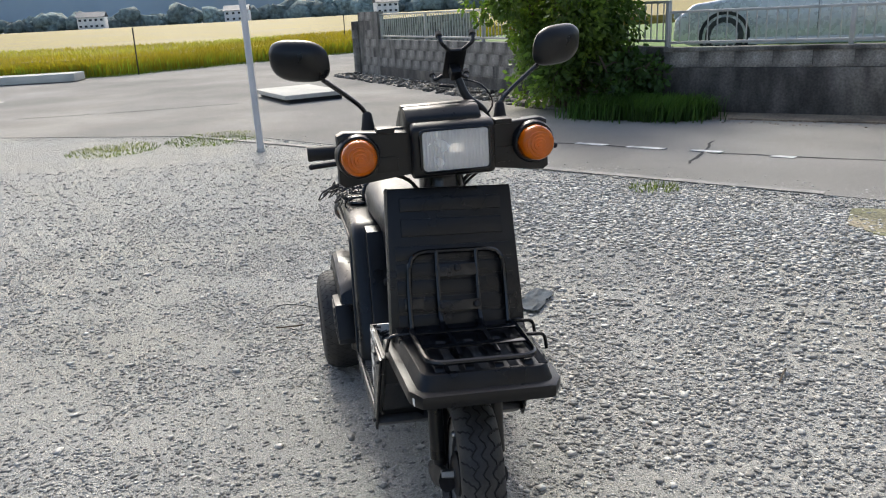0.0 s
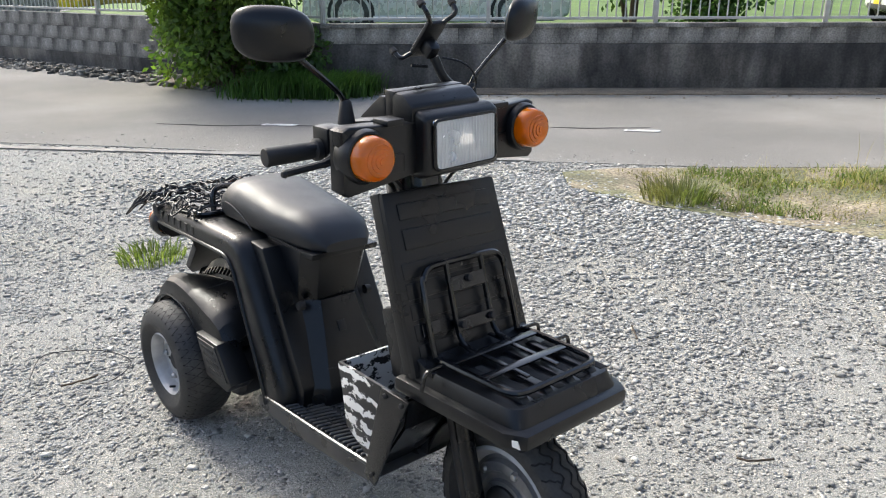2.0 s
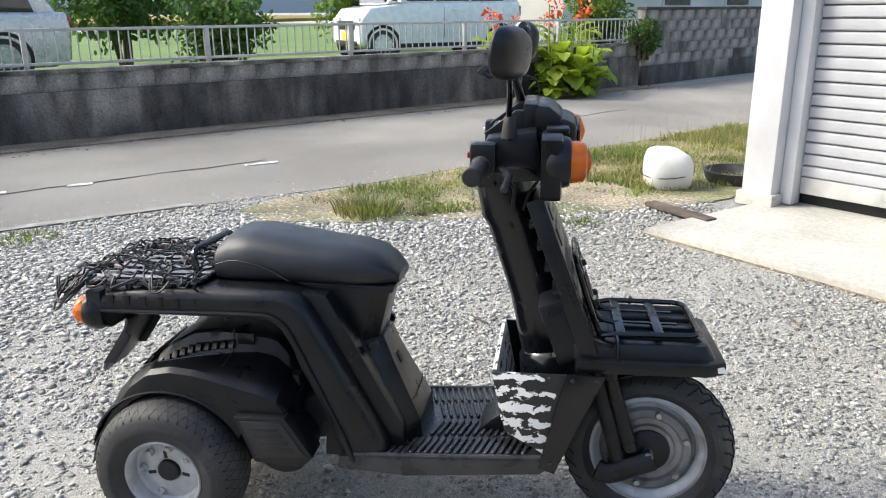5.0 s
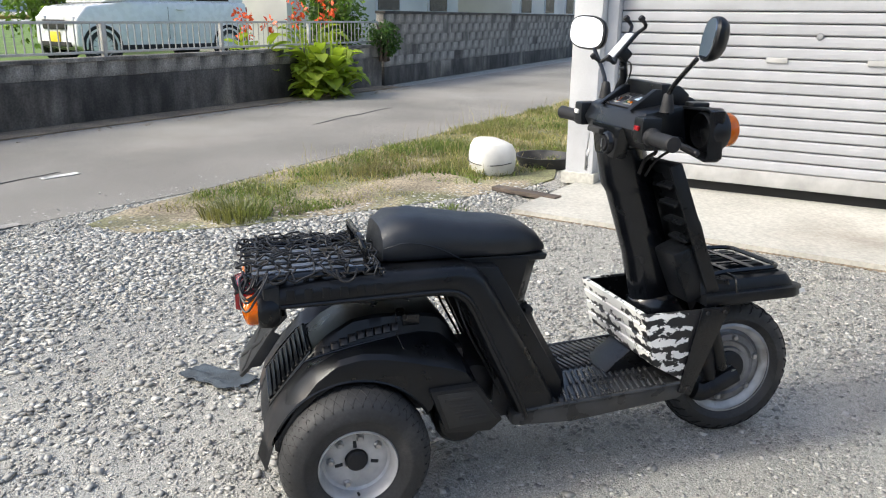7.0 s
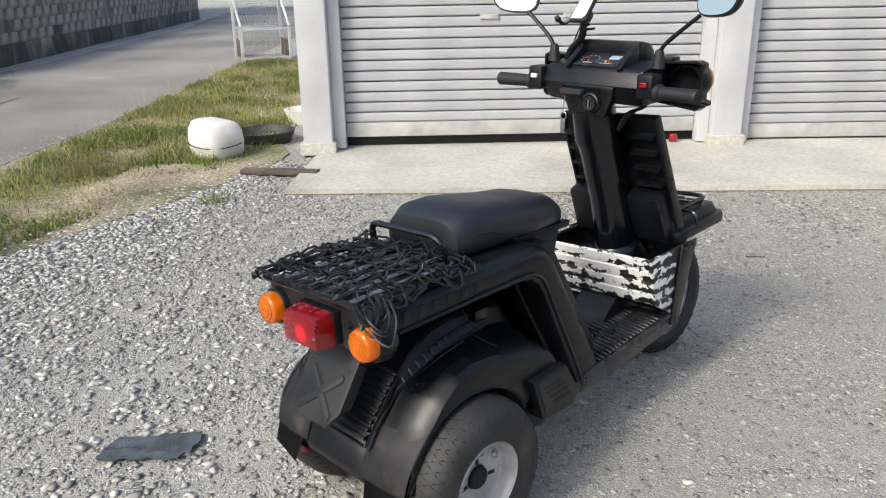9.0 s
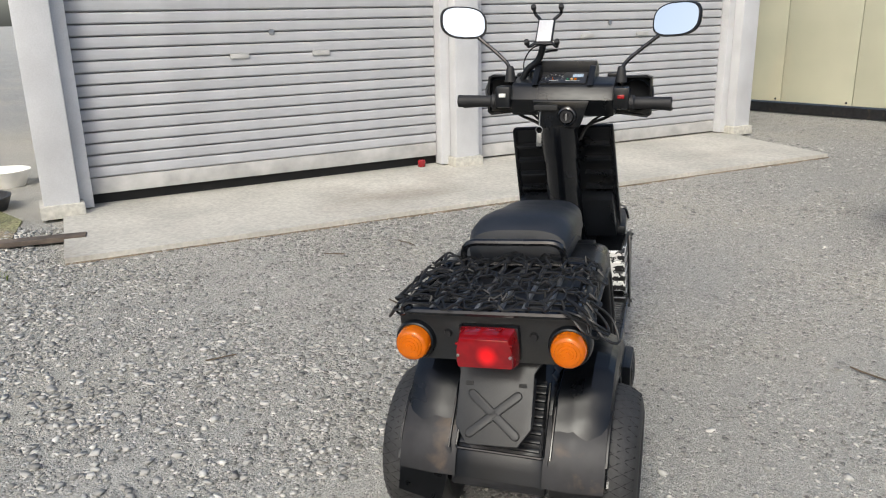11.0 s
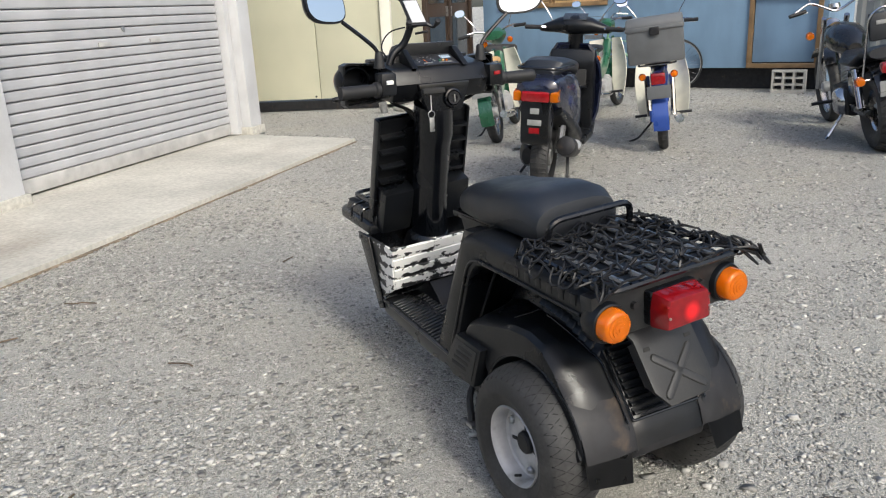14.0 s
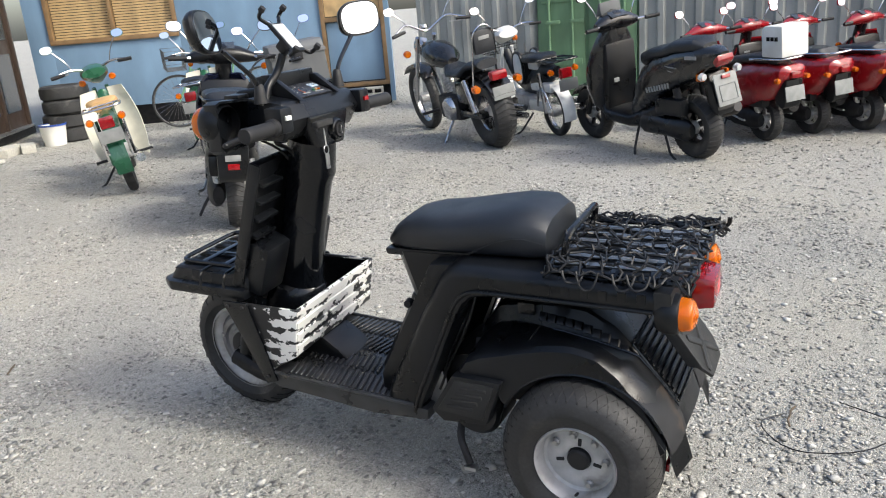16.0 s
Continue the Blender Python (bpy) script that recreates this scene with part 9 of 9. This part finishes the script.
for k, (x, y, yaw) in enumerate(((-4.98, 1.87, 236), (-5.36, 2.12, 237), (-5.58, 2.46, 236), (-5.80, 2.95, 238), (-6.05, 3.45, 237))):
    scooter("red_scooter", parked(x, y, yaw), "paint_red", "glossy red retro scooter with white top box" if k == 0 else "glossy red retro scooter with a dark seat", "red retro scooters", lean=-4, tail=0.60, retro=True, box_top=(k == 0), rack=True, bigger=0.86)

# cruiser with fat tyres and a backrest
def cruiser(m):
    t = thing("cruiser_motorbike", m @ pose(0, 0, 0, -9, 0, 0), "black cruiser motorbike with chrome engine and sissy bar", "motorbike")
    WB = 1.55
    bike_wheel("rear_wheel", t, 0, 0.32, 0.19, "chrome", 32)
    bike_wheel("front_wheel", t, WB, 0.33, 0.10, "chrome", 32)
    b = loft([[(0.365 * math.cos(a), y, 0.32 + (0.365 - 1.5 * y * y) * math.sin(a)) for y in (-0.11, -0.06, 0, 0.06, 0.11)] for a in np.linspace(radians(25), radians(150), 16)], closed=False, caps=False)
    bmesh.ops.solidify(b, geom=b.faces[:], thickness=0.006)
    part("rear_fender", b, "paint_black", t)
    b = loft([[(WB + 0.37 * math.cos(a), y, 0.33 + (0.37 - 2 * y * y) * math.sin(a)) for y in (-0.075, -0.04, 0, 0.04, 0.075)] for a in np.linspace(radians(45), radians(140), 12)], closed=False, caps=False)
    bmesh.ops.solidify(b, geom=b.faces[:], thickness=0.006)
    part("front_fender", b, "paint_black", t)
    rings = [[(x, hw * math.cos(a), z + hz * math.sin(a)) for a in np.linspace(0, 2 * math.pi, 19)[:-1]] for x, z, hw, hz in ((0.62, 0.74, 0.05, 0.04), (0.72, 0.78, 0.13, 0.10), (0.90, 0.81, 0.165, 0.125), (1.08, 0.84, 0.12, 0.10), (1.15, 0.84, 0.04, 0.04))]
    part("fuel_tank", loft(rings), "paint_black", t)
    rings = [[(x, hw * math.copysign(abs(math.cos(a)) ** 0.7, math.cos(a)), z + 0.04 * math.sin(a)) for a in np.linspace(0, 2 * math.pi, 19)[:-1]] for x, z, hw in ((-0.10, 0.75, 0.10), (0.05, 0.75, 0.13), (0.20, 0.72, 0.10), (0.30, 0.66, 0.14), (0.50, 0.66, 0.16), (0.64, 0.70, 0.09))]
    part("seat", loft(rings), "vinyl", t)
    part("sissy_bar", tube(rounded([(0.02, -0.12, 0.55), (-0.13, -0.10, 1.02), (-0.14, 0, 1.09), (-0.13, 0.10, 1.02), (0.02, 0.12, 0.55)], 0.06), 0.009, 8), "chrome", t)
    part("backrest", box((-0.10, 0, 0.94), (0.05, 0.19, 0.20), 0.02, m=None), "vinyl", t)
    part("backrest_mark", box((-0.128, 0, 0.97), (0.006, 0.10, 0.03), 0.003), "plate_white", t)
    fr = tube(rounded([(1.18, 0, 0.80), (0.65, 0, 0.66), (0.25, 0, 0.56), (0.20, 0, 0.32), (0.95, 0, 0.20), (1.16, 0, 0.70)], 0.1), 0.022, 8)
    for s in (-1, 1):
        tube([(0.0, s * 0.12, 0.32), (0.45, s * 0.10, 0.30)], 0.02, 8, bm=fr)
    part("frame", fr, "paint_black", t)
    part("crankcase", box((0.62, 0, 0.34), (0.46, 0.30, 0.24), 0.06), "dark_steel", t)
    part("clutch_cover", lathe([(0, 0.20), (0.09, 0.195), (0.11, 0.17), (0.115, 0.13)], 24, "y"), "chrome", t, m=pose(0.55, 0, 0.34))
    part("oil_tank", box((0.30, 0, 0.50), (0.26, 0.26, 0.22), 0.05), "paint_black", t)
    part("swing_arm", box((0.18, 0, 0.31), (0.44, 0.27, 0.06), 0.02), "paint_black", t)
    for x, tilt_ in ((0.58, -22), (0.76, 22)):
        prof = [(0, 0.0)]
        for k in range(8):
            r_ = 0.085 - 0.003 * k
            prof += [(r_, 0.025 * k), (r_, 0.025 * k + 0.012), (0.062, 0.025 * k + 0.014), (0.062, 0.025 * k + 0.023)]
        c = lathe(prof + [(0, 0.2)], 20, "z")
        part("cylinder", c, "steel", t, m=pose(x, 0, 0.44, 0, tilt_, 0))
    part("air_cleaner", lathe([(0, -0.19), (0.08, -0.185), (0.09, -0.15), (0.09, -0.12)], 24, "y"), "chrome", t, m=pose(0.67, 0, 0.56))
    for dz in (0, 0.07):
        pts = rounded([(0.74, -0.12, 0.46 - dz), (0.84, -0.17, 0.30), (0.60, -0.19, 0.22 + dz), (-0.25, -0.20, 0.25 + dz)], 0.08)
        part("exhaust", tube(pts, 0.028, 10), "chrome", t)
    for s in (-1, 1):
        part("fork_leg", tube([(1.14, s * 0.09, 0.98), (WB, s * 0.09, 0.33)], 0.023, 10), "chrome", t)
        part("shock_absorber", tube([(0.02, s * 0.14, 0.34), (0.16, s * 0.13, 0.62)], 0.03, 10), "chrome", t)
        part("indicator", lathe([(0, 0.045), (0.028, 0.04), (0.038, 0.0), (0.03, -0.03), (0, -0.04)], 16, "x"), "amber", t, m=pose(-0.20, s * 0.20, 0.58, 0, 0, 180))
        part("indicator", lathe([(0, 0.045), (0.028, 0.04), (0.038, 0.0), (0.03, -0.03), (0, -0.04)], 16, "x"), "amber", t, m=pose(1.26, s * 0.19, 0.84))
        part("indicator_stalk", tube([(-0.17, 0, 0.58), (-0.19, s * 0.19, 0.58)], 0.009, 6), "chrome", t)
        part("footpeg", tube([(0.98, s * 0.10, 0.28), (0.98, s * 0.28, 0.28)], 0.015, 8), "grip", t)
    bars(t, 1.10, 1.06, 0.40, 0.16, 0.08)
    mirror_pair(t, 1.10, 1.10, 0.30, "chrome", 0.15)
    part("headlamp", lathe([(0, 0.06), (0.06, 0.05), (0.085, 0.02), (0.08, -0.04), (0.03, -0.09), (0, -0.09)], 24, "x"), "chrome", t, "chrome headlamp", m=pose(1.30, 0, 0.88))
    part("headlamp_glass", lathe([(0, 0.065), (0.06, 0.055), (0.078, 0.025)], 24, "x"), "clear_lens", t, m=pose(1.30, 0, 0.88))
    part("speedometer", lathe([(0, 0.03), (0.045, 0.03), (0.05, 0.0), (0.03, -0.03), (0, -0.03)], 20, "z"), "chrome", t, m=pose(1.16, 0, 1.06))
    part("tail_lamp", box((-0.25, 0, 0.66), (0.09, 0.15, 0.08), 0.025), "red_lens", t)
    part("number_bracket", box((-0.31, 0, 0.52), (0.01, 0.20, 0.11), 0.003), "plate_white", t, "blank plate")
    part("side_stand", tube(rounded([(0.60, 0.10, 0.26), (0.55, 0.28, 0.04), (0.50, 0.32, 0.02)], 0.03), 0.012, 6), "chrome", t)
    return t
cruiser(parked(-4.20, -0.20, 241.5))

# bicycle leaning by the office wall
def bicycle(m):
    t = thing("bicycle", m @ pose(0, 0, 0, -6, 0, 0), "green city bicycle with a wire basket by the blue wall", "bicycle")
    for nm, x in (("rear_wheel", 0), ("front_wheel", 1.08)):
        w = part(nm, lathe([(0.315, -0.014), (0.33, -0.018), (0.338, 0), (0.33, 0.018), (0.315, 0.014)], 40, "y"), "rubber", t, m=pose(x, 0, 0.335))
        b = B()
        for k in range(28):
            a = 2 * math.pi * k / 28
            tube([(0.02 * math.cos(a + 1), 0.02 * (1 if k % 2 else -1), 0.02 * math.sin(a + 1)), (0.315 * math.cos(a), 0, 0.315 * math.sin(a))], 0.0015, 4, bm=b)
        part("spokes", b, "chrome", w)
        part("rim", lathe([(0.318, -0.012), (0.305, -0.010), (0.305, 0.010), (0.318, 0.012)], 40, "y"), "chrome", w)
    b = tube([(0, 0, 0.335), (0.42, 0, 0.28), (0.34, 0, 0.78)], 0.014, 8)
    tube([(0.42, 0, 0.28), (0.88, 0, 0.72), (0.36, 0, 0.60)], 0.016, 8, bm=b)
    tube([(0, 0, 0.335), (0.36, 0, 0.60)], 0.011, 8, bm=b)
    tube([(0.85, 0, 0.90), (0.92, 0, 0.62), (1.08, 0, 0.335)], 0.014, 8, bm=b)
    part("frame", b, "paint_green_pale", t)
    part("saddle", box((0.32, 0, 0.82), (0.24, 0.15, 0.05), 0.022), "vinyl", t)
    part("handlebar", tube(rounded([(0.62, -0.27, 0.98), (0.80, -0.24, 1.0), (0.86, 0, 0.96), (0.80, 0.24, 1.0), (0.62, 0.27, 0.98)], 0.06), 0.011, 8), "chrome", t)
    b = B()
    for z in (0.74, 0.82, 0.90, 0.98):
        tube([(0.95, -0.16, z), (1.20, -0.17, z), (1.20, 0.17, z), (0.95, 0.16, z)], 0.0035, 4, closed=True, bm=b)
    for i in range(11):
        y = -0.16 + 0.032 * i
        tube([(0.95, y, 0.98), (0.96, y, 0.74), (1.19, y, 0.74), (1.20, y, 0.98)], 0.003, 4, bm=b)
    part("basket", b, "grey_plastic", t)
    part("chain_guard", box((0.22, 0.05, 0.31), (0.46, 0.02, 0.08), 0.01), "alloy", t)
    return t
bicycle(heading((-5.28, -4.72), (-4.25, -5.22)))
step_through("step_through_motorbike", heading((-3.15, -3.0), (-3.95, -3.85)), "paint_green", "paint_cream", "second green step-through motorbike beside the wall", -6)
